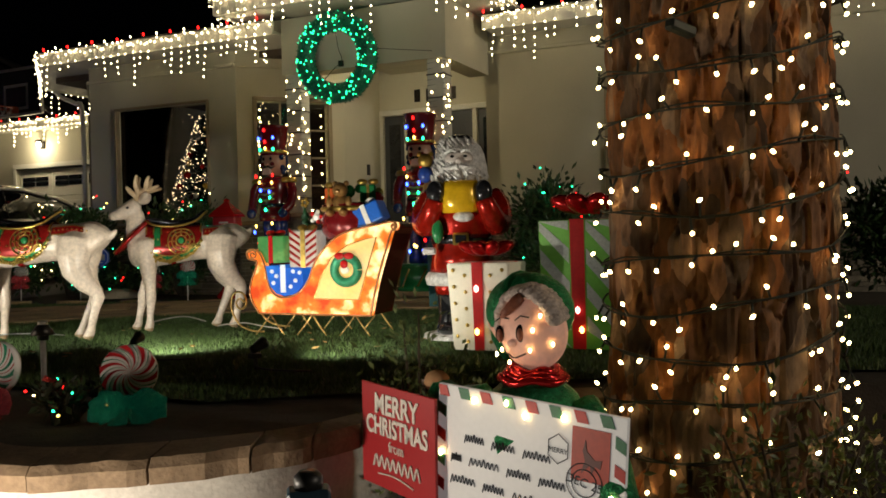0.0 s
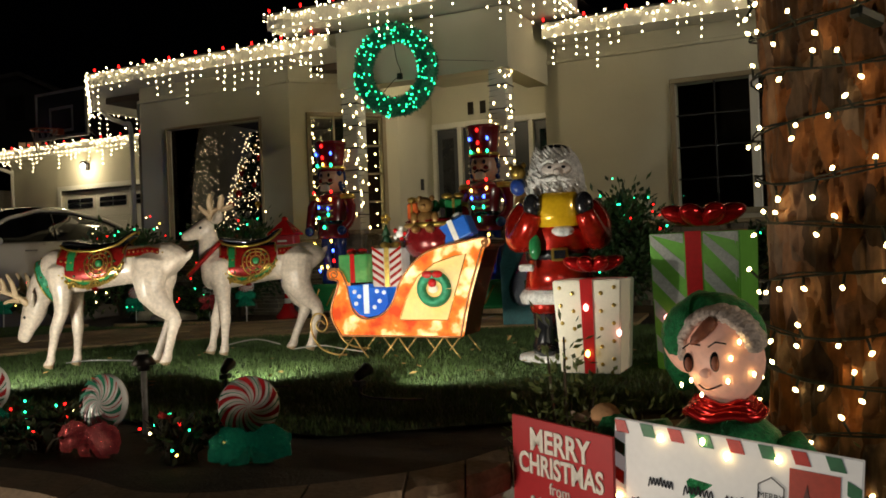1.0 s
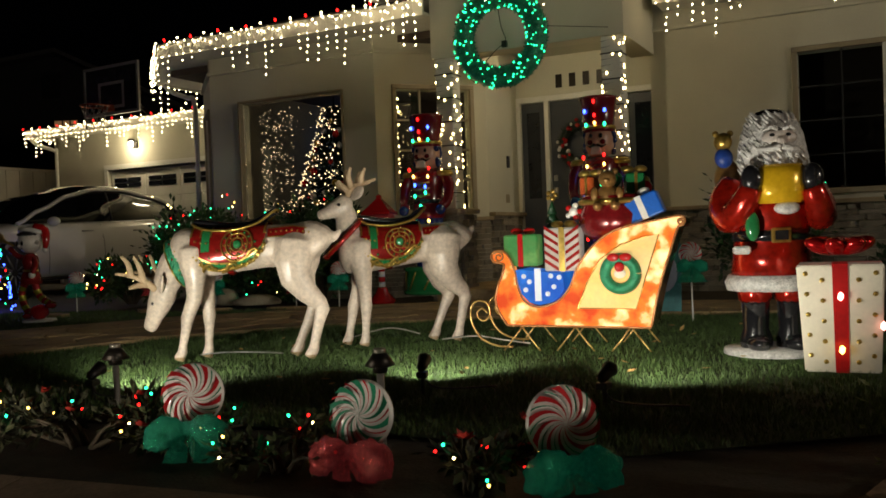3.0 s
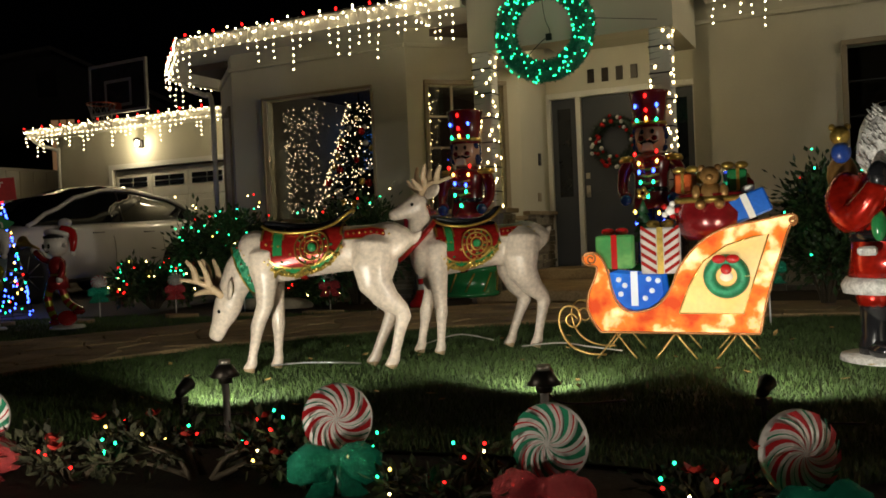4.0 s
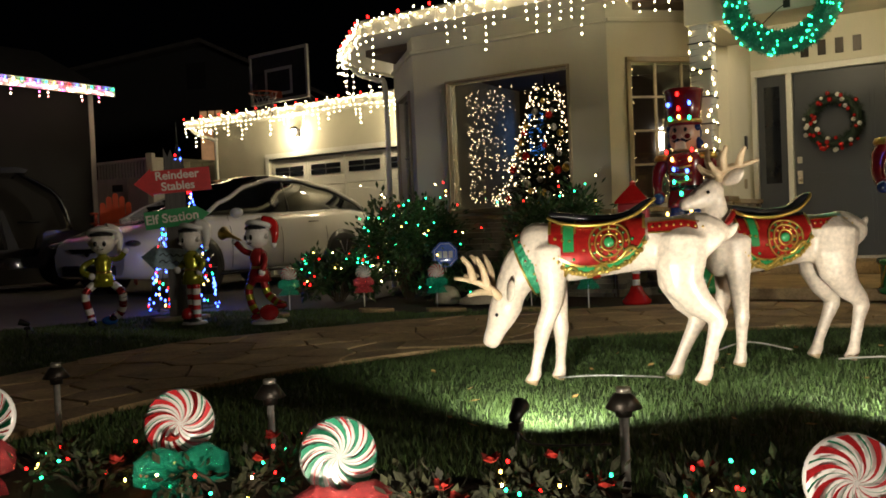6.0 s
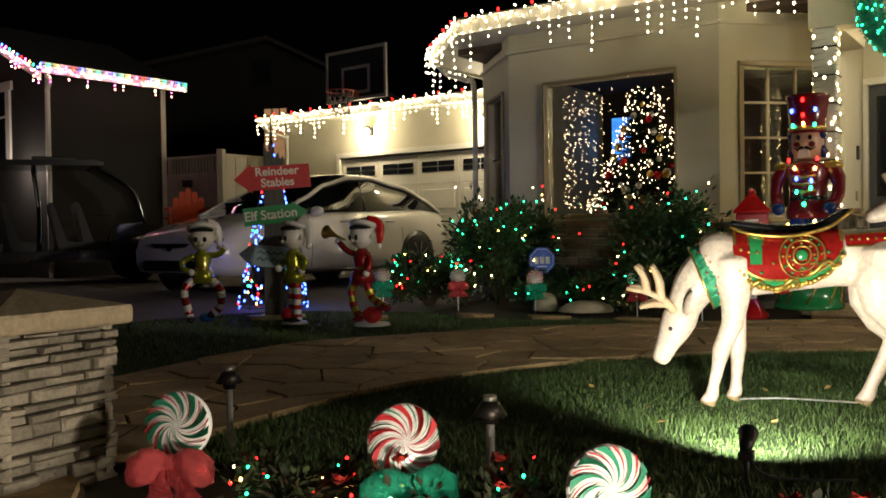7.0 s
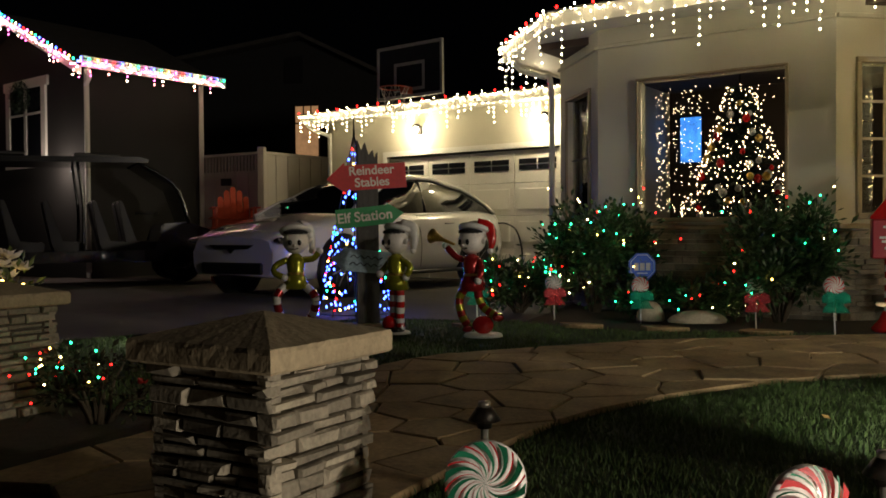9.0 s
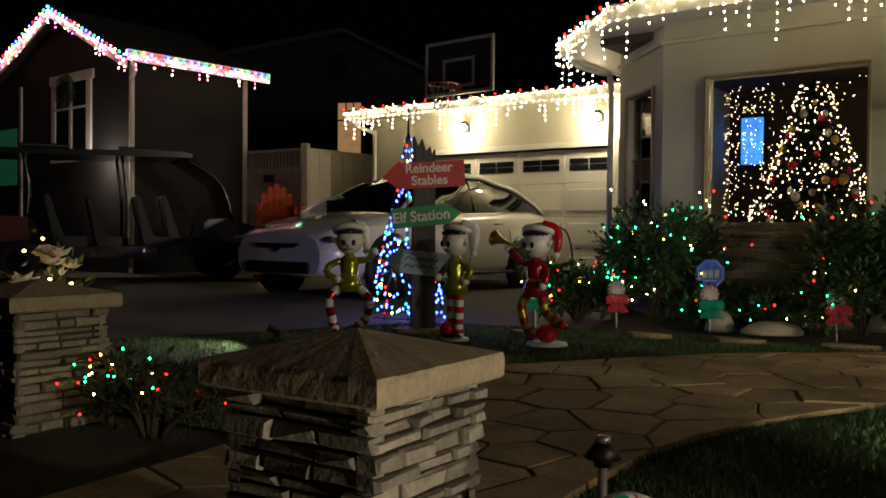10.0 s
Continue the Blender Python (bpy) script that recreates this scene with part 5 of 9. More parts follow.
    if grazing:
        # Flat tinsel garland round the neck, gilt along both edges.
        for side in range(8):
            rows2 = []
            for i in range(73):
                t = 2 * math.pi * i / 72
                row = []
                for j in range(2):
                    o = (-0.5 + (side + j) / 8) * 0.095
                    lift = 0.008 + 0.007 * noise.noise(Vector((math.cos(t) * 9, math.sin(t) * 9, (side + j) * 2.3)))
                    row.append(bm.verts.new((0.350 + 0.93 * o + 0.37 * (0.132 + lift) * math.cos(t), (0.098 + lift) * math.sin(t), 0.548 - 0.37 * o + 0.93 * (0.132 + lift) * math.cos(t))))
                rows2.append(row)
            for p, q in zip(rows2, rows2[1:]):
                bm.faces.new((p[0], p[1], q[1], q[0])).material_index = 6
        for o in (-0.048, 0.048):
            tube(bm, [(0.350 + 0.93 * o + 0.37 * 0.139 * math.cos(t), 0.105 * math.sin(t), 0.548 - 0.37 * o + 0.93 * 0.139 * math.cos(t)) for t in (2 * math.pi * i / 40 for i in range(41))], 0.005, 5, 4, cap=False)
        for i in range(26):
            t = 2 * math.pi * i / 26
            o = 0.02 * math.sin(i * 2.4)
            ball(bm, (0.350 + 0.93 * o + 0.37 * 0.144 * math.cos(t), 0.110 * math.sin(t), 0.548 - 0.37 * o + 0.93 * 0.144 * math.cos(t)), 0.006, 4 if i % 3 else 3, 6, 4)
    else:
        pts = [Vector((0.325 + 0.03 * math.cos(t) - 0.04 * math.cos(t), 0.093 * math.sin(t), 0.64 + 0.11 * math.cos(t))) for t in (2 * math.pi * i / 24 for i in range(25))]
        tube(bm, [(p.x - 0.10 * (p.z - 0.64) / 0.11, p.y, p.z) for p in pts], 0.017, 8, 3, cap=False)
        tube(bm, [(p.x - 0.10 * (p.z - 0.64) / 0.11 + 0.012, p.y * 1.06, p.z) for p in pts], 0.007, 6, 4, cap=False)
    return solid("reindeer_statue", joined(skin, bm), [PORCELAIN, BLACK_GLOSS, ANTLER, SADDLE_RED, GOLD, GREEN_GLOSS, GARLAND, TAN_FUR], label, "statue", "sleigh reindeer", m=m)


deer(pose(-2.605, 5.56, 0.0, 0, 0, 176), "cream reindeer statue grazing, with a red and gold saddle", True)
deer(pose(-1.80, 6.03, 0.0, 0, 0, 194), "cream reindeer statue with raised head and gilt saddle", False)
bm = bmesh.new()
tube(bm, spline([(-2.86, 5.5, 0.03), (-2.7, 5.46, 0.045), (-2.5, 5.45, 0.04), (-2.4, 5.5, 0.025)], 16), 0.004, 5)
solid("ground_rod", bm, SILVER, "thin metal anchor rod on the grass under a reindeer", "rod")

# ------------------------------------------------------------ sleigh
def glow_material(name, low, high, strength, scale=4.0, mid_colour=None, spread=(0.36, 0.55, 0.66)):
    """Painted shell with its inner light put in as emission: noise places the bright patches, no lamps stand behind."""
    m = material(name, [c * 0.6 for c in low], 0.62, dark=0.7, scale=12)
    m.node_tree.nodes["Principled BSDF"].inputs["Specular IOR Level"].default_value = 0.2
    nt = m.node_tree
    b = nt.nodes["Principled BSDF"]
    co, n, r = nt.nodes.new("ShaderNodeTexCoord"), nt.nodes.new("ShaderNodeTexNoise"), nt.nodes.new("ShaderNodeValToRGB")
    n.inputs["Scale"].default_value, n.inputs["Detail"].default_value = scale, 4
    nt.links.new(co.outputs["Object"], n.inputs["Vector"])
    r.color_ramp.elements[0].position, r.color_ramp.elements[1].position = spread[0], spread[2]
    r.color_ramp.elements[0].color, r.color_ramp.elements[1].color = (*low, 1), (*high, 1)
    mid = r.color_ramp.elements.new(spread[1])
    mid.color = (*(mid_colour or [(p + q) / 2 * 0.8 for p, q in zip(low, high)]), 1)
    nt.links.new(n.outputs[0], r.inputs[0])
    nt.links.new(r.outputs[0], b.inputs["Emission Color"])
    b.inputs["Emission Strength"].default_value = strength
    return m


# Inner light of shell, panel and parcel is painted as patchy emission.
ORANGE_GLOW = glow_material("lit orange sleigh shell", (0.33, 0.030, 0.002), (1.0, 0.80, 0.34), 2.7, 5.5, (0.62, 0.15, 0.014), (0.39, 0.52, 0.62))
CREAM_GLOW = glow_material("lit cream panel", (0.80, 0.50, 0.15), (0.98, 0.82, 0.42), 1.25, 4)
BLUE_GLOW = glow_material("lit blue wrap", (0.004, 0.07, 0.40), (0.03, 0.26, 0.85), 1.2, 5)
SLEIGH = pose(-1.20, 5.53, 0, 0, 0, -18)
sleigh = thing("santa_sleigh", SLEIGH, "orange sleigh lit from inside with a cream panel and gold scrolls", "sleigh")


def sp(cx, cy):
    return ((cx - 75) * 0.00214, 0.125 + (602 - cy) * 0.00206)


SHELL_CURVE = [(90.0, 597.6), (69.5, 565.8), (59.6, 534.0), (66.6, 495.9), (80.1, 464.1), (85.3, 438.6), (70.7, 433.5), (57.8, 429.1), (53.2, 414.4), (60.8, 403.6), (78.3, 401.7), (94.1, 411.9), (104.6, 432.2), (113.4, 460.9), (119.2, 495.9), (130.9, 527.7), (151.4, 545.5), (174.8, 549.9), (204.0, 543.6), (230.4, 527.7), (253.7, 495.9), (271.3, 451.3), (291.8, 419.5), (321.0, 387.7), (356.1, 363.5), (402.9, 348.3), (461.3, 338.1), (508.1, 329.2), (525.7, 330.5), (530.4, 341.9), (523.3, 353.4), (514.0, 357.2), (496.4, 410.0), (478.9, 464.1), (461.3, 527.7), (450.8, 578.6), (445.0, 604.0)]
SHELL = [(p.x, p.y) for p in spline([(*q, 0) for q in SHELL_CURVE], 120)]
bm = bmesh.new()
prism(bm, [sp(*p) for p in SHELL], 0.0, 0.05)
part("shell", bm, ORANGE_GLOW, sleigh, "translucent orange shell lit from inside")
bm = bmesh.new()
prism(bm, [sp(*p) for p in SHELL], 0.051, 0.36)
part("rear_body", bm, SADDLE_RED, sleigh, "dark red back of the sleigh")
bm = bmesh.new()
edge = [(*p,) for p in (sp(*q) for q in SHELL)]
tube(bm, [(x, -0.006, z) for x, z in edge + edge[:1]], 0.007, 6, cap=False)
for (vx, vy), r0, s in (((71.9, 418.2), 0.030, 1), ((521.0, 343.2), 0.018, -1)):
    x, z = sp(vx, vy)
    tube(bm, [(x + s * r0 * (1 - 0.75 * i / 30) * math.cos(2.6 - 0.30 * i), -0.006, z + r0 * (1 - 0.75 * i / 30) * math.sin(2.6 - 0.30 * i)) for i in range(31)], 0.006, 6)
part("edging", bm, material("bronze edging paint", (0.42, 0.17, 0.05), 0.35, metal=0.3, dark=0.7, scale=20), sleigh)
PANEL = [(271.3, 553.1), (411.6, 556.3), (470.1, 371.8), (438.0, 376.9), (379.5, 394.1), (326.8, 432.2), (294.7, 489.5)]
bm = bmesh.new()
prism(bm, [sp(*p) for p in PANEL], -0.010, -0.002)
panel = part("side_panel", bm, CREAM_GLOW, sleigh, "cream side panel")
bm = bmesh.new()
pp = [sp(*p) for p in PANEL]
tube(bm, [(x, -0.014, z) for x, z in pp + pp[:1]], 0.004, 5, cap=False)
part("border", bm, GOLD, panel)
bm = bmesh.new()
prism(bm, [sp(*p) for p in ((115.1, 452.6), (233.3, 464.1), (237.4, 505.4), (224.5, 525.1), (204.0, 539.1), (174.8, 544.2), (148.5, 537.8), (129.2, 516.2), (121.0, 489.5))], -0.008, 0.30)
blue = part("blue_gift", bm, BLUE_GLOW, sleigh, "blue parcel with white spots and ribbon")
bm = bmesh.new()
x0, z0 = sp(164, 534)
x1, z1 = sp(180, 450)
box(bm, x0, x1, -0.014, -0.009, z0, z1)
part("ribbon", bm, glow_material("lit white ribbon", (0.75, 0.8, 0.85), (1, 1, 1), 0.8), blue)
LIT_SPOT = glow_material("lit white spot", (0.7, 0.78, 0.88), (0.95, 0.97, 1.0), 0.9)
for cx, cy in ((136, 470), (140, 505), (205, 470), (212, 498), (226, 474), (196, 516), (150, 484)):
    bm = bmesh.new()
    x, z = sp(cx, cy)
    disc(bm, Matrix.Translation((x, -0.009, z)) @ Matrix.Rotation(radians(90), 4, "X"), 0.0135, 0.004, 0, 12)
    part("spot", bm, LIT_SPOT, blue)
cx, cz = sp(378, 467)
bm = bmesh.new()
tube(bm, [(cx + 0.078 * math.cos(t), -0.03, cz + 0.078 * math.sin(t)) for t in (2 * math.pi * i / 30 for i in range(31))], 0.030, 8, cap=False)
w = part("wreath", bm, GARLAND, sleigh, "small green foil wreath")
for a, c in ((0.35, 0.03), (-0.35, 0.03)):
    bm = bmesh.new()
    ball(bm, (cx + a * 0.09, -0.055, cz + 0.085), (0.034, 0.014, 0.022), seg=10, rings=7)
    part("bow_loop", bm, RED_GLOSS, w)
bm = bmesh.new()
ball(bm, (cx, -0.05, cz + 0.0), (0.030, 0.015, 0.024))
part("medallion", bm, glow_material("lit cream medallion", (0.85, 0.7, 0.5), (1, 0.95, 0.8), 0.9), w)
bm = bmesh.new()
ball(bm, (cx, -0.058, cz + 0.035), (0.026, 0.014, 0.026))
part("bow_knot", bm, RED_GLOSS, w)
GOLD_WIRE = material("gold wire", (0.55, 0.36, 0.12), 0.35, metal=0.9)
for y in (0.0, 0.38):
    for k in range(3):
        for s in (-1, 1):
            bm = bmesh.new()
            x = 0.11 + 0.29 * k
            tube(bm, spline([(x, y, 0.125), (x + 0.05 * s, y - 0.01, 0.06), (x + 0.10 * s, y - 0.015, 0.0)], 6), 0.0045, 5)
            part("leg", bm, GOLD_WIRE, sleigh)
for y in (0.02, 0.36):
    bm = bmesh.new()
    pts = [(-0.09, y, 0.20), (-0.12, y, 0.225), (-0.15, y, 0.20), (-0.135, y, 0.165), (-0.10, y, 0.16), (-0.075, y, 0.20), (-0.095, y, 0.255), (-0.15, y, 0.265), (-0.185, y, 0.22), (-0.18, y, 0.14), (-0.13, y, 0.06), (-0.04, y, 0.02), (0.05, y, 0.015)]
    tube(bm, spline(pts, 50), 0.0065, 6)
    part("runner_scroll", bm, GOLD_WIRE, sleigh, "curled gold wire runner")


def parcel(bm, w, d, h, mat=0):
    box(bm, -w / 2, w / 2, -d / 2, d / 2, 0, h, 0.008, mat)


def sleigh_gift(s, y, z, w, d, h, wrap, ribbon, label, turn=0, stripes=None):
    g = thing("gift_box", SLEIGH @ pose(s, y, z, 0, 0, turn), label, "gift", "gifts in the sleigh")
    bm = bmesh.new()
    parcel(bm, w, d, h)
    part("box", bm, wrap, g)
    bm = bmesh.new()
    box(bm, -w * 0.08, w * 0.08, -d / 2 - 0.004, d / 2 + 0.004, -0.001, h + 0.004)
    part("ribbon", bm, ribbon, g)
    if stripes:
        for k in range(5):
            for s_ in (-1, 1):
                bm = bmesh.new()
                z0 = 0.02 + k * h * 0.19
                prism(bm, [(s_ * w * 0.10, z0 - 0.02), (s_ * w * 0.49, z0 + 0.03), (s_ * w * 0.49, z0 + 0.05), (s_ * w * 0.10, z0)], -d / 2 - 0.003, -d / 2 - 0.0005)
                part("stripe", bm, stripes, g)
    for s_ in (-1, 1):
        bm = bmesh.new()
        ball(bm, (s_ * 0.035, 0, h + 0.02), (0.036, 0.022, 0.020), seg=10, rings=7)
        part("bow_loop", bm, ribbon, g)
    return g


# These wraps glow by patchy emission; the boxes hold no lamps.
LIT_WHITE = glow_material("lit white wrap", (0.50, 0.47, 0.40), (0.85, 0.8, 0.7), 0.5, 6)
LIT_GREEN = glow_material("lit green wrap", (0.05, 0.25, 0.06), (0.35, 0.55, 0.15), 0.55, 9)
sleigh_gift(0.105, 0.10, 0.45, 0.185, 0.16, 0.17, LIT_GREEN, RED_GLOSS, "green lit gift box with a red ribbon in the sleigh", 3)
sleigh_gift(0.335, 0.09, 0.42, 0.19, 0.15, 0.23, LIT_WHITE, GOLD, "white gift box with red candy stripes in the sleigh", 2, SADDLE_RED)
# Faint emission in the blue paper brightens it; it is no lamp.
g = sleigh_gift(0.78, 0.10, 0.70, 0.20, 0.14, 0.12, material("glowing blue gift paper", (0.01, 0.10, 0.45), 0.3, coat=0.4, emit=0.15), WHITE_GLOSS, "blue gift box tilted on the sleigh's back", 0)
g.matrix_world = SLEIGH @ pose(0.78, 0.10, 0.68, 0, -22, 0)
sleigh_gift(0.70, 0.22, 0.82, 0.10, 0.08, 0.11, GREEN_GLOSS, GOLD, "small green gift box on the toy sack", 20)
sleigh_gift(0.46, 0.22, 0.82, 0.09, 0.08, 0.10, material("orange gift paper", (0.55, 0.10, 0.02), 0.3, coat=0.4), GOLD, "small orange gift box on the toy sack", -20)
sack = thing("toy_sack", SLEIGH @ pose(0.60, 0.20, 0.58), "round red toy sack heaped with toys on the sleigh", "sack")
bm = bmesh.new()
lathe(bm, [(0.0, 0.0), (0.15, 0.0), (0.20, 0.06), (0.205, 0.13), (0.18, 0.19), (0.195, 0.225), (0.15, 0.24), (0.0, 0.24)], 20)
part("bag", bm, material("dark red sack gloss", (0.17, 0.008, 0.010), 0.18, metal=0.3, dark=0.6, scale=12, coat=0.6, bump=0.3), sack)
bm = bmesh.new()
tube(bm, [(0.188 * math.cos(t), 0.188 * math.sin(t), 0.20) for t in (2 * math.pi * i / 24 for i in range(25))], 0.016, 7, cap=False)
part("cord", bm, GOLD, sack)
bear = bmesh.new()
BROWN_GOLD = material("bronze painted toy", (0.30, 0.16, 0.05), 0.3, metal=0.5, dark=0.6, scale=20)
ball(bear, (0, 0, 0.06), (0.062, 0.055, 0.07))
ball(bear, (0, -0.01, 0.155), 0.048)
ball(bear, (0, -0.05, 0.145), (0.02, 0.018, 0.016))
for s in (-1, 1):
    ball(bear, (0.038 * s, 0, 0.195), 0.018)
    ball(bear, (0.065 * s, -0.03, 0.075), (0.022, 0.022, 0.04))
    ball(bear, (0.045 * s, -0.07, 0.015), (0.026, 0.036, 0.026))
solid("toy_bear", bear, BROWN_GOLD, "glossy bronze toy bear sitting on the sack", "toy", m=SLEIGH @ pose(0.585, 0.06, 0.74))
bm = bmesh.new()
rng = random.Random(12)
for k in range(9):
    a = rng.uniform(0, 6.28)
    ball(bm, (0.13 * math.cos(a) * rng.uniform(.3, 1), 0.10 * math.sin(a), rng.uniform(0.0, 0.09)), rng.uniform(0.03, 0.05), k % 3, 9, 6)
solid("toy_balls", bm, [GOLD, RED_GLOSS, GREEN_GLOSS], "heap of glossy toy balls on the sack", "toys", kind="stuff", m=SLEIGH @ pose(0.63, 0.25, 0.84))
bm = bmesh.new()
for k in range(5):
    ball(bm, (0.034 * math.cos(k * 1.257), 0, 0.034 * math.sin(k * 1.257)), (0.016, 0.014, 0.016), k % 2, 7, 5)
ball(bm, (0, 0, 0), (0.026, 0.018, 0.026), 1, 8, 6)
solid("candy_swirl", bm, [RED_GLOSS, WHITE_GLOSS], "small red and white candy ornament on the gifts", "ornament", m=SLEIGH @ pose(0.385, 0.12, 0.735))
bm = bmesh.new()
for k in range(4):
    lathe(bm, [(0.075 - 0.015 * k, 0.02 + 0.05 * k), (0.0, 0.10 + 0.05 * k)], 12, 0)
for a in range(5):
    ball(bm, (0.022 * math.cos(a * 1.257), 0, 0.275 + 0.022 * math.sin(a * 1.257)), 0.014, 1, 6, 5)
solid("toy_tree", bm, [material("dark green toy", (0.01, 0.06, 0.02), 0.4), GOLD], "small dark green toy tree with a gold star behind the gifts", "toy tree", m=SLEIGH @ pose(0.235, 0.26, 0.56))

# ------------------------------------------------------------ santa statue
def santa(m):
    bm = bmesh.new()
    RD, WH, BK, YL, GD, GN, BR, BE = range(8)
    lathe(bm, [(0.0, 0.0), (0.24, 0.0), (0.235, 0.025), (0.0, 0.03)], 22, WH)
    for s in (-1, 1):
        lathe(bm, [(0.0, 0.03), (0.075, 0.03), (0.08, 0.07), (0.062, 0.12), (0.07, 0.26), (0.0, 0.26)], 14, BK, Matrix.Translation((0.085 * s, 0, 0)))
        ball(bm, (0.09 * s, -0.07, 0.055), (0.058, 0.095, 0.042), BK)
        ball(bm, (0.085 * s, 0, 0.29), (0.085, 0.085, 0.07), RD)
        tube(bm, spline([(0.15 * s, 0.02, 0.83), (0.205 * s, 0.0, 0.74), (0.205 * s, -0.10, 0.66), (0.16 * s, -0.19, 0.74), (0.135 * s, -0.21, 0.80)], 14), [0.078, 0.085, 0.088, 0.088, 0.086, 0.082, 0.078, 0.074, 0.07, 0.066, 0.062, 0.058, 0.054, 0.05], 12, RD)
        ball(bm, (0.135 * s, -0.225, 0.84), (0.052, 0.045, 0.066), BK)
    lathe(bm, [(0.0, 0.315), (0.215, 0.31), (0.225, 0.35), (0.205, 0.385), (0.0, 0.385)], 22, WH)
    lathe(bm, [(0.0, 0.37), (0.195, 0.375), (0.18, 0.48), (0.172, 0.56), (0.19, 0.66), (0.20, 0.76), (0.15, 0.86), (0.0, 0.88)], 22, RD)
    lathe(bm, [(0.0, 0.548), (0.182, 0.548), (0.182, 0.60), (0.0, 0.60)], 22, BK)
    box(bm, -0.045, 0.045, -0.195, -0.175, 0.54, 0.61, 0.006, GD)
    box(bm, -0.03, 0.03, -0.20, -0.18, 0.553, 0.597, 0.0, BK)
    box(bm, -0.22, -0.14, -0.20, -0.16, 0.49, 0.53, 0.01, WH)
    lathe(bm, [(0.0, 0.72), (0.125, 0.725), (0.142, 0.78), (0.142, 0.86), (0.125, 0.905), (0.0, 0.905)], 20, YL, Matrix.Translation((0, -0.125, 0)))
    ball(bm, (0.02, -0.22, 0.70), (0.06, 0.03, 0.03), WH)
    ball(bm, (-0.13, -0.19, 0.62), (0.035, 0.03, 0.07), GN)
    # Bearded head under a white fur hood.
    lathe(bm, [(0.0, 0.87), (0.135, 0.875), (0.160, 0.92), (0.156, 0.99), (0.142, 1.06), (0.120, 1.11), (0.085, 1.145), (0.0, 1.165)], 22, WH, Matrix.Translation((0, -0.06, 0)))
    ball(bm, (0, -0.03, 1.155), (0.078, 0.075, 0.028), BK, 14, 8)
    rng = random.Random(6)
    for k in range(190):
        a, z = rng.uniform(-math.pi, 0), rng.uniform(0.88, 1.15)
        r = 0.148
        f = 1.06 if z < 0.94 else 1.06 - (z - 0.94) * 1.9
        p = Vector((r * f * math.cos(a), -0.065 + 0.155 * f * math.sin(a), z))
        tube(bm, [p + Vector((-0.018, 0, 0.016)), p + Vector((0, -0.008, -0.008)), p + Vector((0.012, 0, -0.024))], [0.003, 0.009, 0.003], 5, WH)
    ball(bm, (0, -0.202, 1.03), (0.082, 0.022, 0.040), BE, 12, 8)
    ball(bm, (0, -0.226, 1.012), 0.020, BE)
    for s in (-1, 1):
        ball(bm, (0.036 * s, -0.218, 1.040), (0.014, 0.008, 0.009), BK, 7, 5)
        tube(bm, [(0.012 * s, -0.224, 1.066), (0.045 * s, -0.220, 1.078), (0.075 * s, -0.200, 1.062)], [0.009, 0.011, 0.004], 6, WH)
        tube(bm, spline([(0.004 * s, -0.234, 0.988), (0.05 * s, -0.224, 0.975), (0.095 * s, -0.190, 0.985)], 8), [0.014, 0.015, 0.016, 0.015, 0.013, 0.010, 0.007, 0.003], 6, WH)
    # Toy bear and parcels on his back.
    ball(bm, (-0.17, 0.12, 0.86), (0.07, 0.07, 0.10), BR)
    ball(bm, (-0.21, 0.02, 1.04), 0.045, GD)
    ball(bm, (-0.21, 0.01, 0.96), (0.045, 0.04, 0.05), 8)
    for s in (-1, 1):
        ball(bm, (-0.21 + 0.035 * s, 0.02, 1.08), 0.016, GD, 7, 5)
    return solid("santa_statue", bm, [material("metallic red statue paint", (0.50, 0.018, 0.008), 0.2, metal=0.55, dark=0.35, scale=9, fine=40, coat=0.5, bump=0.15), material("white sculpted fur", (0.74, 0.72, 0.69), 0.5, dark=0.45, scale=34, fine=110, bump=1.0), BLACK_GLOSS, material("yellow enamel", (0.80, 0.48, 0.015), 0.2, metal=0.2, coat=0.6, dark=0.8), GOLD, GREEN_GLOSS, BROWN_GOLD, material("aged pale face paint", (0.60, 0.53, 0.48), 0.5, dark=0.6, scale=30), material("blue toy paint", (0.02, 0.06, 0.3), 0.3)], "large glossy red santa statue standing on the lawn", "statue", m=m)


santa(pose(0.115, 5.12, 0.0, 0, 0, -4))

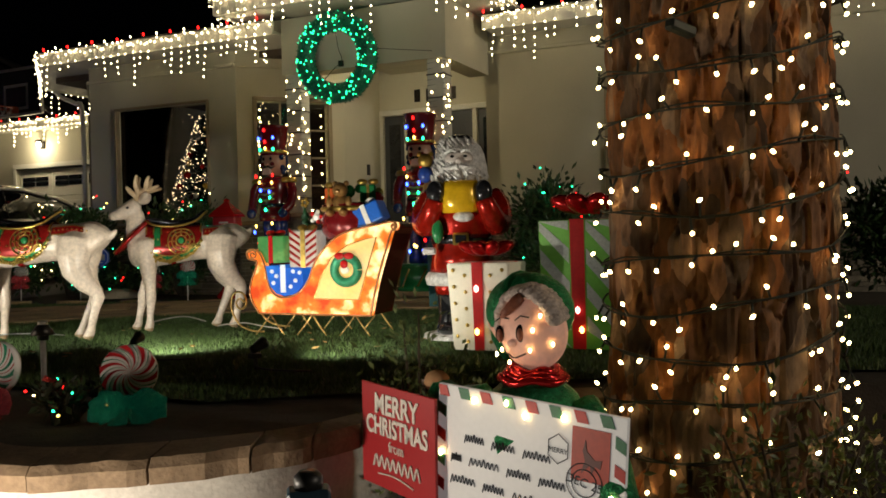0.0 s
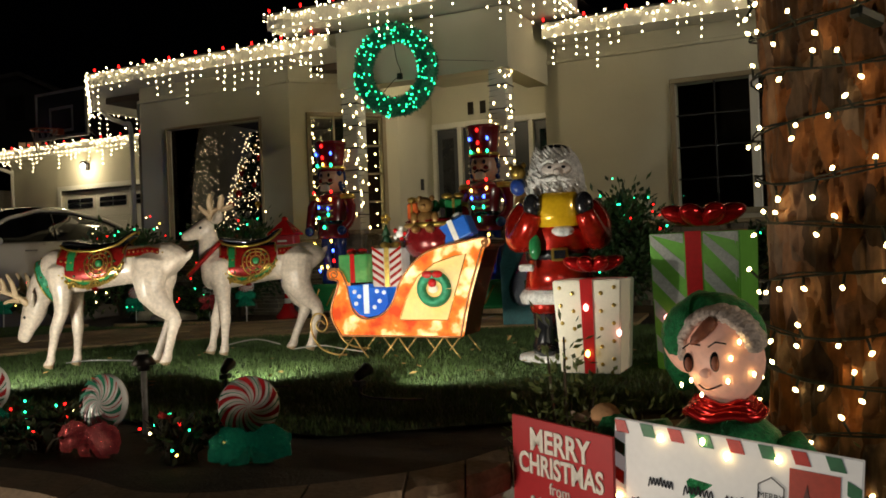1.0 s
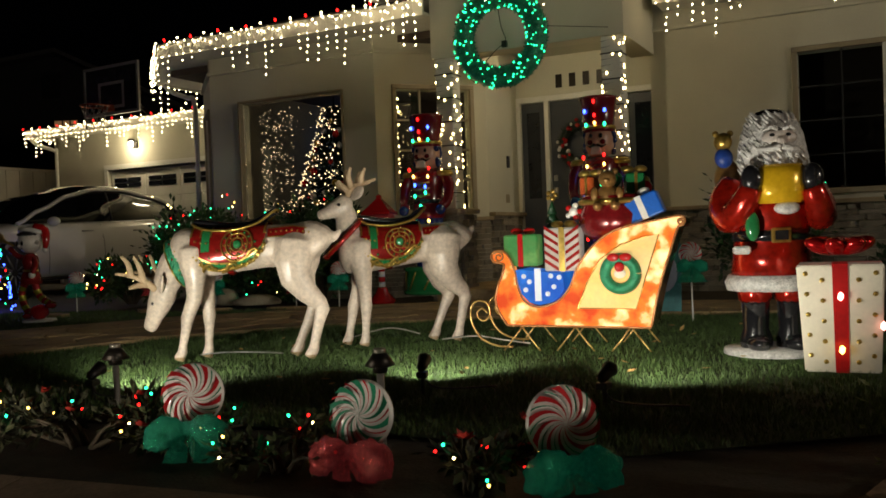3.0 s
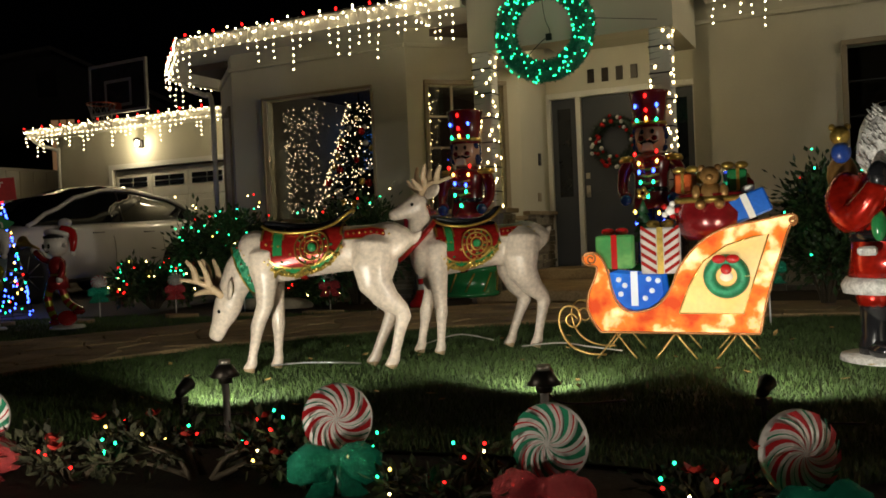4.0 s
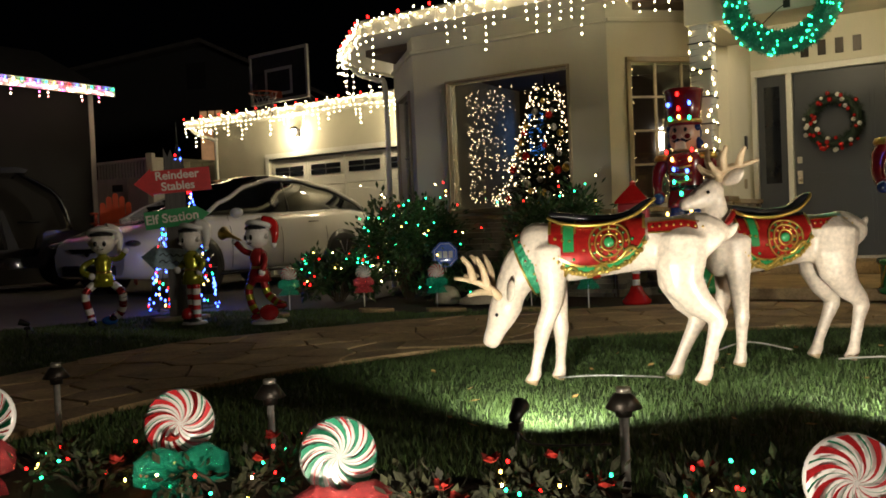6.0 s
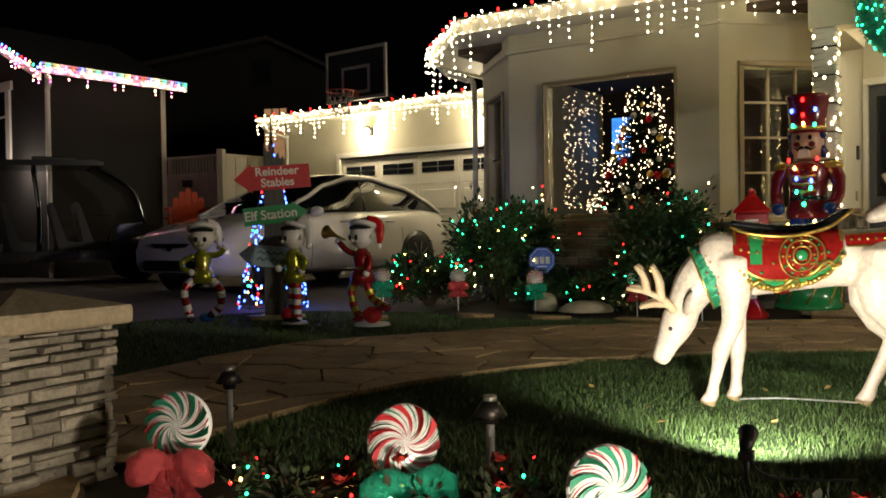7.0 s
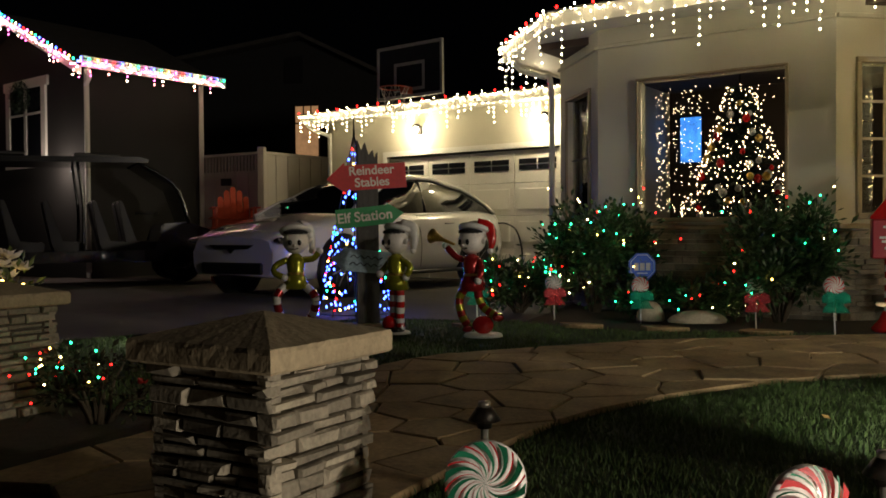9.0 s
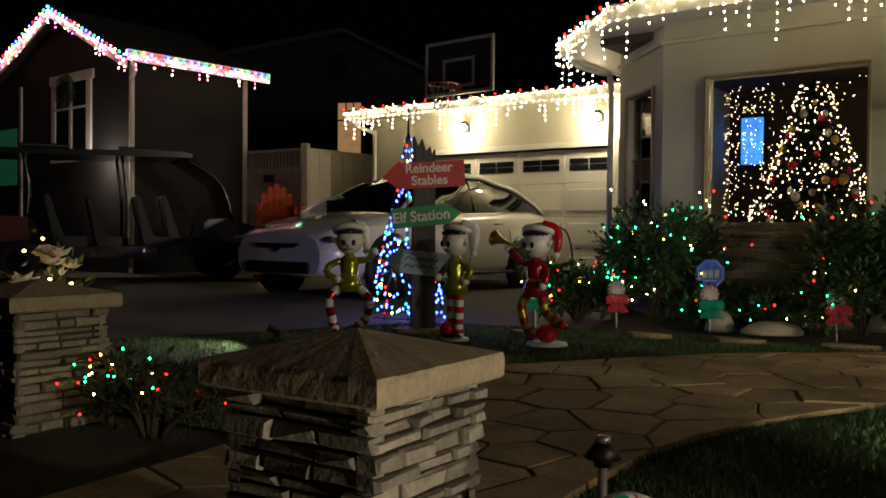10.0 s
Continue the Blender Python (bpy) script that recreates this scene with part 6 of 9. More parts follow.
# ------------------------------------------------------------ lawn gift boxes
def lawn_gift(m, w, d, h, flare, wrap, side, label, dots=False, stripes=None):
    g = thing("lawn_gift_box", m, label, "gift box", "lawn gift boxes")
    bm = bmesh.new()
    for z0, z1 in ((0.0, h),):
        a = [bm.verts.new((sx * w / 2, sy * d / 2, z0)) for sx, sy in ((-1, -1), (1, -1), (1, 1), (-1, 1))]
        b = [bm.verts.new((sx * w / 2 * flare, sy * d / 2 * flare, z1)) for sx, sy in ((-1, -1), (1, -1), (1, 1), (-1, 1))]
        for k in range(4):
            bm.faces.new((a[k], a[(k + 1) % 4], b[(k + 1) % 4], b[k]))
        bm.faces.new(b)
        bm.faces.new(list(reversed(a)))
    bmesh.ops.bevel(bm, geom=bm.edges[:], offset=0.006, segments=2, affect="EDGES")
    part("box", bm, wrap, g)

    def face(x, z):
        return (x * w / 2 * (1 + (flare - 1) * z / h), -d / 2 * (1 + (flare - 1) * z / h))
    for rot in (0, 90):
        bm = bmesh.new()
        lo, hi = face(0.18, 0.01), face(0.18, h)
        vs = [bm.verts.new((-lo[0], lo[1] - 0.005, 0.0)), bm.verts.new((lo[0], lo[1] - 0.005, 0.0)), bm.verts.new((hi[0], hi[1] - 0.005, h + 0.004)), bm.verts.new((-hi[0], hi[1] - 0.005, h + 0.004)), bm.verts.new((hi[0], 0, h + 0.006)), bm.verts.new((-hi[0], 0, h + 0.006))]
        bm.faces.new(vs[:4])
        bm.faces.new((vs[3], vs[2], vs[4], vs[5]))
        bmesh.ops.solidify(bm, geom=bm.faces[:], thickness=0.004)
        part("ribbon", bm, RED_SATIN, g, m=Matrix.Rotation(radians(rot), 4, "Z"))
    if dots:
        rng = random.Random(3)
        for rot in (0, 90):
            for i in range(2):
                for s in (-1, 1):
                    for j in range(5):
                        z = h * (0.1 + 0.19 * j + 0.06 * (i % 2))
                        x, y = face(s * (0.42 + 0.38 * i), z)
                        bm = bmesh.new()
                        ball(bm, (x, y - 0.004, z), (0.010, 0.003, 0.010), seg=8, rings=5)
                        part("dot", bm, GOLD, g, m=Matrix.Rotation(radians(rot), 4, "Z"))
    if stripes:
        for rot in (0, 90):
            for s in (-1, 1):
                for k in range(5):
                    za = h * (-0.12 + 0.26 * k)
                    # Diagonal bands that follow the face between ribbon and edge.
                    pts = [(0.22, za + 0.26 * h), (0.97, za), (0.97, za + 0.12 * h), (0.22, za + 0.38 * h)]
                    pts = [(x, min(max(z, 0.004), h - 0.004)) for x, z in pts]
                    if pts[3][1] - pts[1][1] < 0.03:
                        continue
                    if s > 0:
                        q = [face(x, z) + (z,) for x, z in pts]
                    else:
                        q = [face(-(1.19 - x), z) + (z,) for x, z in pts]
                    bm = bmesh.new()
                    bm.faces.new([bm.verts.new((x, y - 0.003, z)) for x, y, z in q])
                    bmesh.ops.solidify(bm, geom=bm.faces[:], thickness=0.002)
                    part("stripe", bm, stripes, g, m=Matrix.Rotation(radians(rot), 4, "Z"))
    for k in range(6):
        a = k * math.pi / 3 + 0.3 + 0.2 * math.sin(k * 2.3)
        bm = bmesh.new()
        mm = Matrix.Rotation(a, 4, "Z") @ Matrix.Rotation(radians(-18), 4, "Y")
        ball(bm, (0, 0, 0), (w * 0.27, w * 0.15, w * 0.12), seg=12, rings=8)
        bmesh.ops.transform(bm, matrix=Matrix.Translation((0, 0, h + 0.05)) @ mm @ Matrix.Translation((w * 0.27, 0, 0)), verts=bm.verts[:])
        part("bow_loop", bm, RED_FOIL, g)
    return g


# Ribbon, wraps and bands carry faint emission as added brightness, not lamplight.
RED_SATIN = material("glowing red satin ribbon", (0.55, 0.02, 0.02), 0.35, dark=0.8, emit=0.10)
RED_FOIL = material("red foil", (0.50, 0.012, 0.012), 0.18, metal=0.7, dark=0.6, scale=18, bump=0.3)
CREAM_WRAP = material("glowing cream gift wrap", (0.72, 0.66, 0.52), 0.45, dark=0.9, scale=6, emit=0.10)
GREEN_WRAP = material("glowing green gift wrap", (0.14, 0.40, 0.05), 0.35, dark=0.8, scale=6, emit=0.10)
SILVER_BAND = material("glowing silver glitter band", (0.52, 0.52, 0.48), 0.4, metal=0.4, dark=0.7, scale=80, fine=200, emit=0.08)
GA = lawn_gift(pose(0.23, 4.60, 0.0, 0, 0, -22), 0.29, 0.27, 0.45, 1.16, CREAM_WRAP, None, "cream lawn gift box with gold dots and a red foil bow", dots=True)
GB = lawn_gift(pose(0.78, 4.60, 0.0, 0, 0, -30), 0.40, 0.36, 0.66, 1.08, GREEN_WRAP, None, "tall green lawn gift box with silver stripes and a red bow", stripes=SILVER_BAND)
for base, spots in ((GA, [(0.0, 0.10), (0.0, 0.32), (0.155, 0.2)]), (GB, [(-0.14, 0.25), (0.0, 0.2), (0.02, 0.10), (-0.1, 0.1)])):
    for x, z in spots:
        part("bulb", BULBS["yellow" if z < 0.12 else "rose"], None, base, m=Matrix.Translation((x, -0.175 if base is GA else -0.205, z)))

# ------------------------------------------------------------ pine trunk with its lights
def bark_material():
    m = material("pine bark", (0.17, 0.075, 0.03), 0.9, dark=0.22, scale=11, fine=48, bump=1.0, stretch=(1, 1, 0.5))
    nt = m.node_tree
    b = nt.nodes["Principled BSDF"]
    co, mp, vo = nt.nodes.new("ShaderNodeTexCoord"), nt.nodes.new("ShaderNodeMapping"), nt.nodes.new("ShaderNodeTexVoronoi")
    mp.inputs["Scale"].default_value = (1, 1, 0.36)
    wob = nt.nodes.new("ShaderNodeTexNoise")
    wob.inputs["Scale"].default_value = 7
    nt.links.new(co.outputs["Object"], wob.inputs["Vector"])
    mixv = nt.nodes.new("ShaderNodeVectorMath")
    mixv.operation = "MULTIPLY_ADD"
    mixv.inputs[1].default_value = (0.09, 0.09, 0.09)
    nt.links.new(wob.outputs[1], mixv.inputs[0])
    nt.links.new(co.outputs["Object"], mixv.inputs[2])
    nt.links.new(mixv.outputs[0], mp.inputs[0])
    vo.inputs["Scale"].default_value = 15
    nt.links.new(mp.outputs[0], vo.inputs["Vector"])
    ramp = nt.nodes.new("ShaderNodeValToRGB")
    for pos, col in ((0.0, (0.26, 0.13, 0.04)), (0.3, (0.06, 0.036, 0.018)), (0.55, (0.36, 0.29, 0.21)), (0.75, (0.42, 0.18, 0.045)), (1.0, (0.10, 0.065, 0.035))):
        e = ramp.color_ramp.elements.new(pos) if pos not in (0.0, 1.0) else ramp.color_ramp.elements[0 if pos == 0 else -1]
        e.color = (*col, 1)
    sep = nt.nodes.new("ShaderNodeSeparateColor")
    nt.links.new(vo.outputs["Color"], sep.inputs[0])
    nt.links.new(sep.outputs[0], ramp.inputs[0])
    old = b.inputs["Base Color"].links[0].from_socket
    mx = nt.nodes.new("ShaderNodeMix")
    mx.data_type, mx.blend_type = "RGBA", "MULTIPLY"
    mx.inputs[0].default_value = 0.85
    gain = nt.nodes.new("ShaderNodeHueSaturation")
    gain.inputs["Value"].default_value, gain.inputs["Saturation"].default_value = 4.0, 0.4
    nt.links.new(old, gain.inputs["Color"])
    nt.links.new(ramp.outputs[0], mx.inputs[6])
    nt.links.new(gain.outputs[0], mx.inputs[7])
    nt.links.new(mx.outputs[2], b.inputs["Base Color"])
    return m


TRUNK_R = 0.372
tree = thing("pine_tree", pose(0.985, 3.11, -0.5), "massive pine trunk with flaking orange bark beside the garden wall", "tree")
bm = bmesh.new()
na, nz = 210, 250
grid = []
for j in range(nz + 1):
    z = j / nz * 3.6
    row = []
    for i in range(na):
        a = 2 * math.pi * i / na
        q = Vector((math.cos(a) * 4.4, math.sin(a) * 4.4, z * 2.4))
        q += 0.35 * Vector((noise.noise(q * 1.7), noise.noise(q * 1.7 + Vector((9, 0, 0))), noise.noise(q * 1.7 + Vector((0, 9, 0)))))
        d, _ = noise.voronoi(q)
        crack = min(1.0, (d[1] - d[0]) / 0.22)
        r = TRUNK_R + 0.05 * max(0, 0.9 - z) ** 2 + 0.030 * crack ** 0.5 + 0.009 * noise.noise(q * 4) + 0.02 * noise.noise(Vector((math.cos(a), math.sin(a), z)) * 1.1) - 0.012
        row.append(bm.verts.new((r * math.cos(a), r * math.sin(a), z)))
    grid.append(row)
for j in range(nz):
    for i in range(na):
        bm.faces.new((grid[j][i], grid[j][(i + 1) % na], grid[j + 1][(i + 1) % na], grid[j + 1][i]))
part("trunk", bm, bark_material(), tree)
st = thing("trunk_light_string", pose(0.985, 3.11, -0.5), "warm white lights on dark cable wound round the pine trunk", "string lights")
rng = random.Random(31)
pts, turns = [], 15
for k in range(turns * 28 + 1):
    a = 2 * math.pi * k / 28
    z = 0.15 + 2.35 * k / (turns * 28) + 0.05 * math.sin(a * 1.0 + 0.5) + 0.02 * math.sin(a * 2.3 + k * 0.01)
    r = TRUNK_R + 0.04 + 0.05 * max(0, 0.9 - z) ** 2
    pts.append(Vector((r * math.cos(a), r * math.sin(a), z)))
bm = bmesh.new()
tube(bm, pts, 0.0036, 5)
tube(bm, [p * 1.004 + Vector((0, 0, 0.010 * math.sin(i * 1.3))) for i, p in enumerate(pts)], 0.0032, 5)
spots = []
for k in range(0, len(pts)):
    if k % 28 > 12 or rng.random() < 0.25:
        p = pts[k].lerp(pts[min(k + 1, len(pts) - 1)], rng.random())
        out = Vector((p.x, p.y, 0)).normalized()
        q = p + out * 0.012 + Vector((rng.uniform(-.02, .02), rng.uniform(-.02, .02), rng.choice((-1, 1, -1)) * rng.uniform(0.012, 0.055)))
        tube(bm, [p, p.lerp(q, 0.85)], 0.0045, 5)
        spots.append((q, rng.uniform(0, 6)))
part("cable", bm, WIRE, st)
for q, a in spots:
    part("bulb", BULBS["tiny"], None, st, m=Matrix.Translation(q) @ Matrix.Rotation(0.9, 4, Vector((math.cos(a), math.sin(a), 0))))
bm = bmesh.new()
box(bm, -0.06, 0.05, -0.02, 0.02, -0.018, 0.018, 0.008)
part("connector", bm, WIRE, st, m=pose(-0.22, -0.37, 1.72, 0, 12, 30))

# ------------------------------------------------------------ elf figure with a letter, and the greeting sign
# The board's own emission stands in for bulbs behind it.
LETTER_WHITE = material("glowing white letter board", (0.74, 0.73, 0.71), 0.5, dark=0.94, scale=4, emit=0.22)
SIGN_RED = material("red sign board", (0.42, 0.025, 0.03), 0.45, dark=0.9, scale=5)
INK = material("dark ink", (0.03, 0.03, 0.035), 0.7)
SEQUIN = material("green sequin cloth", (0.02, 0.26, 0.09), 0.28, metal=0.6, dark=0.25, scale=70, fine=220, bump=1.0)
# Emission in the felt stands in for light from inside the figure.
ELF_SKIN = material("glowing peach felt", (0.80, 0.43, 0.31), 0.5, dark=0.8, scale=12, emit=0.24)
HAIR = material("pale grey plush hair", (0.62, 0.52, 0.47), 0.6, dark=0.45, scale=30, fine=120, bump=1.0)
E_AX = pose(0.25, 2.49, 0.0, 0, 0, -20)
bm = bmesh.new()
SK, HR, GR, RD, BK, TN = range(6)
head = pose(0.005, 0.0, 0.31, 8, -5, -20)
ball(bm, (0, 0, 0), (0.098, 0.095, 0.112), SK, 22, 16, )
bmesh.ops.transform(bm, matrix=head, verts=bm.verts[:])


def on_head(p):
    return head @ Vector(p)


rng = random.Random(17)
for k in range(34):
    a = math.pi * (0.06 + 0.92 * k / 33)
    pts = [Vector((0.097 * math.cos(a) * f, -0.052 + 0.10 * q, 0.012 + 0.112 * math.sin(a) * f)) for q, f in ((0.0, 0.93), (0.2, 0.99), (0.5, 1.03), (0.9, 1.0))]
    tube(bm, spline([on_head(p + Vector((rng.uniform(-.004, .004), 0, rng.uniform(-.004, .004)))) for p in pts], 8), [0.007, 0.012, 0.014, 0.015, 0.015, 0.014, 0.012, 0.008], 6, HR)
tube(bm, spline([on_head(p) for p in ((0.01, -0.05, 0.108), (-0.01, -0.082, 0.085), (-0.03, -0.094, 0.068), (-0.012, -0.098, 0.070))], 8), [0.016, 0.018, 0.016, 0.014, 0.012, 0.009, 0.006, 0.003], 8, 6)
ball(bm, on_head((-0.055, 0.075, 0.045)), (0.135, 0.075, 0.115), GR, 22, 14)
tube(bm, [on_head(p) for p in ((-0.06, 0.08, 0.07), (-0.10, 0.085, 0.06), (-0.14, 0.09, 0.02), (-0.165, 0.09, -0.04), (-0.17, 0.09, -0.10))], [0.10, 0.088, 0.07, 0.05, 0.022], 16, GR)
for s in (-1, 1):
    if s < 0:
        tube(bm, spline([on_head(p) for p in ((0.080 * s, 0.0, -0.012), (0.115 * s, 0.008, 0.004), (0.145 * s, 0.014, 0.022), (0.172 * s, 0.02, 0.040))], 8), [0.026, 0.034, 0.036, 0.034, 0.029, 0.022, 0.014, 0.004], 10, SK, flat=0.45)
    ex = 0.036 * s - 0.020
    ball(bm, on_head((ex, -0.090 + 0.10 * ex * ex / 0.01 * 0.1, 0.014)), (0.0135, 0.006, 0.025), BK, 10, 8)
    ball(bm, on_head((ex + 0.001, -0.094 + 0.10 * ex * ex / 0.01 * 0.1, 0.011)), (0.0095, 0.006, 0.018), 6, 10, 8)
    tube(bm, [on_head(p) for p in ((0.034 * s - 0.032, -0.084, 0.05), (0.034 * s - 0.01, -0.086, 0.062), (0.034 * s + 0.014, -0.080, 0.055))], 0.0022, 5, BK)
ball(bm, on_head((-0.012, -0.098, -0.012)), (0.014, 0.012, 0.012), SK, 10, 8)
tube(bm, spline([on_head(p) for p in ((-0.04, -0.086, -0.042), (-0.018, -0.090, -0.055), (0.02, -0.084, -0.045))], 10), 0.0024, 5, BK)
lathe(bm, [(0.0, -0.50), (0.12, -0.50), (0.15, -0.2), (0.165, 0.02), (0.13, 0.13), (0.06, 0.19), (0.0, 0.20)], 18, GR, Matrix.Diagonal((1, 0.75, 1, 1)))
for k in range(3):
    tube(bm, [((0.070 + 0.012 * k) * math.cos(a), (0.060 + 0.010 * k) * math.sin(a), 0.200 - 0.012 * k + 0.006 * math.sin(5 * a + k)) for a in (2 * math.pi * i / 30 for i in range(31))], 0.013, 6, RD, cap=False)
tube(bm, spline([(-0.14, 0, 0.10), (-0.23, 0.02, 0.09), (-0.31, 0.06, 0.12)], 8), [0.055] * 4 + [0.045] * 4, 10, GR)
ball(bm, (-0.315, 0.055, 0.145), (0.042, 0.03, 0.036), TN)
tube(bm, spline([(0.14, 0, 0.10), (0.22, -0.08, 0.0), (0.27, -0.20, -0.10)], 8), 0.05, 10, GR)
ball(bm, (0.285, -0.22, -0.13), (0.04, 0.03, 0.04), TN)
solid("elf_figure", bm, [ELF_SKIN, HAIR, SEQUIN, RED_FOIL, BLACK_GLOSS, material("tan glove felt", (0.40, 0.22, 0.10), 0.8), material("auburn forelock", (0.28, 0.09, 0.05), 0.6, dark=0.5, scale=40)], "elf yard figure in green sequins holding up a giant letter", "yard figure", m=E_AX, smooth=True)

face_lights = thing("figure_light_string", E_AX, "tiny warm lights scattered over the elf figure", "string lights")
for p in ((-0.055, -0.092, -0.03), (0.04, -0.092, -0.035), (0.055, -0.085, 0.02), (-0.03, -0.10, -0.065), (0.075, -0.065, 0.055), (-0.10, -0.06, -0.05), (0.09, -0.05, -0.03)):
    part("bulb", BULBS["tiny"], None, face_lights, m=Matrix.Translation(on_head(p)) @ Matrix.Scale(0.7, 4))

LET = pose(-0.02, 2.54, 0.16, 0, 4, -37.5)
letter = thing("giant_letter", LET, "large white letter board edged with red and green airmail stripes", "letter board")
LW, LH = 0.60, 0.44
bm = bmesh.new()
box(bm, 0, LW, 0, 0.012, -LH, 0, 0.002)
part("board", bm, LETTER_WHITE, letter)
STRIPE_R, STRIPE_G = material("stripe red", (0.55, 0.03, 0.02), 0.5), material("stripe green", (0.02, 0.17, 0.07), 0.5)
n = 16
for k in range(n):
    if k % 2 == 0:
        x = k * LW / n
        bm = bmesh.new()
        prism(bm, [(x + 0.008, -0.034), (x + 0.008 + LW / n * 0.9, -0.034), (x + LW / n * 0.9 - 0.012 + 0.008, -0.003), (max(0.001, x - 0.004), -0.003)], -0.003, -0.0005)
        part("stripe", bm, STRIPE_R if k % 4 == 0 else STRIPE_G, letter)
for k in range(11):
    if k % 2 == 0:
        z = -0.05 - k * 0.036
        for x0 in (LW - 0.031, 0.001):
            bm = bmesh.new()
            prism(bm, [(x0, z), (x0 + 0.03, z - 0.014), (x0 + 0.03, z - 0.046), (x0, z - 0.032)], -0.003, -0.0005)
            part("stripe", bm, STRIPE_G if k % 4 == 0 else STRIPE_R, letter)
bm = bmesh.new()
box(bm, 0.445, 0.555, -0.003, -0.0005, -0.185, -0.045)
stamp = part("stamp", bm, material("stamp red", (0.50, 0.05, 0.025), 0.5), letter, "red stamp")
bm = bmesh.new()
prism(bm, [(0.475, -0.165), (0.485, -0.13), (0.478, -0.105), (0.485, -0.075), (0.49, -0.105), (0.515, -0.125), (0.535, -0.12), (0.53, -0.145), (0.515, -0.14), (0.505, -0.165), (0.50, -0.14)], -0.0045, -0.0032)
part("print", bm, material("stamp dark print", (0.12, 0.015, 0.012), 0.5), stamp)
for r in (0.052, 0.036):
    bm = bmesh.new()
    tube(bm, [(0.485 + r * math.cos(t), -0.004, -0.19 + r * math.sin(t)) for t in (2 * math.pi * i / 28 for i in range(29))], 0.0016, 4, cap=False)
    part("postmark_ring", bm, INK, letter)
words("DEC 25", 0.034, INK, letter, Matrix.Translation((0.485, -0.0045, -0.19)) @ Matrix.Rotation(radians(8), 4, "Y") @ STRAIGHT, "postmark_lettering", 0.0005)
bm = bmesh.new()
tube(bm, [(0.405 + 0.034 * math.cos(t), -0.004, -0.115 + 0.040 * math.sin(t)) for t in (2 * math.pi * i / 6 + 0.5236 for i in range(7))], 0.0016, 4, cap=False)
part("seal_outline", bm, INK, letter)
words("MERRY", 0.019, INK, letter, Matrix.Translation((0.405, -0.004, -0.12)) @ STRAIGHT, "seal_lettering", 0.0005)
for row, x0, lens in ((0, 0.10, (0.065, 0.075, 0.085)), (1, 0.055, (0.035, 0.10, 0.075, 0.08)), (2, 0.055, (0.085, 0.07, 0.12))):
    x = x0
    for ln in lens:
        bm = bmesh.new()
        z = -0.145 - row * 0.062 - 0.03 * (x - x0)
        pts = [(x + ln * i / 14, -0.003, z + (0.011 if i % 2 else -0.009) * (1.5 if i in (0, 7) else 1)) for i in range(15)]
        tube(bm, spline(pts, 44), 0.0018, 4)
        part("writing_bar", bm, INK, letter, "unreadable handwriting bar")
        x += ln + 0.028
for x, z in ((0.13, -0.03), (0.24, -0.02), (0.30, -0.045), (0.42, -0.03), (0.02, -0.20), (0.565, -0.21), (0.30, -0.30)):
    part("bulb", BULBS["tiny"], None, letter, m=Matrix.Translation((x, -0.008, z)))
bm = bmesh.new()
box(bm, 0.3, 0.33, 0.015, 0.035, -0.9, -0.3)
part("stake", bm, BLACK, letter)

SGN = pose(-0.275, 2.835, 0.125, 0, 1, -54)
sign = thing("greeting_sign", SGN, "square red greeting sign with white lettering on a stake", "sign")
bm = bmesh.new()
box(bm, 0, 0.41, 0, 0.010, -0.325, 0, 0.002)
part("board", bm, SIGN_RED, sign)
SIGN_WHITE = material("sign white", (0.78, 0.75, 0.68), 0.5)
words("MERRY", 0.088, SIGN_WHITE, sign, Matrix.Translation((0.205, -0.002, -0.062)) @ STRAIGHT, squeeze=0.9, bold=0.028)
words("CHRISTMAS", 0.080, SIGN_WHITE, sign, Matrix.Translation((0.205, -0.002, -0.132)) @ STRAIGHT, squeeze=0.82, bold=0.028)
words("from", 0.048, SIGN_WHITE, sign, Matrix.Translation((0.205, -0.002, -0.188)) @ STRAIGHT, squeeze=0.9)
bm = bmesh.new()
pts = [(0.075 + 0.26 * i / 16, -0.003, -0.245 + (0.024 if i % 2 else -0.016)) for i in range(17)]
tube(bm, spline(pts, 60), 0.0035, 5)
part("writing_bar", bm, SIGN_WHITE, sign, "white handwriting bar")
bm = bmesh.new()
tube(bm, spline([(0.10, -0.003, -0.282), (0.2, -0.003, -0.275), (0.3, -0.003, -0.29)], 12), 0.0025, 5)
part("flourish", bm, SIGN_WHITE, sign)
bm = bmesh.new()
box(bm, 0.19, 0.215, 0.012, 0.03, -0.97, -0.2)
part("stake", bm, BLACK, sign)
jb = thing("junction_box", pose(-0.29, 1.80, -0.86, 0, 0, 10), "small blue-grey electrical box on a post before the wall", "electrical box")
bm = bmesh.new()
box(bm, -0.045, 0.045, -0.03, 0.03, 0.0, 0.93, 0.006)
part("body", bm, material("blue-grey plastic", (0.03, 0.07, 0.10), 0.4), jb)
bm = bmesh.new()
lathe(bm, [(0.0, 0.93), (0.03, 0.93), (0.03, 0.955), (0.02, 0.965), (0.0, 0.965)], 12)
part("cap", bm, BLACK, jb)

# ------------------------------------------------------------ plants
LEAF = material("dark shrub leaf", (0.035, 0.075, 0.022), 0.45, dark=0.6, scale=4, island=0.5)
BED_LEAF = material("green bedding leaf", (0.035, 0.05, 0.014), 0.85, dark=0.5, scale=8, island=0.6)
PALE_LEAF = material("rose leaf", (0.13, 0.17, 0.05), 0.5, dark=0.6, scale=6, island=0.45)
BROWN_LEAF = material("bronze bedding leaf", (0.024, 0.026, 0.008), 0.9, dark=0.5, scale=8, island=0.6)
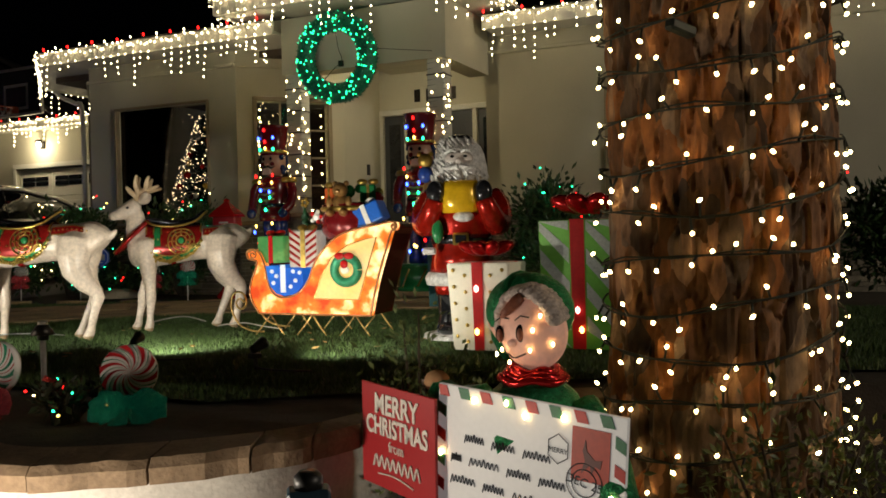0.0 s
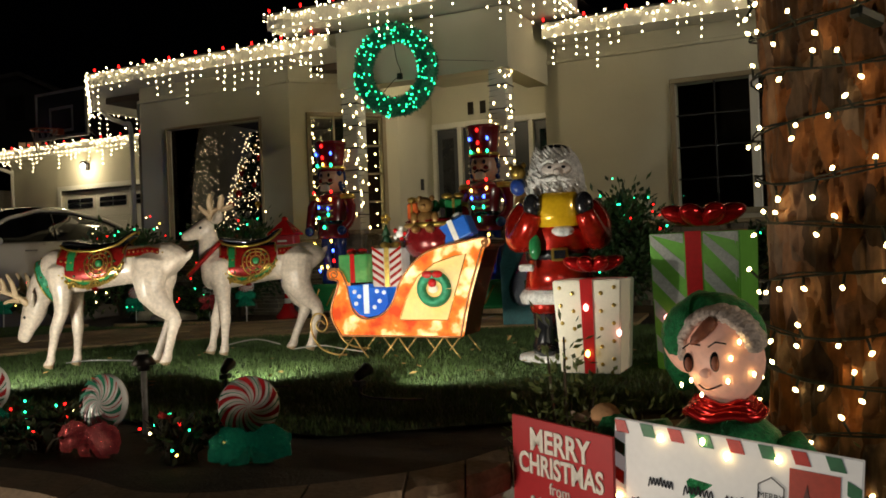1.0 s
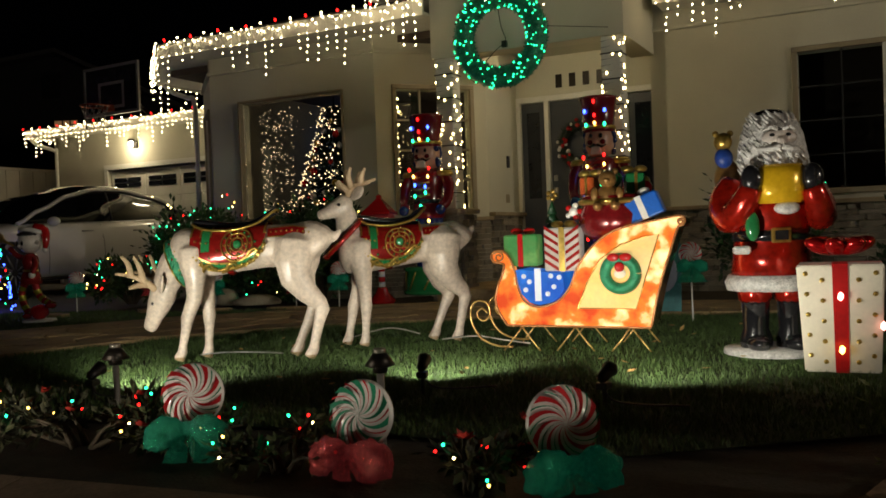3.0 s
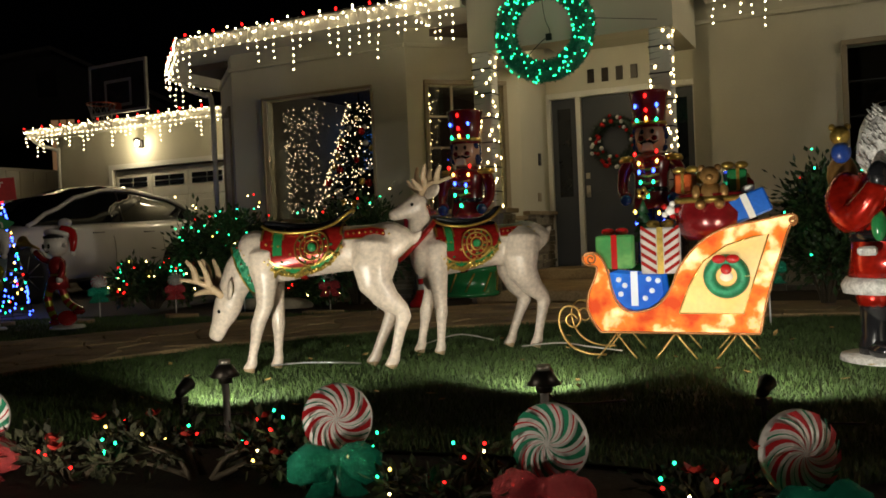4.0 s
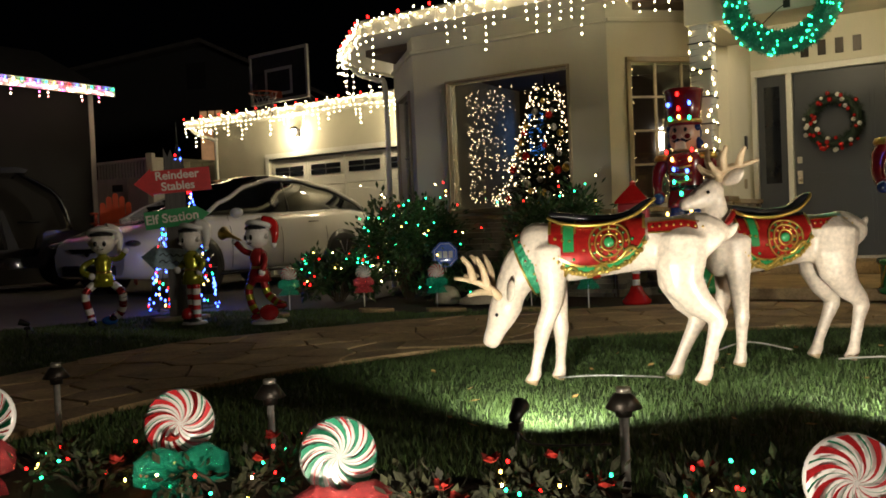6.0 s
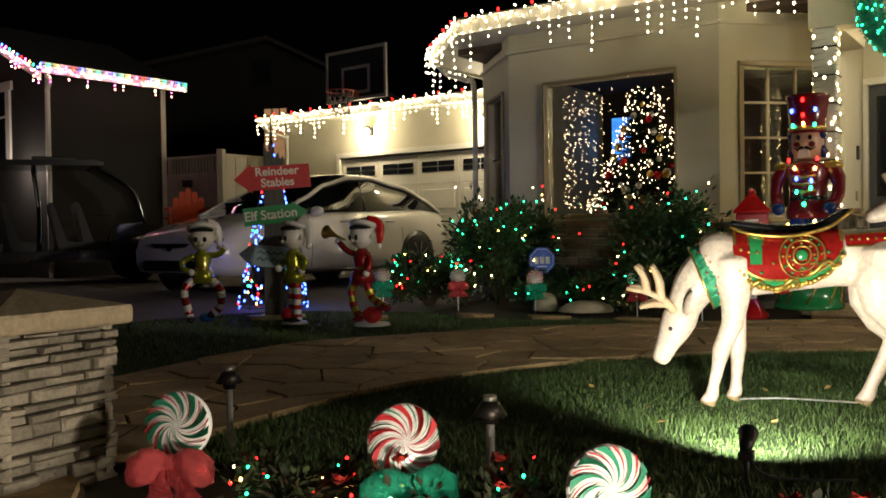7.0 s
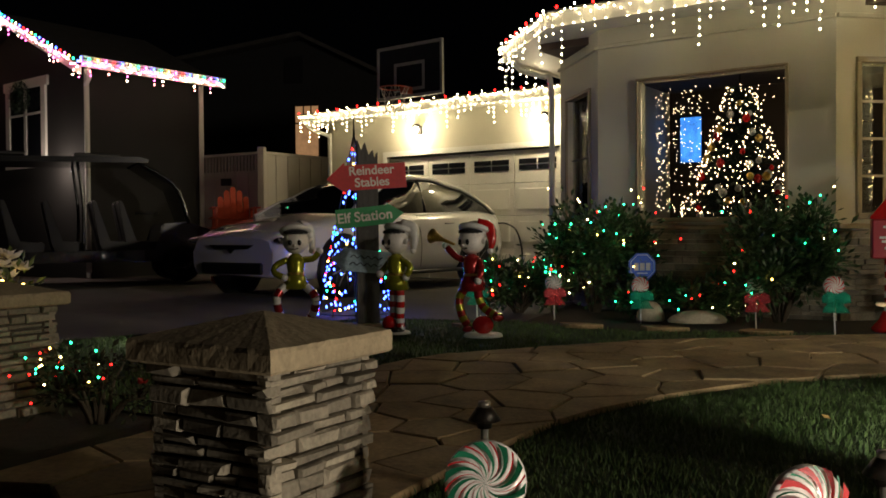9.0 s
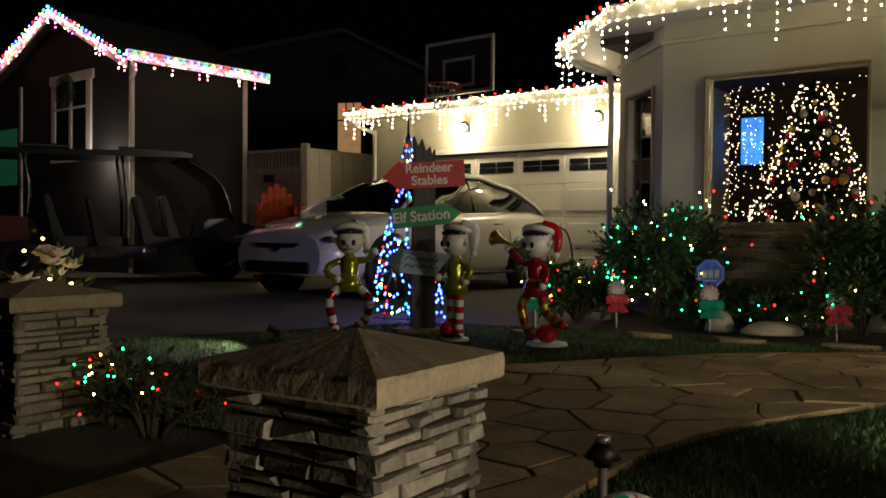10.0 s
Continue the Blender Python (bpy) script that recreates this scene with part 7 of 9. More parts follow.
PETAL_RED = material("red petal", (0.36, 0.02, 0.012), 0.6, dark=0.7, scale=20)
PETAL_PALE = material("pale rose petal", (0.62, 0.50, 0.42), 0.6, dark=0.8, scale=20)
STEM = material("woody stem", (0.06, 0.045, 0.025), 0.8)


def leaf(bm, p, d, n, length, width, mat=0):
    """One pointed leaf, folded along its rib."""
    d = d.normalized()
    s = d.cross(n)
    s = s.normalized() * width if s.length > 1e-6 else Vector((width, 0, 0))
    up = s.cross(d).normalized() * width * 0.35
    a, b, c = bm.verts.new(p), bm.verts.new(p + d * length), bm.verts.new(p + d * length * 0.45 - up)
    l, r = bm.verts.new(p + d * length * 0.5 + s), bm.verts.new(p + d * length * 0.5 - s)
    for f in ((a, l, c), (l, b, c), (a, c, r), (c, b, r)):
        bm.faces.new(f).material_index = mat


def shrub(m, label, size, leaves, seed, leafmat=LEAF, length=0.075, lights=None, count=0, group="shrubs", extra=None):
    """Stems and leaves in clumps, with an uneven outline; lights sit among the outer leaves."""
    rng = random.Random(seed)
    sx, sy, sz = size
    th = thing("shrub", m, label, "shrub", group)
    bm = bmesh.new()
    clumps = []
    for k in range(15 + leaves // 160):
        a, e = rng.uniform(0, 6.283), rng.uniform(-0.1, 1.0)
        r = rng.uniform(0.5, 1.0)
        c = Vector((sx * r * math.cos(a) * math.sqrt(1 - 0.6 * max(e, 0) ** 2), sy * r * math.sin(a) * math.sqrt(1 - 0.6 * max(e, 0) ** 2), sz * (0.38 + 0.52 * e * rng.uniform(.7, 1.1))))
        clumps.append(c)
        tube(bm, spline([(0.04 * math.cos(a), 0.04 * math.sin(a), 0), c * 0.5 + Vector((0, 0, 0.1 * sz)), c], 6), [0.012, 0.010, 0.008, 0.006, 0.005, 0.003], 5)
    part("stem", bm, STEM, th)["kind"] = "stuff"
    bm = bmesh.new()
    for _ in range(int(leaves * (2.2 if leafmat is LEAF else 1.0))):
        c = rng.choice(clumps)
        o = Vector((rng.gauss(0, 1), rng.gauss(0, 1), rng.gauss(0, 1)))
        p = c * rng.uniform(0.75, 1.0) + o * 0.085 * (max(sx, sz) if sz < 1.3 else 0.7) * rng.uniform(0.4, 1.2)
        if p.z < 0.01:
            p.z = rng.uniform(0.01, 0.1)
        leaf(bm, p, o + Vector((0, 0, 0.5)), Vector((rng.uniform(-1, 1), rng.uniform(-1, 1), 1)), length * rng.uniform(0.6, 1.3), length * 0.26)
    part("foliage", bm, leafmat, th)["kind"] = "stuff"
    for k in range(count):
        c = rng.choice(clumps)
        o = Vector((rng.gauss(0, 1), rng.gauss(-0.8, 0.7), rng.gauss(0.2, 0.8)))
        p = c + o * 0.12 * max(sx, sz)
        part("bulb", BULBS[lights[k % len(lights)]], None, th, m=Matrix.Translation((p.x, p.y, max(0.05, p.z))) @ Matrix.Scale(0.36 if group == "bedding plants" else 0.60, 4) @ Matrix.Rotation(rng.uniform(0, 2), 4, "X"))
    if extra:
        for k in range(extra[1]):
            c = rng.choice(clumps)
            bm = bmesh.new()
            p = c + Vector((rng.uniform(-.05, .05), rng.uniform(-.08, 0), rng.uniform(0.0, .08)))
            for j in range(9):
                a = j * 0.7 * math.pi
                d = Vector((math.cos(a), math.sin(a), rng.uniform(0.2, 1.2)))
                leaf(bm, p, d, Vector((0, 0, 1)), extra[2], extra[2] * 0.45)
            part("bloom", bm, extra[0], th)
    return th


MIX = ["green", "red", "green", "white", "green", "yellow", "green", "red", "white"]
shrub(pose(-4.52, 10.55, 0.0), "leafy green shrub with coloured christmas lights by the bay", (0.52, 0.40, 1.18), 2300, 1, lights=MIX, count=62, group="lit shrubs")
shrub(pose(-5.25, 10.45, 0.0), "low spreading shrub with many coloured christmas lights", (0.50, 0.36, 0.55), 1300, 2, lights=MIX, count=55, group="lit shrubs")
shrub(pose(-2.95, 9.85, 0.0), "rounded dark shrub with coloured lights under the bay window", (0.55, 0.38, 1.05), 2300, 3, lights=MIX, count=34, group="lit shrubs")
shrub(pose(-3.7, 10.15, 0.0), "low border planting with coloured lights below the bay window", (0.62, 0.25, 0.36), 1100, 4, lights=MIX, count=30, group="lit shrubs")
shrub(pose(0.95, 7.9, 0.0), "dark green shrub with red and green lights beside the porch", (0.42, 0.38, 1.12), 1700, 5, lights=["green", "red", "green"], count=30, group="lit shrubs")
shrub(pose(2.3, 7.6, 0.0), "dark foundation shrub along the house front", (0.6, 0.4, 0.8), 1300, 6, lights=["green", "red"], count=8)
shrub(pose(3.6, 6.6, 0.0), "dark leafy shrub beyond the pine trunk", (0.7, 0.5, 1.1), 1600, 7, lights=["green", "red"], count=6)
# Roses and leafy growth by the wall and the trunk.
shrub(pose(-0.10, 3.02, -0.86), "rose bush with pale blooms behind the greeting sign", (0.17, 0.09, 1.36), 1500, 8, PALE_LEAF, 0.034, extra=(PETAL_PALE, 4, 0.045))
shrub(pose(0.16, 3.02, -0.86), "leafy rose growth behind the elf figure", (0.24, 0.10, 1.12), 1100, 9, PALE_LEAF, 0.034)
shrub(pose(1.02, 2.52, -0.86), "leafy rose bush growing up against the pine trunk", (0.34, 0.16, 1.12), 1200, 10, PALE_LEAF, 0.036, extra=(PETAL_PALE, 7, 0.04))
shrub(pose(1.45, 2.75, -0.86), "leafy rose bush beside the pine trunk", (0.25, 0.2, 0.95), 1000, 11, PALE_LEAF, 0.036, extra=(PETAL_PALE, 3, 0.04))
# Bedding plants along the wall.
BEDMIX = ["red", "green", "white", "red", "yellow", "green"]
for i, (x, y, w, n, mat, lights) in enumerate([(-2.65, 3.66, 0.40, 620, BROWN_LEAF, 9), (-3.05, 3.72, 0.30, 480, BROWN_LEAF, 8), (-2.30, 3.60, 0.24, 330, BED_LEAF, 6), (-3.75, 3.92, 0.30, 430, BROWN_LEAF, 12), (-4.25, 4.05, 0.26, 330, BED_LEAF, 12), (-1.35, 3.05, 0.22, 240, BROWN_LEAF, 8), (-1.9, 3.3, 0.22, 240, BED_LEAF, 7), (-6.50, 5.42, 0.34, 620, BROWN_LEAF, 16)]):
    shrub(pose(x, y, -0.035), "bronze-leaved bedding plants with coloured lights along the wall" if mat is BROWN_LEAF else "green bedding plants with coloured lights along the wall", (w, 0.15, 0.16 if i < 7 else 0.34), n, 40 + i, mat, 0.042, BEDMIX, int(lights * 1.7), "bedding plants", (PETAL_RED, 4, 0.032) if mat is BROWN_LEAF else None)
shrub(pose(-7.55, 6.0, -0.2), "white-flowering rose bush with warm lights beyond the pillar", (0.25, 0.2, 1.0), 420, 60, PALE_LEAF, 0.06, ["white", "yellow"], 24, "shrubs", (material("white petal", (0.78, 0.72, 0.66), 0.6), 16, 0.075))

# ------------------------------------------------------------ peppermint lollipops
CANDY_WHITE = material("candy white", (0.75, 0.73, 0.70), 0.25, dark=0.94, coat=0.5)
CANDY_RED = material("candy red", (0.52, 0.03, 0.035), 0.25, dark=0.9, coat=0.5)
CANDY_GREEN = material("candy green", (0.03, 0.24, 0.13), 0.25, dark=0.9, coat=0.5)
# Slight emission lifts the unlit tinsel; the ribbons give off no light themselves.
TINSEL_RED = material("glowing red tinsel ribbon", (0.72, 0.10, 0.10), 0.2, metal=0.6, dark=0.3, scale=90, fine=420, bump=1.0, emit=0.05)
TINSEL_GREEN = material("glowing green tinsel ribbon", (0.02, 0.40, 0.22), 0.2, metal=0.6, dark=0.3, scale=90, fine=420, bump=1.0, emit=0.05)


for sheer in (TINSEL_RED, TINSEL_GREEN):
    sheer.node_tree.nodes["Principled BSDF"].inputs["Alpha"].default_value = 0.82


def swirl_mesh(r, w0, y, mat):
    bm = bmesh.new()
    prev = None
    for i in range(9):
        f = i / 8
        rr = 0.006 + (r - 0.008) * f
        a = 1.15 * f
        h = w0 * (0.25 + 0.75 * f)
        dome = y - 0.35 * (r - rr) * 0.25
        row = [bm.verts.new((rr * math.cos(a + s * h), dome, rr * math.sin(a + s * h))) for s in (-1, 1)]
        if prev:
            bm.faces.new((prev[0], prev[1], row[1], row[0]))
        prev = row
    bmesh.ops.solidify(bm, geom=bm.faces[:], thickness=-0.002)
    return mesh_of("stripe", bm, mat)


def lollipop(x, y, z, r, red, turn, tilt, label, group="lollipop stakes", ground=0.0):
    m = pose(x, y, z, tilt, 0, turn)
    th = thing("lollipop_stake", m, label, "lollipop ornament", group)
    bm = bmesh.new()
    lathe(bm, [(0.0, -0.012), (r * 0.5, -0.012 + 0.003), (r * 0.93, -0.002), (r, 0.010), (r * 0.95, 0.022), (0.0, 0.026)], 32, m=Matrix.Rotation(radians(90), 4, "X") @ Matrix.Rotation(math.pi, 4, "X"))
    part("candy_disc", bm, CANDY_WHITE, th)
    a, b = (CANDY_RED, CANDY_GREEN) if red else (CANDY_GREEN, CANDY_RED)
    wide, thin = swirl_mesh(r, 0.135, -0.0125, a), swirl_mesh(r, 0.038, -0.0125, b)
    for k in range(10):
        part("stripe", wide, None, th, m=Matrix.Rotation(2 * math.pi * k / 10, 4, "Y"))
        part("stripe", thin, None, th, m=Matrix.Rotation(2 * math.pi * (k + 0.5) / 10, 4, "Y"))
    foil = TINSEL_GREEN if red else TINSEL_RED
    rng = random.Random(int(x * 100))
    for s in (-1, 1):
        bm = bmesh.new()
        # A puffed loop of crumpled ribbon, open at its outer end.
        rings = []
        for i in range(11):
            f = i / 10
            c = Vector((s * (0.03 + 1.25 * f) * r, -0.050 - 0.012 * math.sin(math.pi * f), -r * (0.98 + 0.30 * f)))
            h = r * (0.10 + 0.42 * math.sin(math.pi * f * 0.80) ** 0.9)
            rings.append([bm.verts.new(c + Vector((rng.uniform(-.005, .005), 0.40 * h * math.cos(t) * (1 + 0.25 * math.sin(5 * t + s)) + rng.uniform(-.005, .005), h * math.sin(t) * (1 + 0.12 * math.sin(4 * t + 5 * f)) + rng.uniform(-.004, .004)))) for t in (2 * math.pi * j / 14 for j in range(14))])
        for p, q in zip(rings, rings[1:]):
            for j in range(14):
                bm.faces.new((p[j], p[(j + 1) % 14], q[(j + 1) % 14], q[j]))
        bm.faces.new(rings[-1])
        bmesh.ops.inset_individual(bm, faces=[bm.faces[-1]] if not bm.faces.ensure_lookup_table() else [], thickness=0.004, depth=-0.008)
        bmesh.ops.recalc_face_normals(bm, faces=bm.faces[:])
        part("bow_loop", bm, foil, th, smooth=True)
        bm = bmesh.new()
        prev = None
        for i in range(9):
            f = i / 8
            c = Vector((s * (0.01 + 0.55 * r * f) + rng.uniform(-.006, .006), -0.035 - 0.02 * math.sin(f * 7), -r * 1.05 - f * r * 1.55))
            w = 0.016 + 0.034 * f
            row = [bm.verts.new(c + Vector((-w, rng.uniform(-.008, .008), 0))), bm.verts.new(c + Vector((0, -0.010, 0))), bm.verts.new(c + Vector((w, rng.uniform(-.008, .008), 0)))]
            if prev:
                for j in (0, 1):
                    bm.faces.new((prev[j], prev[j + 1], row[j + 1], row[j]))
            prev = row
        bmesh.ops.solidify(bm, geom=bm.faces[:], thickness=0.002)
        part("bow_tail", bm, foil, th)
    bm = bmesh.new()
    ball(bm, (0, -0.045, -r * 1.02), (0.028, 0.022, 0.024), seg=10, rings=7)
    part("bow_knot", bm, foil, th)
    bm = bmesh.new()
    tube(bm, [(0, 0.006, -r * 0.9), (0, 0.006, -(z - ground) - 0.03)], 0.006, 6)
    part("stick", bm, WHITE_GLOSS, th)
    return th


for x, y, z, red, turn in ((-1.108, 3.045, 0.137, True, 14), (-1.655, 3.215, 0.14, False, -22), (-2.215, 3.465, 0.167, True, 0), (-3.37, 3.71, 0.158, False, 21), (-3.90, 3.93, 0.195, True, 26), (-4.60, 4.04, 0.192, False, 6)):
    lollipop(x, y, z, 0.098, red, turn, -8, "red and white swirl lollipop with a green tinsel bow" if red else "green and white swirl lollipop with a red tinsel bow", ground=-0.03)
for x, y, z, red, turn in ((-5.55, 9.75, 0.33, True, 20), (-4.88, 10.06, 0.31, False, 15), (-4.11, 9.86, 0.30, True, 12), (-3.19, 9.56, 0.31, False, 8), (-2.68, 9.13, 0.35, True, 4), (0.13, 6.84, 0.45, True, -6)):
    lollipop(x, y, z, 0.078, red, turn, -5, "dim swirl lollipop with a tinsel bow in the border", "border lollipops")

# ------------------------------------------------------------ garden lamps
POST_GREY = material("weathered grey post", (0.24, 0.23, 0.21), 0.5, dark=0.6, scale=20)


def path_light(x, y, label):
    th = thing("path_light", pose(x, y, -0.02), label, "path light", "path lights")
    bm = bmesh.new()
    tube(bm, [(0, 0, -0.02), (0, 0, 0.24)], 0.012, 8)
    part("post", bm, POST_GREY, th)
    bm = bmesh.new()
    lathe(bm, [(0.0, 0.225), (0.022, 0.225), (0.024, 0.25), (0.020, 0.262), (0.0, 0.262)], 14)
    part("collar", bm, BRONZE, th)
    bm = bmesh.new()
    lathe(bm, [(0.044, 0.246), (0.049, 0.248), (0.026, 0.283), (0.020, 0.288), (0.0, 0.289)], 18)
    part("hood", bm, BRONZE, th)
    bm = bmesh.new()
    lathe(bm, [(0.0, 0.288), (0.019, 0.288), (0.019, 0.302), (0.0, 0.304)], 14)
    part("cap", bm, material("worn metal cap", (0.35, 0.33, 0.28), 0.35, metal=0.8), th)
    return th


for x, y in ((-2.65, 3.92), (-3.70, 4.13), (-4.68, 4.55), (-1.635, 3.54)):
    path_light(x, y, "dark bronze path light on a stake in the grass")


def flood_fixture(x, y, aim, label="small black floodlight staked in the lawn"):
    d = Vector(aim) - Vector((x, y, 0.13))
    th = thing("flood_lamp", pose(x, y, 0, 0, 0, math.degrees(math.atan2(d.y, d.x)) - 90), label, "floodlight", "lawn floodlights")
    bm = bmesh.new()
    tube(bm, [(0, -0.02, -0.04), (0, -0.02, 0.075)], [0.006, 0.011], 7)
    part("stake", bm, BLACK, th)
    bm = bmesh.new()
    box(bm, -0.022, 0.022, -0.05, 0.0, 0.05, 0.075, 0.004)
    part("bracket", bm, BLACK, th)
    bm = bmesh.new()
    lathe(bm, [(0.0, -0.048), (0.018, -0.044), (0.022, -0.018), (0.027, 0.024), (0.031, 0.036), (0.026, 0.036), (0.020, 0.016), (0.0, 0.016)], 14, m=Matrix.Translation((0, 0.0, 0.105)) @ Matrix.Rotation(radians(-70), 4, "X"))
    part("head", bm, BLACK, th)
    bm = bmesh.new()
    tube(bm, spline([(0, -0.03, 0.06), (0.05, -0.06, 0.02), (0.14, -0.03, 0.006), (0.3, 0.03, 0.004)], 14), 0.004, 5)
    part("cable", bm, BLACK, th)


for x, y, aim in SPOTS:
    flood_fixture(x, y - 0.03, aim)
flood_fixture(-7.15, 7.95, (-8.6, 7.3, 0.1), "small white floodlight on the far lawn")
lamp("flood_light", "SPOT", 14, FLOOD, (-7.25, 7.93, 0.14), 0.02, (-8.2, 7.2, 0.0), 120, 0.6)

# ------------------------------------------------------------ stone pillars
def pillar(m, label, seed):
    rng = random.Random(seed)
    th = thing("stone_pillar", m, label, "pillar", "entry pillars")
    bm = bmesh.new()
    box(bm, -0.165, 0.165, -0.165, 0.165, -0.6, 0.463)
    part("core", bm, MORTAR, th)
    for side in range(4):
        rot = Matrix.Rotation(side * math.pi / 2, 4, "Z")
        z = -0.32
        while z < 0.448:
            h = min(rng.uniform(0.022, 0.050), 0.460 - z)
            s = -0.20
            while s < 0.19:
                w = min(rng.uniform(0.07, 0.2), 0.20 - s)
                if 0.20 - s - w < 0.04:
                    w = 0.20 - s
                t = rng.uniform(0.183, 0.216)
                bm = bmesh.new()
                vs = []
                for (sx, sz) in ((s + 0.002, z + 0.002), (s + w - 0.002, z + 0.002), (s + w - 0.002, z + h - 0.003), (s + 0.002, z + h - 0.003)):
                    vs.append(bm.verts.new((sx, -0.16, sz)))
                fr = []
                for (sx, sz) in ((s + 0.002, z + 0.002), (s + w - 0.002, z + 0.002), (s + w - 0.002, z + h - 0.003), (s + 0.002, z + h - 0.003)):
                    fr.append(bm.verts.new((sx + rng.uniform(-.004, .004), -t + 0.008, sz + rng.uniform(-.003, .003))))
                ins = []
                for v in fr:
                    ins.append(bm.verts.new((s + w / 2 + (v.co.x - s - w / 2) * 0.90, -t - rng.uniform(-.004, .008), z + h / 2 + (v.co.z - z - h / 2) * 0.72)))
                for a, b in ((vs, fr), (fr, ins)):
                    for k in range(4):
                        bm.faces.new((a[k], a[(k + 1) % 4], b[(k + 1) % 4], b[k]))
                bm.faces.new(ins)
                part("stone", bm, STONE, th, m=rot)
                s += w
            z += h
    bm = bmesh.new()
    n = 14
    c = 0.242
    rings = []
    for z, sc in ((0.462, 0.97), (0.469, 1.0), (0.509, 1.0), (0.521, 0.985)):
        row = []
        for side in range(4):
            for k in range(n):
                f = -1 + 2 * k / n
                p = Matrix.Rotation(side * math.pi / 2, 3, "Z") @ Vector((f * c, -c, 0))
                j = noise.noise(Vector((p.x * 30, p.y * 30, z * 60 + seed))) * 0.011
                row.append(bm.verts.new((p.x * sc * (1 + j), p.y * sc * (1 + j), z + j * 0.2)))
        rings.append(row)
    m4 = 4 * n
    for a, b in zip(rings, rings[1:]):
        for k in range(m4):
            bm.faces.new((a[k], a[(k + 1) % m4], b[(k + 1) % m4], b[k]))
    top = bm.verts.new((0, 0, 0.582))
    for k in range(m4):
        bm.faces.new((rings[-1][k], rings[-1][(k + 1) % m4], top))
    bm.faces.new(list(reversed(rings[0])))
    part("capstone", bm, CAPSTONE, th, "tan split-faced capstone")


pillar(pose(-5.20, 4.15, 0, 0, 0, -19.6), "ledge-stone entry pillar with a tan capstone", 3)
pillar(pose(-7.10, 5.50, 0, 0, 0, -24), "dark ledge-stone pillar across the garden entry", 4)
tinsel = bmesh.new()
rng = random.Random(77)
for k in range(34):
    p = Vector((rng.gauss(0, .025), rng.gauss(0, .025), rng.uniform(0.0, 0.45)))
    pts = [p]
    for j in range(7):
        p = p + Vector((rng.uniform(-.028, .028), rng.uniform(-.028, .028), rng.uniform(-.03, .035)))
        pts.append(p)
    tube(tinsel, spline(pts, 14), 0.005, 4)
solid("tinsel_sculpture", tinsel, material("silver tinsel wire", (0.75, 0.74, 0.72), 0.3, metal=0.9, dark=0.6, scale=60), "curly silver tinsel wire sculpture beside the entry pillar", "garden ornament", m=pose(-7.30, 6.12, -0.02))

# ------------------------------------------------------------ border by the house
for x, y, sx, sy, sz, t in ((-3.63, 9.72, 0.24, 0.12, 0.085, 10), (-4.02, 9.98, 0.13, 0.10, 0.14, 30)):
    bm = bmesh.new()
    bmesh.ops.create_icosphere(bm, subdivisions=3, radius=1)
    for v in bm.verts:
        v.co *= 1 + 0.14 * noise.noise(v.co * 1.8 + Vector((x, y, 0)))
        v.co = Vector((v.co.x * sx, v.co.y * sy, max(-0.3, v.co.z) * sz))
    solid("boulder", bm, material("pale boulder", (0.36, 0.31, 0.22), 0.8, dark=0.65, scale=6, bump=0.5), "pale rounded boulder in the border", "boulder", "border boulders", m=pose(x, y, 0.02, 0, 0, t), smooth=True)
for k, (x, y, a) in enumerate(((-4.6, 9.35, 18), (-3.95, 9.22, 12), (-3.2, 9.08, 8), (-5.5, 9.2, 30))):
    bm = bmesh.new()
    slab(bm, [(0.19 * math.cos(t) * (1 + 0.15 * math.sin(3 * t + k)), 0.09 * math.sin(t)) for t in (2 * math.pi * i / 9 for i in range(9))], -0.02, 0.012)
    solid("edging_stone", bm, FLAG, "flat edging stone at the lawn border", "stone", "edging stones", m=pose(x, y, 0, 0, 0, -a))
octo = thing("yard_sign", pose(-4.08, 10.30, 0.0, 0, 0, 16), "blue octagonal security yard sign on a stake", "sign")
bm = bmesh.new()
prism(bm, [(0.135 * math.cos(t), 0.45 + 0.135 * math.sin(t)) for t in (math.pi / 8 + math.pi / 4 * i for i in range(8))], 0.0, 0.012)
# The board's blue is brightened by emission; the sign has no lamp.
part("board", bm, material("glowing sign blue", (0.02, 0.06, 0.26), 0.4, emit=0.25), octo)
bm = bmesh.new()
tube(bm, [(0.118 * math.cos(t), -0.003, 0.45 + 0.118 * math.sin(t)) for t in (math.pi / 8 + math.pi / 4 * i for i in range(9))], 0.004, 4, cap=False)
part("rim", bm, WHITE_GLOSS, octo)
for x0, x1, z0, z1 in ((-0.075, -0.035, 0.415, 0.485), (-0.022, 0.022, 0.415, 0.485), (0.035, 0.075, 0.415, 0.485), (-0.05, 0.05, 0.385, 0.395)):
    bm = bmesh.new()
    box(bm, x0, x1, -0.005, -0.001, z0, z1)
    part("emblem_bar", bm, WHITE_GLOSS, octo)
bm = bmesh.new()
tube(bm, [(0, 0.016, -0.02), (0, 0.016, 0.42)], 0.008, 6)
part("stake", bm, WHITE_GLOSS, octo)

mail = thing("letter_box", pose(-2.27, 9.20, 0.0, 0, 0, -10), "red letter box for wishes on a striped candy pole", "letter box")
bm = bmesh.new()
lathe(bm, [(0.0, 0.0), (0.12, 0.0), (0.13, 0.03), (0.07, 0.10), (0.045, 0.16), (0.0, 0.16)], 18)
part("foot", bm, RED_GLOSS, mail)
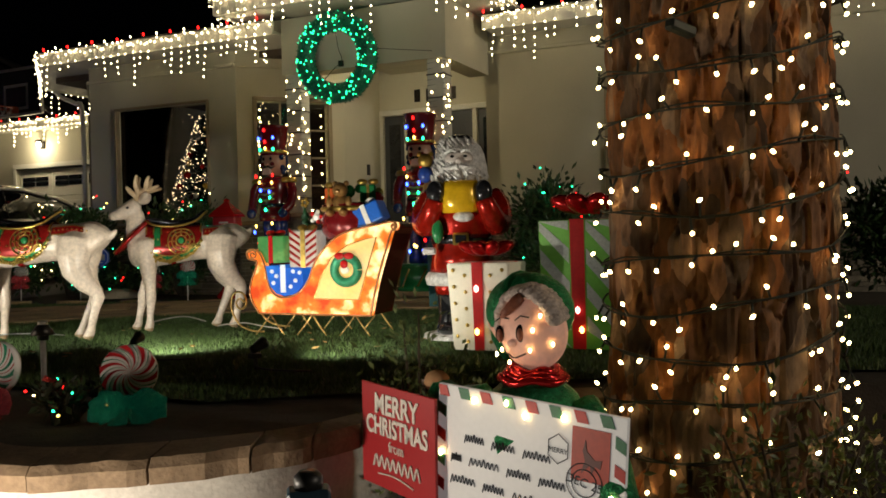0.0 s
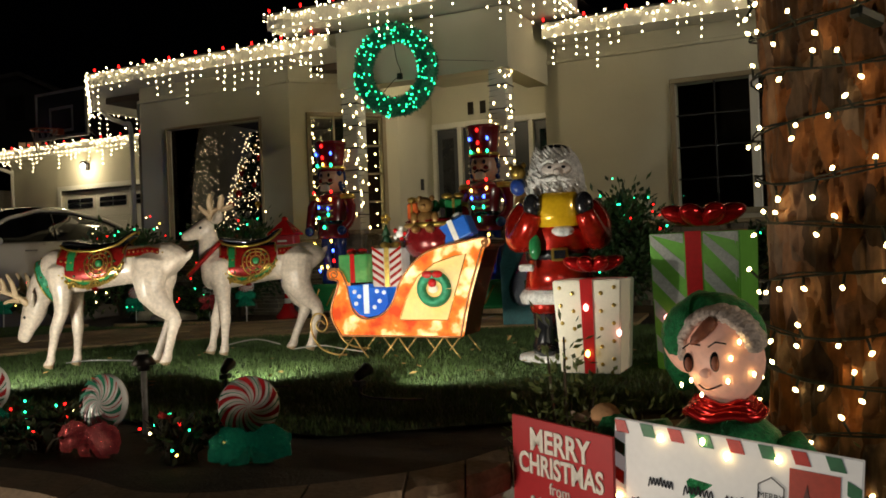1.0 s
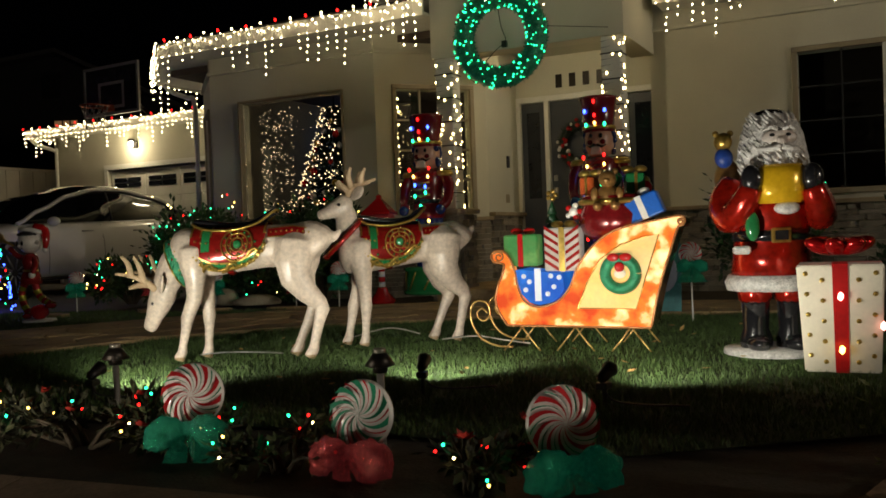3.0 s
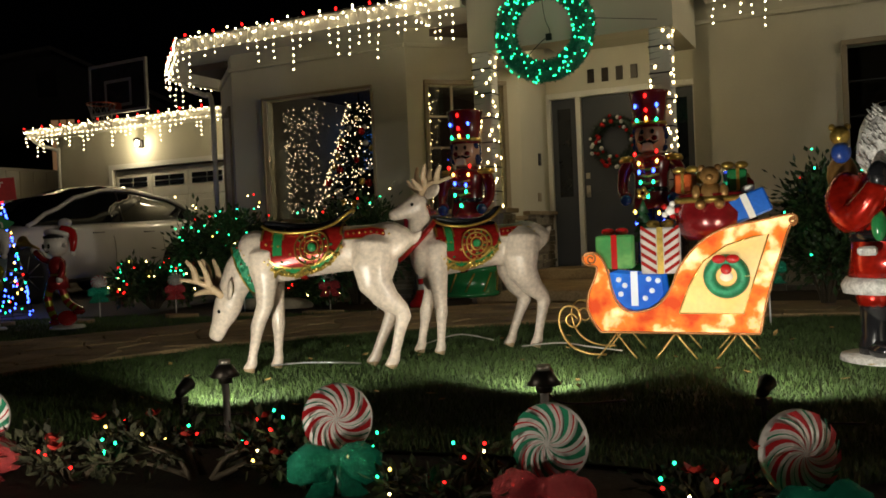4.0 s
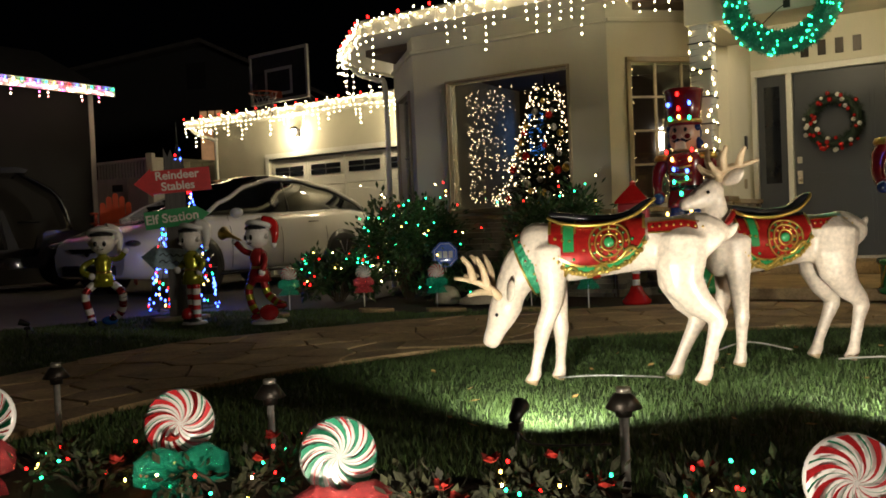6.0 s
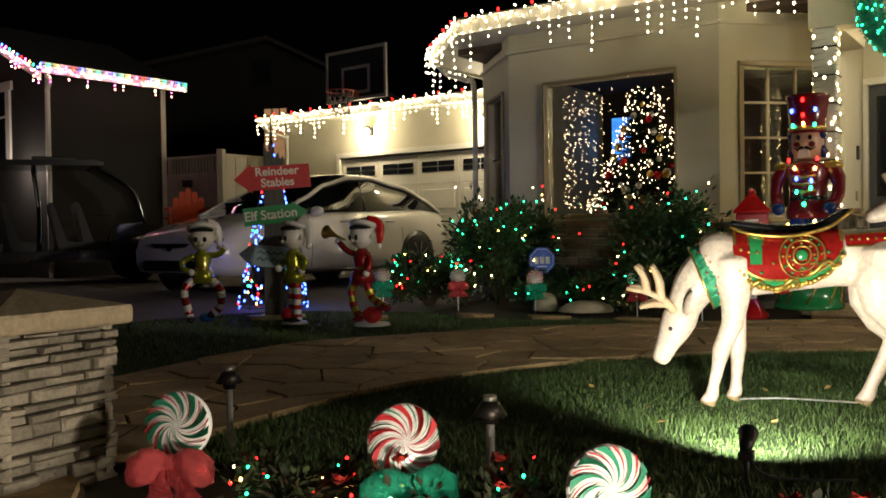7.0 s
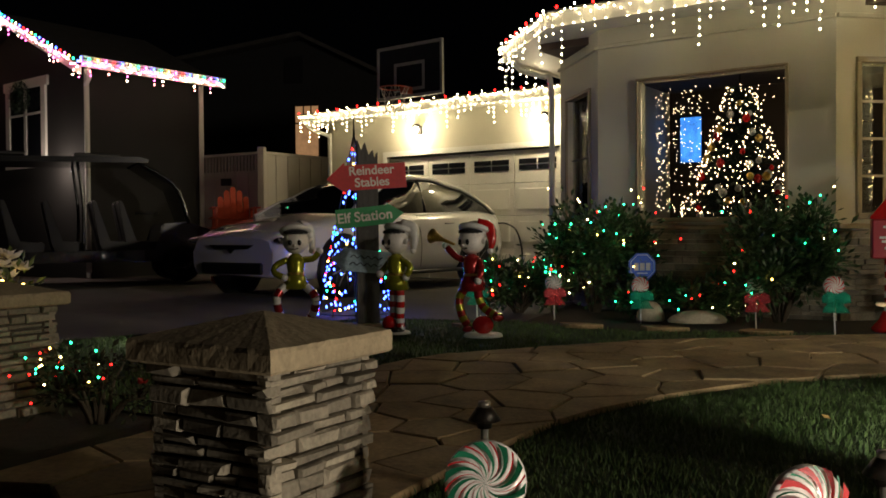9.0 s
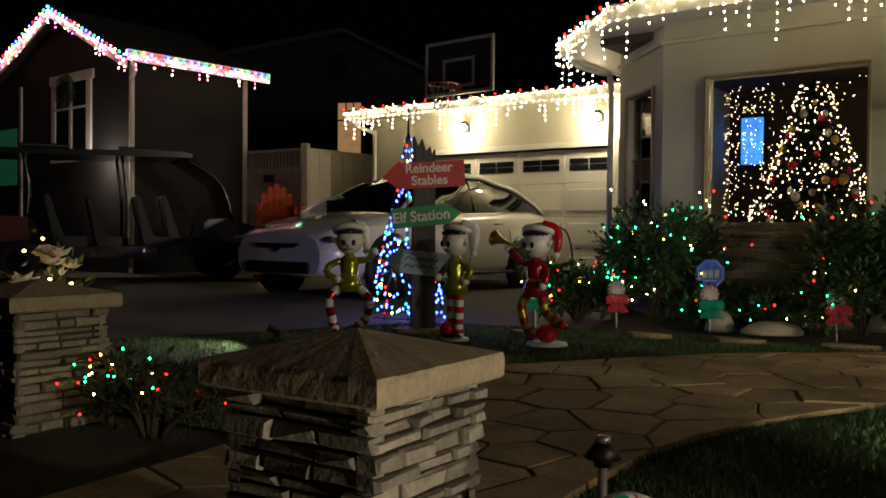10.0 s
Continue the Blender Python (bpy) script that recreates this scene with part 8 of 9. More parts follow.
for k in range(8):
    bm = bmesh.new()
    lathe(bm, [(0.0, 0.16 + k * 0.05), (0.032, 0.16 + k * 0.05), (0.032, 0.21 + k * 0.05), (0.0, 0.21 + k * 0.05)], 12, m=Matrix.Identity(4))
    part("pole_band", bm, RED_GLOSS if k % 2 else WHITE_GLOSS, mail)
bm = bmesh.new()
box(bm, -0.125, 0.125, -0.09, 0.09, 0.56, 0.86, 0.01)
body = part("body", bm, material("letter box red", (0.40, 0.02, 0.03), 0.4, dark=0.85), mail)
bm = bmesh.new()
lathe(bm, [(0.20, 0.86), (0.20, 0.88), (0.05, 1.0), (0.03, 1.02), (0.035, 1.04), (0.0, 1.06)], 4, m=Matrix.Rotation(radians(45), 4, "Z"), smooth=False)
part("roof", bm, RED_GLOSS, mail)
for z, w in ((0.80, 0.05), (0.72, 0.075), (0.69, 0.06), (0.64, 0.04)):
    bm = bmesh.new()
    box(bm, -w, w, -0.096, -0.091, z - 0.009, z + 0.009)
    part("writing_bar", bm, WHITE_GLOSS, body, "small white writing bar")
gn = thing("gnome_sign", pose(0.02, 7.35, 0.0, 0, 0, -15), "painted teal welcome board with a gnome shape by the porch", "sign")
bm = bmesh.new()
prism(bm, [(-0.15, 0.0), (0.15, 0.0), (0.16, 0.5), (0.08, 0.68), (-0.1, 0.70), (-0.16, 0.5)], 0, 0.02)
part("board", bm, material("teal board", (0.03, 0.16, 0.17), 0.6, dark=0.6, scale=12), gn)
bm = bmesh.new()
ball(bm, (0.03, -0.01, 0.30), (0.10, 0.015, 0.15))
part("beard_shape", bm, material("grey-blue paint", (0.25, 0.28, 0.36), 0.6), gn)
bm = bmesh.new()
prism(bm, [(-0.03, 0.42), (0.12, 0.42), (0.05, 0.60)], -0.012, -0.001)
part("hat_shape", bm, SADDLE_RED, gn)

# ------------------------------------------------------------ elf statues, signpost, light cone
def elf_statue(m, label, coat, legs, stripe, pose_kind):
    bm = bmesh.new()
    SK, HR, CO, LG, ST, WH, BK, GD, HAT = range(9)
    if pose_kind == "sit":
        feet = [((-0.05, 0, 0.38), (-0.15, -0.05, 0.28), (-0.12, -0.03, 0.10), (-0.10, -0.05, 0.03)), ((0.05, 0, 0.38), (0.15, -0.05, 0.27), (0.13, 0.02, 0.12), (0.06, 0.02, 0.06))]
    elif pose_kind == "horn":
        feet = [((-0.04, 0, 0.38), (-0.10, -0.03, 0.28), (-0.08, -0.02, 0.14), (-0.02, 0, 0.05)), ((0.04, 0, 0.38), (0.06, 0.03, 0.24), (0.14, 0.05, 0.17), (0.22, 0.06, 0.14))]
    else:
        feet = [((-0.035, 0, 0.38), (-0.04, 0, 0.25), (-0.03, 0, 0.12), (-0.03, 0, 0.03)), ((0.04, 0, 0.38), (0.045, 0, 0.25), (0.04, 0, 0.12), (0.05, 0, 0.03))]
    for f in feet:
        p = spline(f, 19)
        for i in range(18):
            tube(bm, [p[i], p[i + 1]], 0.034, 10, LG if (i // 2) % 2 else ST, cap=False)
        ball(bm, p[-1] + Vector((0, -0.03, 0)), (0.035, 0.06, 0.028), BK if pose_kind != "horn" else CO, 10, 7)
    lathe(bm, [(0.0, 0.33), (0.10, 0.34), (0.085, 0.42), (0.06, 0.46), (0.075, 0.54), (0.07, 0.58), (0.03, 0.62), (0.0, 0.62)], 16, CO)
    lathe(bm, [(0.0, 0.445), (0.066, 0.445), (0.066, 0.47), (0.0, 0.47)], 16, GD)
    if pose_kind == "horn":
        arms = [((-0.06, 0, 0.57), (-0.12, -0.05, 0.60), (-0.19, -0.08, 0.68)), ((0.06, 0, 0.57), (0.11, -0.03, 0.50), (0.10, -0.06, 0.42))]
        tube(bm, [(-0.09, -0.10, 0.69), (-0.20, -0.10, 0.725), (-0.27, -0.10, 0.745), (-0.31, -0.10, 0.755)], [0.008, 0.014, 0.035, 0.06], 12, GD)
    elif pose_kind == "sit":
        arms = [((-0.06, 0, 0.57), (-0.15, 0, 0.53), (-0.17, -0.03, 0.47), (-0.09, -0.06, 0.43)), ((0.06, 0, 0.57), (0.14, -0.02, 0.58), (0.19, -0.03, 0.64))]
    else:
        arms = [((-0.06, 0, 0.57), (-0.11, -0.03, 0.50), (-0.09, -0.09, 0.46)), ((0.06, 0, 0.57), (0.14, 0.02, 0.52), (0.11, 0.0, 0.44))]
    for a in arms:
        p = spline(a, 8)
        tube(bm, p, 0.026, 8, CO)
        ball(bm, p[-1], 0.03, WH, 9, 7)
    h = Vector((0, 0, 0.72)) if pose_kind != "horn" else Vector((0.0, 0.0, 0.72))
    ball(bm, h, (0.105, 0.10, 0.105), SK, 18, 14)
    ball(bm, h + Vector((0, 0.004, 0.070)), (0.096, 0.098, 0.034), HR, 16, 12)
    ball(bm, h + Vector((0, 0.055, 0.078)), (0.110, 0.098, 0.075), WH, 16, 12)
    tube(bm, [h + Vector((0.108 * math.cos(t), 0.098 * math.sin(t) + 0.035, 0.080 - 0.036 * math.sin(t))) for t in (2 * math.pi * i / 22 for i in range(23))], 0.022, 7, WH, cap=False)
    tube(bm, spline([h + Vector((0.03, 0.05, 0.10)), h + Vector((0.10, 0.08, 0.09)), h + Vector((0.135, 0.07, 0.0)), h + Vector((0.13, 0.06, -0.07))], 10), [0.07, 0.065, 0.058, 0.05, 0.043, 0.038, 0.032, 0.028, 0.022, 0.016], 10, HAT if pose_kind == "horn" else WH)
    ball(bm, h + Vector((0.13, 0.06, -0.08)), 0.025, WH, 9, 7)
    for k in range(7):
        t = -2.6 + k * 0.35
        ball(bm, h + Vector((0.092 * math.cos(t), 0.090 * math.sin(t), 0.066)), (0.018, 0.012, 0.015), HR, 7, 5)
    for s in (-1, 1):
        ball(bm, h + Vector((0.036 * s - 0.008, -0.096, -0.012)), (0.017, 0.008, 0.024), BK, 8, 6)
        tube(bm, [h + Vector((0.095 * s, 0, -0.01)), h + Vector((0.135 * s, 0.0, 0.02))], [0.024, 0.004], 8, SK)
    ball(bm, h + Vector((-0.008, -0.102, -0.036)), 0.012, SK, 7, 5)
    tube(bm, [h + Vector((-0.035, -0.086, -0.056)), h + Vector((-0.008, -0.088, -0.066)), h + Vector((0.02, -0.086, -0.056))], 0.004, 5, BK)
    if pose_kind == "horn":
        lathe(bm, [(0.0, 0.0), (0.15, 0.0), (0.14, 0.02), (0.0, 0.022)], 16, WH, Matrix.Translation((0.10, 0, 0)))
        ball(bm, (0.10, 0, 0.085), (0.085, 0.08, 0.07), HAT, 14, 10)
    elif pose_kind == "sit":
        ball(bm, (0.03, 0.02, 0.04), (0.07, 0.06, 0.04), 9, 12, 8)
    else:
        lathe(bm, [(0.0, 0.0), (0.11, 0.0), (0.10, 0.02), (0.0, 0.022)], 16, WH)
        ball(bm, (-0.05, -0.03, 0.08), 0.06, HAT, 12, 8)
    return solid("elf_statue", bm, [material("pale doll enamel", (0.80, 0.74, 0.67), 0.3, coat=0.4), BLACK_GLOSS, coat, legs, stripe, WHITE_GLOSS, BLACK_GLOSS, GOLD, RED_GLOSS, material("blue enamel", (0.02, 0.12, 0.4), 0.2, coat=0.5)], label, "statue", "elf statues", m=m)


YGREEN = material("metallic lime paint", (0.36, 0.36, 0.03), 0.22, metal=0.6, coat=0.4)
CRIMSON = material("metallic red paint", (0.34, 0.02, 0.02), 0.2, metal=0.5, coat=0.4)
elf_statue(pose(-6.83, 8.62, 0.0, 0, 0, 22), "elf statue in a lime coat with striped stockings on the lawn", YGREEN, WHITE_GLOSS, CRIMSON, "sit")
elf_statue(pose(-5.98, 8.55, 0.0, 0, 0, -35), "elf statue in a lime coat and striped stockings beside the signpost", YGREEN, RED_GLOSS, WHITE_GLOSS, "stand")
elf_statue(pose(-5.38, 8.52, 0.0, 0, 0, -28), "red elf statue blowing a horn and resting on a red ball", CRIMSON, CRIMSON, YGREEN, "horn")

post = thing("signpost", pose(-6.36, 9.08, 0.0, 0, 0, 24), "grey wooden signpost with three painted arrow boards", "signpost")
bm = bmesh.new()
prism(bm, [(-0.095, 0.0), (0.095, 0.0), (0.085, 1.46), (0.06, 1.40), (0.045, 1.48), (0.01, 1.43), (-0.02, 1.54), (-0.05, 1.47), (-0.085, 1.56)], 0.0, 0.10)
part("post", bm, material("weathered grey wood", (0.10, 0.095, 0.09), 0.85, dark=0.5, scale=10, stretch=(6, 6, 0.6), bump=0.7), post)
bm = bmesh.new()
slab(bm, [(0.26 * math.cos(t), 0.13 * math.sin(t)) for t in (2 * math.pi * i / 12 for i in range(12))], -0.015, 0.02)
part("base", bm, CAPSTONE, post)


def arrow(z, w, h, mat, texts, tip, tilt, dx):
    b = new("arrow_board")
    b.parent = post
    b.matrix_basis = pose(dx, -0.012, z, 0, tilt, 0)
    me = bmesh.new()
    s = -1 if tip == "left" else 1
    prism(me, [(-s * w / 2, -h / 2), (s * w * 0.30, -h / 2), (s * w * 0.30, -h * 0.62), (s * w / 2 + s * 0.03, 0), (s * w * 0.30, h * 0.62), (s * w * 0.30, h / 2), (-s * w / 2, h / 2)], -0.02, 0.005)
    part("board", me, mat, b)
    for i, t in enumerate(texts):
        zz = (0.25 - 0.47 * i) * h if len(texts) > 1 else 0
        words(t, h * (0.50 if len(texts) > 1 else 0.72), LETTERS, b, Matrix.Translation((-s * 0.03, -0.021, zz)) @ STRAIGHT, thick=0.001, bold=0.02)
    return b


LETTERS = material("pale sign letters", (0.72, 0.68, 0.60), 0.5)
arrow(1.25, 0.64, 0.21, material("red arrow board", (0.52, 0.025, 0.025), 0.5, dark=0.75, scale=9), ["Reindeer", "Stables"], "left", -4, 0.0)
arrow(0.92, 0.54, 0.16, material("green arrow board", (0.02, 0.26, 0.08), 0.5, dark=0.75, scale=9), ["Elf Station"], "right", -6, 0.0)
b = arrow(0.545, 0.50, 0.19, material("pale blue arrow board", (0.30, 0.42, 0.50), 0.4, dark=0.6, scale=20), [], "left", 6, -0.04)
for i in range(2):
    bm = bmesh.new()
    tube(bm, spline([(-0.12 + 0.03 * k, -0.023, 0.03 - 0.06 * i + (0.014 if k % 2 else -0.01)) for k in range(10)], 30), 0.004, 4)
    part("writing_bar", bm, INK, b, "dark unreadable writing bar")

cone = thing("light_cone_tree", pose(-6.78, 10.05, 0.0), "wire cone tree of blue and coloured lights with a pointed top", "light tree")
bm = bmesh.new()
for k in range(10):
    a = 2 * math.pi * k / 10
    tube(bm, [(0.36 * math.cos(a), 0.36 * math.sin(a), 0.0), (0.0, 0.0, 1.74)], 0.004, 4)
for z in (0.02, 0.5, 1.0):
    r = 0.36 * (1 - z / 1.74)
    tube(bm, [(r * math.cos(t), r * math.sin(t), z) for t in (2 * math.pi * i / 20 for i in range(21))], 0.004, 4, cap=False)
tube(bm, [(0, 0, 1.70), (0, 0, 1.92)], [0.012, 0.004], 6)
part("frame", bm, WIRE, cone)
rng = random.Random(19)
for k in range(235):
    f = (k + 0.5) / 235
    z = 1.72 * (1 - math.sqrt(1 - f)) if k % 7 else rng.uniform(0.6, 1.72)
    r, a = 0.365 * (1 - z / 1.74), rng.uniform(0, 6.283)
    c = ("blue", "blue", "blue", "red", "blue", "green", "blue", "blue", "yellow", "blue")[k % 10]
    part("bulb", BULBS[c], None, cone, m=Matrix.Translation((r * math.cos(a), r * math.sin(a), z)) @ Matrix.Scale(0.72, 4))

# ------------------------------------------------------------ car on the drive
PAINT = material("pearl white car paint", (0.72, 0.71, 0.69), 0.22, dark=0.97, coat=0.9)
CAR_GLASS = material("tinted car glass", (0.006, 0.007, 0.008), 0.05, dark=0.95, coat=0.2)
CAR_GLASS.node_tree.nodes["Principled BSDF"].inputs["Specular IOR Level"].default_value = 0.25
RUBBER = material("tyre rubber", (0.012, 0.012, 0.012), 0.8)
ALLOY = material("grey alloy", (0.30, 0.30, 0.31), 0.3, metal=0.9)


def lerp_list(table, y):
    for (a, p), (b, q) in zip(table, table[1:]):
        if y <= b:
            f = max(0.0, (y - a) / (b - a))
            f = f * f * (3 - 2 * f) * 0.5 + f * 0.5
            return p + (q - p) * f
    return table[-1][1]


def loft(bm, rings, mat=0, closed=True):
    vs = [[bm.verts.new(p) for p in r] for r in rings]
    for a, b in zip(vs, vs[1:]):
        m = len(a)
        for k in range(m if closed else m - 1):
            f = bm.faces.new((a[k], a[(k + 1) % m], b[(k + 1) % m], b[k]))
            f.material_index, f.smooth = mat, True
    if closed:
        bm.faces.new(vs[0])
        bm.faces.new(vs[-1])


car = thing("parked_car", HOUSE @ Matrix.Translation((-6.50, -1.28, 0.0)) @ Matrix.Scale(0.985, 4), "white electric crossover car parked on the drive and charging", "car")
WID = [(0, 0.72), (0.12, 0.85), (0.4, 0.94), (1.0, 0.99), (4.2, 0.99), (4.75, 0.92), (5.0, 0.80)]
BELT = [(0, 0.70), (0.15, 0.78), (0.6, 0.90), (1.25, 1.02), (2.6, 1.05), (4.2, 1.10), (4.75, 1.06), (5.0, 0.96)]
SILL = [(0, 0.30), (0.3, 0.24), (4.6, 0.24), (5.0, 0.36)]
rings = []
for i in range(41):
    y = 5.0 * i / 40
    w, b, s = lerp_list(WID, y), lerp_list(BELT, y), lerp_list(SILL, y)
    half = [(0.0, s), (w * 0.90, s), (w * 0.98, s + 0.10), (w, s + 0.28), (w * 0.985, (s + b) / 2 + 0.08), (w * 0.955, b - 0.09), (w * 0.90, b - 0.01), (w * 0.72, b + 0.03), (0.0, b + 0.055)]
    rings.append([(x, y, z) for x, z in half] + [(-x, y, z) for x, z in reversed(half[1:-1])])
bm = bmesh.new()
loft(bm, rings)
part("body", bm, PAINT, car)
ROOF = [(1.15, 1.03), (1.6, 1.26), (2.2, 1.52), (2.7, 1.645), (3.2, 1.65), (3.9, 1.52), (4.5, 1.27), (4.78, 1.09)]
rings = []
for i in range(31):
    y = 1.15 + 3.63 * i / 30
    b, r, w = lerp_list(BELT, y), lerp_list(ROOF, y), lerp_list(WID, y)
    f = min(1.0, (r - b) / 0.5)
    half = [(w * 0.86, b - 0.03), (w * (0.86 - 0.10 * f), b + (r - b) * 0.5), (w * (0.86 - 0.22 * f), b + (r - b) * 0.88), (w * (0.86 - 0.32 * f), r - 0.01 * f), (0.0, r + 0.02 * f)]
    rings.append([(x, y, z) for x, z in half] + [(-x, y, z) for x, z in reversed(half[:-1])])
bm = bmesh.new()
loft(bm, rings, closed=False)
part("glasshouse", bm, CAR_GLASS, car, "dark tinted windows and glass roof")
for s in (-1, 1):
    for k, (name, pts) in enumerate((("roof_rail", [rings[i][2] for i in range(0, 31)]), ("window_line", [rings[i][0] for i in range(1, 31)]))):
        bm = bmesh.new()
        tube(bm, [(s * abs(p[0]) + s * 0.012, p[1], p[2] + (0.0 if k == 0 else 0.03)) for p in pts], 0.030 if k == 0 else 0.014, 7)
        part(name, bm, PAINT if k == 0 else ALLOY, car)
    bm = bmesh.new()
    p0, p1 = rings[14][0], rings[14][2]
    tube(bm, [(s * (p0[0] + 0.008), p0[1], p0[2]), (s * (p1[0] + 0.008), p1[1] + 0.05, p1[2])], 0.022, 6)
    part("door_pillar", bm, BLACK_GLOSS, car)
    bm = bmesh.new()
    ball(bm, (s * 1.02, 1.62, 1.06), (0.11, 0.075, 0.07), seg=12, rings=8)
    part("door_mirror", bm, PAINT, car)
    for y in (2.15, 3.15):
        bm = bmesh.new()
        tube(bm, [(s * 0.975, y, 0.92), (s * 0.985, y + 0.20, 0.925)], 0.012, 6)
        part("door_handle", bm, ALLOY, car)
    for y in (1.55, 2.55, 3.55):
        bm = bmesh.new()
        tube(bm, spline([(s * 0.905, y, 1.03), (s * 0.972, y + 0.005, 0.80), (s * 0.995, y, 0.55), (s * 0.97, y, 0.32)], 10), 0.004, 4)
        part("door_gap", bm, BLACK, car)
    bm = bmesh.new()
    ball(bm, (s * 0.72, 0.13, 0.70), (0.20, 0.10, 0.05), seg=12, rings=8, m=Matrix.Rotation(radians(-28 * s), 4, "Z"))
    part("headlight", bm, material("headlight glass", (0.08, 0.08, 0.09), 0.05, coat=1.0), car)
    bm = bmesh.new()
    tube(bm, [(s * 0.99, 0.95, 0.25), (s * 1.0, 3.85, 0.25)], 0.03, 6)
    part("sill_trim", bm, BLACK, car)
    for y in (0.95, 3.92):
        wm = Matrix.Translation((s * 0.90, y, 0.36)) @ Matrix.Rotation(radians(90 * s), 4, "Y")
        bm = bmesh.new()
        lathe(bm, [(0.0, 0.02), (0.43, 0.02), (0.43, 0.098), (0.0, 0.098)], 30, m=wm)
        wheel = part("wheel", bm, BLACK, car, "dark wheel arch")
        bm = bmesh.new()
        lathe(bm, [(0.26, 0.06), (0.36, 0.06), (0.37, 0.09), (0.36, 0.125), (0.27, 0.13)], 30, m=wm)
        part("tyre", bm, RUBBER, wheel)
        bm = bmesh.new()
        lathe(bm, [(0.0, 0.10), (0.06, 0.115), (0.06, 0.10), (0.0, 0.10)], 12, m=wm)
        for k in range(9):
            a = 2 * math.pi * k / 9
            tube(bm, [wm @ Vector((0.05 * math.cos(a), 0.05 * math.sin(a), 0.115)), wm @ Vector((0.265 * math.cos(a + 0.1), 0.265 * math.sin(a + 0.1), 0.118))], [0.022, 0.016], 5)
        part("rim", bm, ALLOY, wheel)
bm = bmesh.new()
box(bm, -0.55, 0.55, -0.025, 0.10, 0.30, 0.44, 0.02)
part("lower_grille", bm, BLACK, car)
bm = bmesh.new()
prism(bm, [(-0.40, 0.655), (0.40, 0.655), (0.30, 0.605), (0.06, 0.60), (0.0, 0.55), (-0.06, 0.60), (-0.30, 0.605)], -0.022, 0.05)
part("nose_plate", bm, BLACK_GLOSS, car, "dark nose trim shape")
bm = bmesh.new()
tube(bm, spline([(1.0, 4.55, 0.93), (1.12, 4.62, 0.92), (1.28, 4.66, 0.80), (1.34, 4.72, 0.45), (1.2, 4.9, 0.06), (1.1, 5.1, 0.03)], 24), 0.014, 6)
part("charging_cable", bm, BLACK, car)

# ------------------------------------------------------------ basketball hoop
hoop = thing("basketball_hoop", pose(-7.575, 15.625, 0, 0, 0, -27), "basketball hoop with a clear backboard fixed above the garage roof", "basketball hoop")
bm = bmesh.new()
box(bm, -0.66, 0.66, 0.0, 0.02, 2.95, 3.79)
part("backboard", bm, material("smoked backboard", (0.02, 0.021, 0.023), 0.25), hoop)
FRAMEW = material("backboard white", (0.26, 0.25, 0.24), 0.5)
for x0, x1, z0, z1 in ((-0.685, 0.685, 3.75, 3.80), (-0.685, 0.685, 2.94, 2.99), (-0.685, -0.64, 2.99, 3.75), (0.64, 0.685, 2.99, 3.75)):
    bm = bmesh.new()
    box(bm, x0, x1, -0.02, 0.03, z0, z1, 0.004)
    part("frame_bar", bm, FRAMEW, hoop)
for x0, x1, z0, z1 in ((-0.32, 0.32, 3.46, 3.51), (-0.32, 0.32, 3.05, 3.10), (-0.32, -0.27, 3.10, 3.46), (0.27, 0.32, 3.10, 3.46)):
    bm = bmesh.new()
    box(bm, x0, x1, -0.006, -0.001, z0, z1)
    part("target_line", bm, FRAMEW, hoop)
bm = bmesh.new()
tube(bm, [(0.225 * math.cos(t), -0.36 + 0.225 * math.sin(t), 3.05) for t in (2 * math.pi * i / 28 for i in range(29))], 0.012, 6, cap=False)
box(bm, -0.07, 0.07, -0.15, 0.0, 2.99, 3.10)
part("rim", bm, material("orange rim", (0.35, 0.05, 0.015), 0.5), hoop)
bm = bmesh.new()
for k in range(12):
    for s in (-1, 1):
        pts = [(r * math.cos(2 * math.pi * (k + s * i * 0.5) / 12), -0.36 + r * math.sin(2 * math.pi * (k + s * i * 0.5) / 12), 3.04 - 0.13 * i) for i, r in enumerate((0.22, 0.18, 0.15, 0.14))]
        tube(bm, pts, 0.004, 4)
part("net", bm, FRAMEW, hoop)
bm = bmesh.new()
tube(bm, [(0, 0.95, 2.98), (0, 0.55, 3.2), (0, 0.04, 3.3)], 0.04, 8)
part("roof_bracket", bm, BLACK, hoop)

# ------------------------------------------------------------ neighbours
NB = Matrix.Translation((-13.60, 16.10, 0)) @ Matrix.Rotation(math.atan2(0.45, -0.89) + math.pi, 4, "Z")
# In these axes x runs along the gable front (negative to its far end), y into the house.
nb = thing("neighbour_house", NB, "dark grey neighbouring house with white trim and strings of lights", "house", "neighbouring houses")
bm = bmesh.new()
prism(bm, [(0.0, -0.05), (0.0, 3.80), (-2.45, 4.92), (-5.6, 3.80), (-5.6, -0.05)], 0.0, 2.42)
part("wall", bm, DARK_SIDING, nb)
for s, (xa, za, xb, zb) in enumerate(((0.35, 3.72, -2.45, 5.0), (-2.45, 5.0, -5.95, 3.72))):
    bm = bmesh.new()
    prism(bm, [(xa, za), (xb, zb), (xb, zb - 0.16), (xa, za - 0.16)], -0.36, -0.32)
    part("rake_board", bm, TRIM, nb)
    bm = bmesh.new()
    prism(bm, [(xa, za + 0.004), (xb, zb + 0.004), (xb, zb + 0.06), (xa, za + 0.06)], -0.38, 2.75)
    part("roof", bm, SHINGLE, nb)
bm = bmesh.new()
box(bm, 0.32, 0.36, -0.32, 2.75, 3.70, 3.90, 0.004)
part("fascia", bm, TRIM, nb)
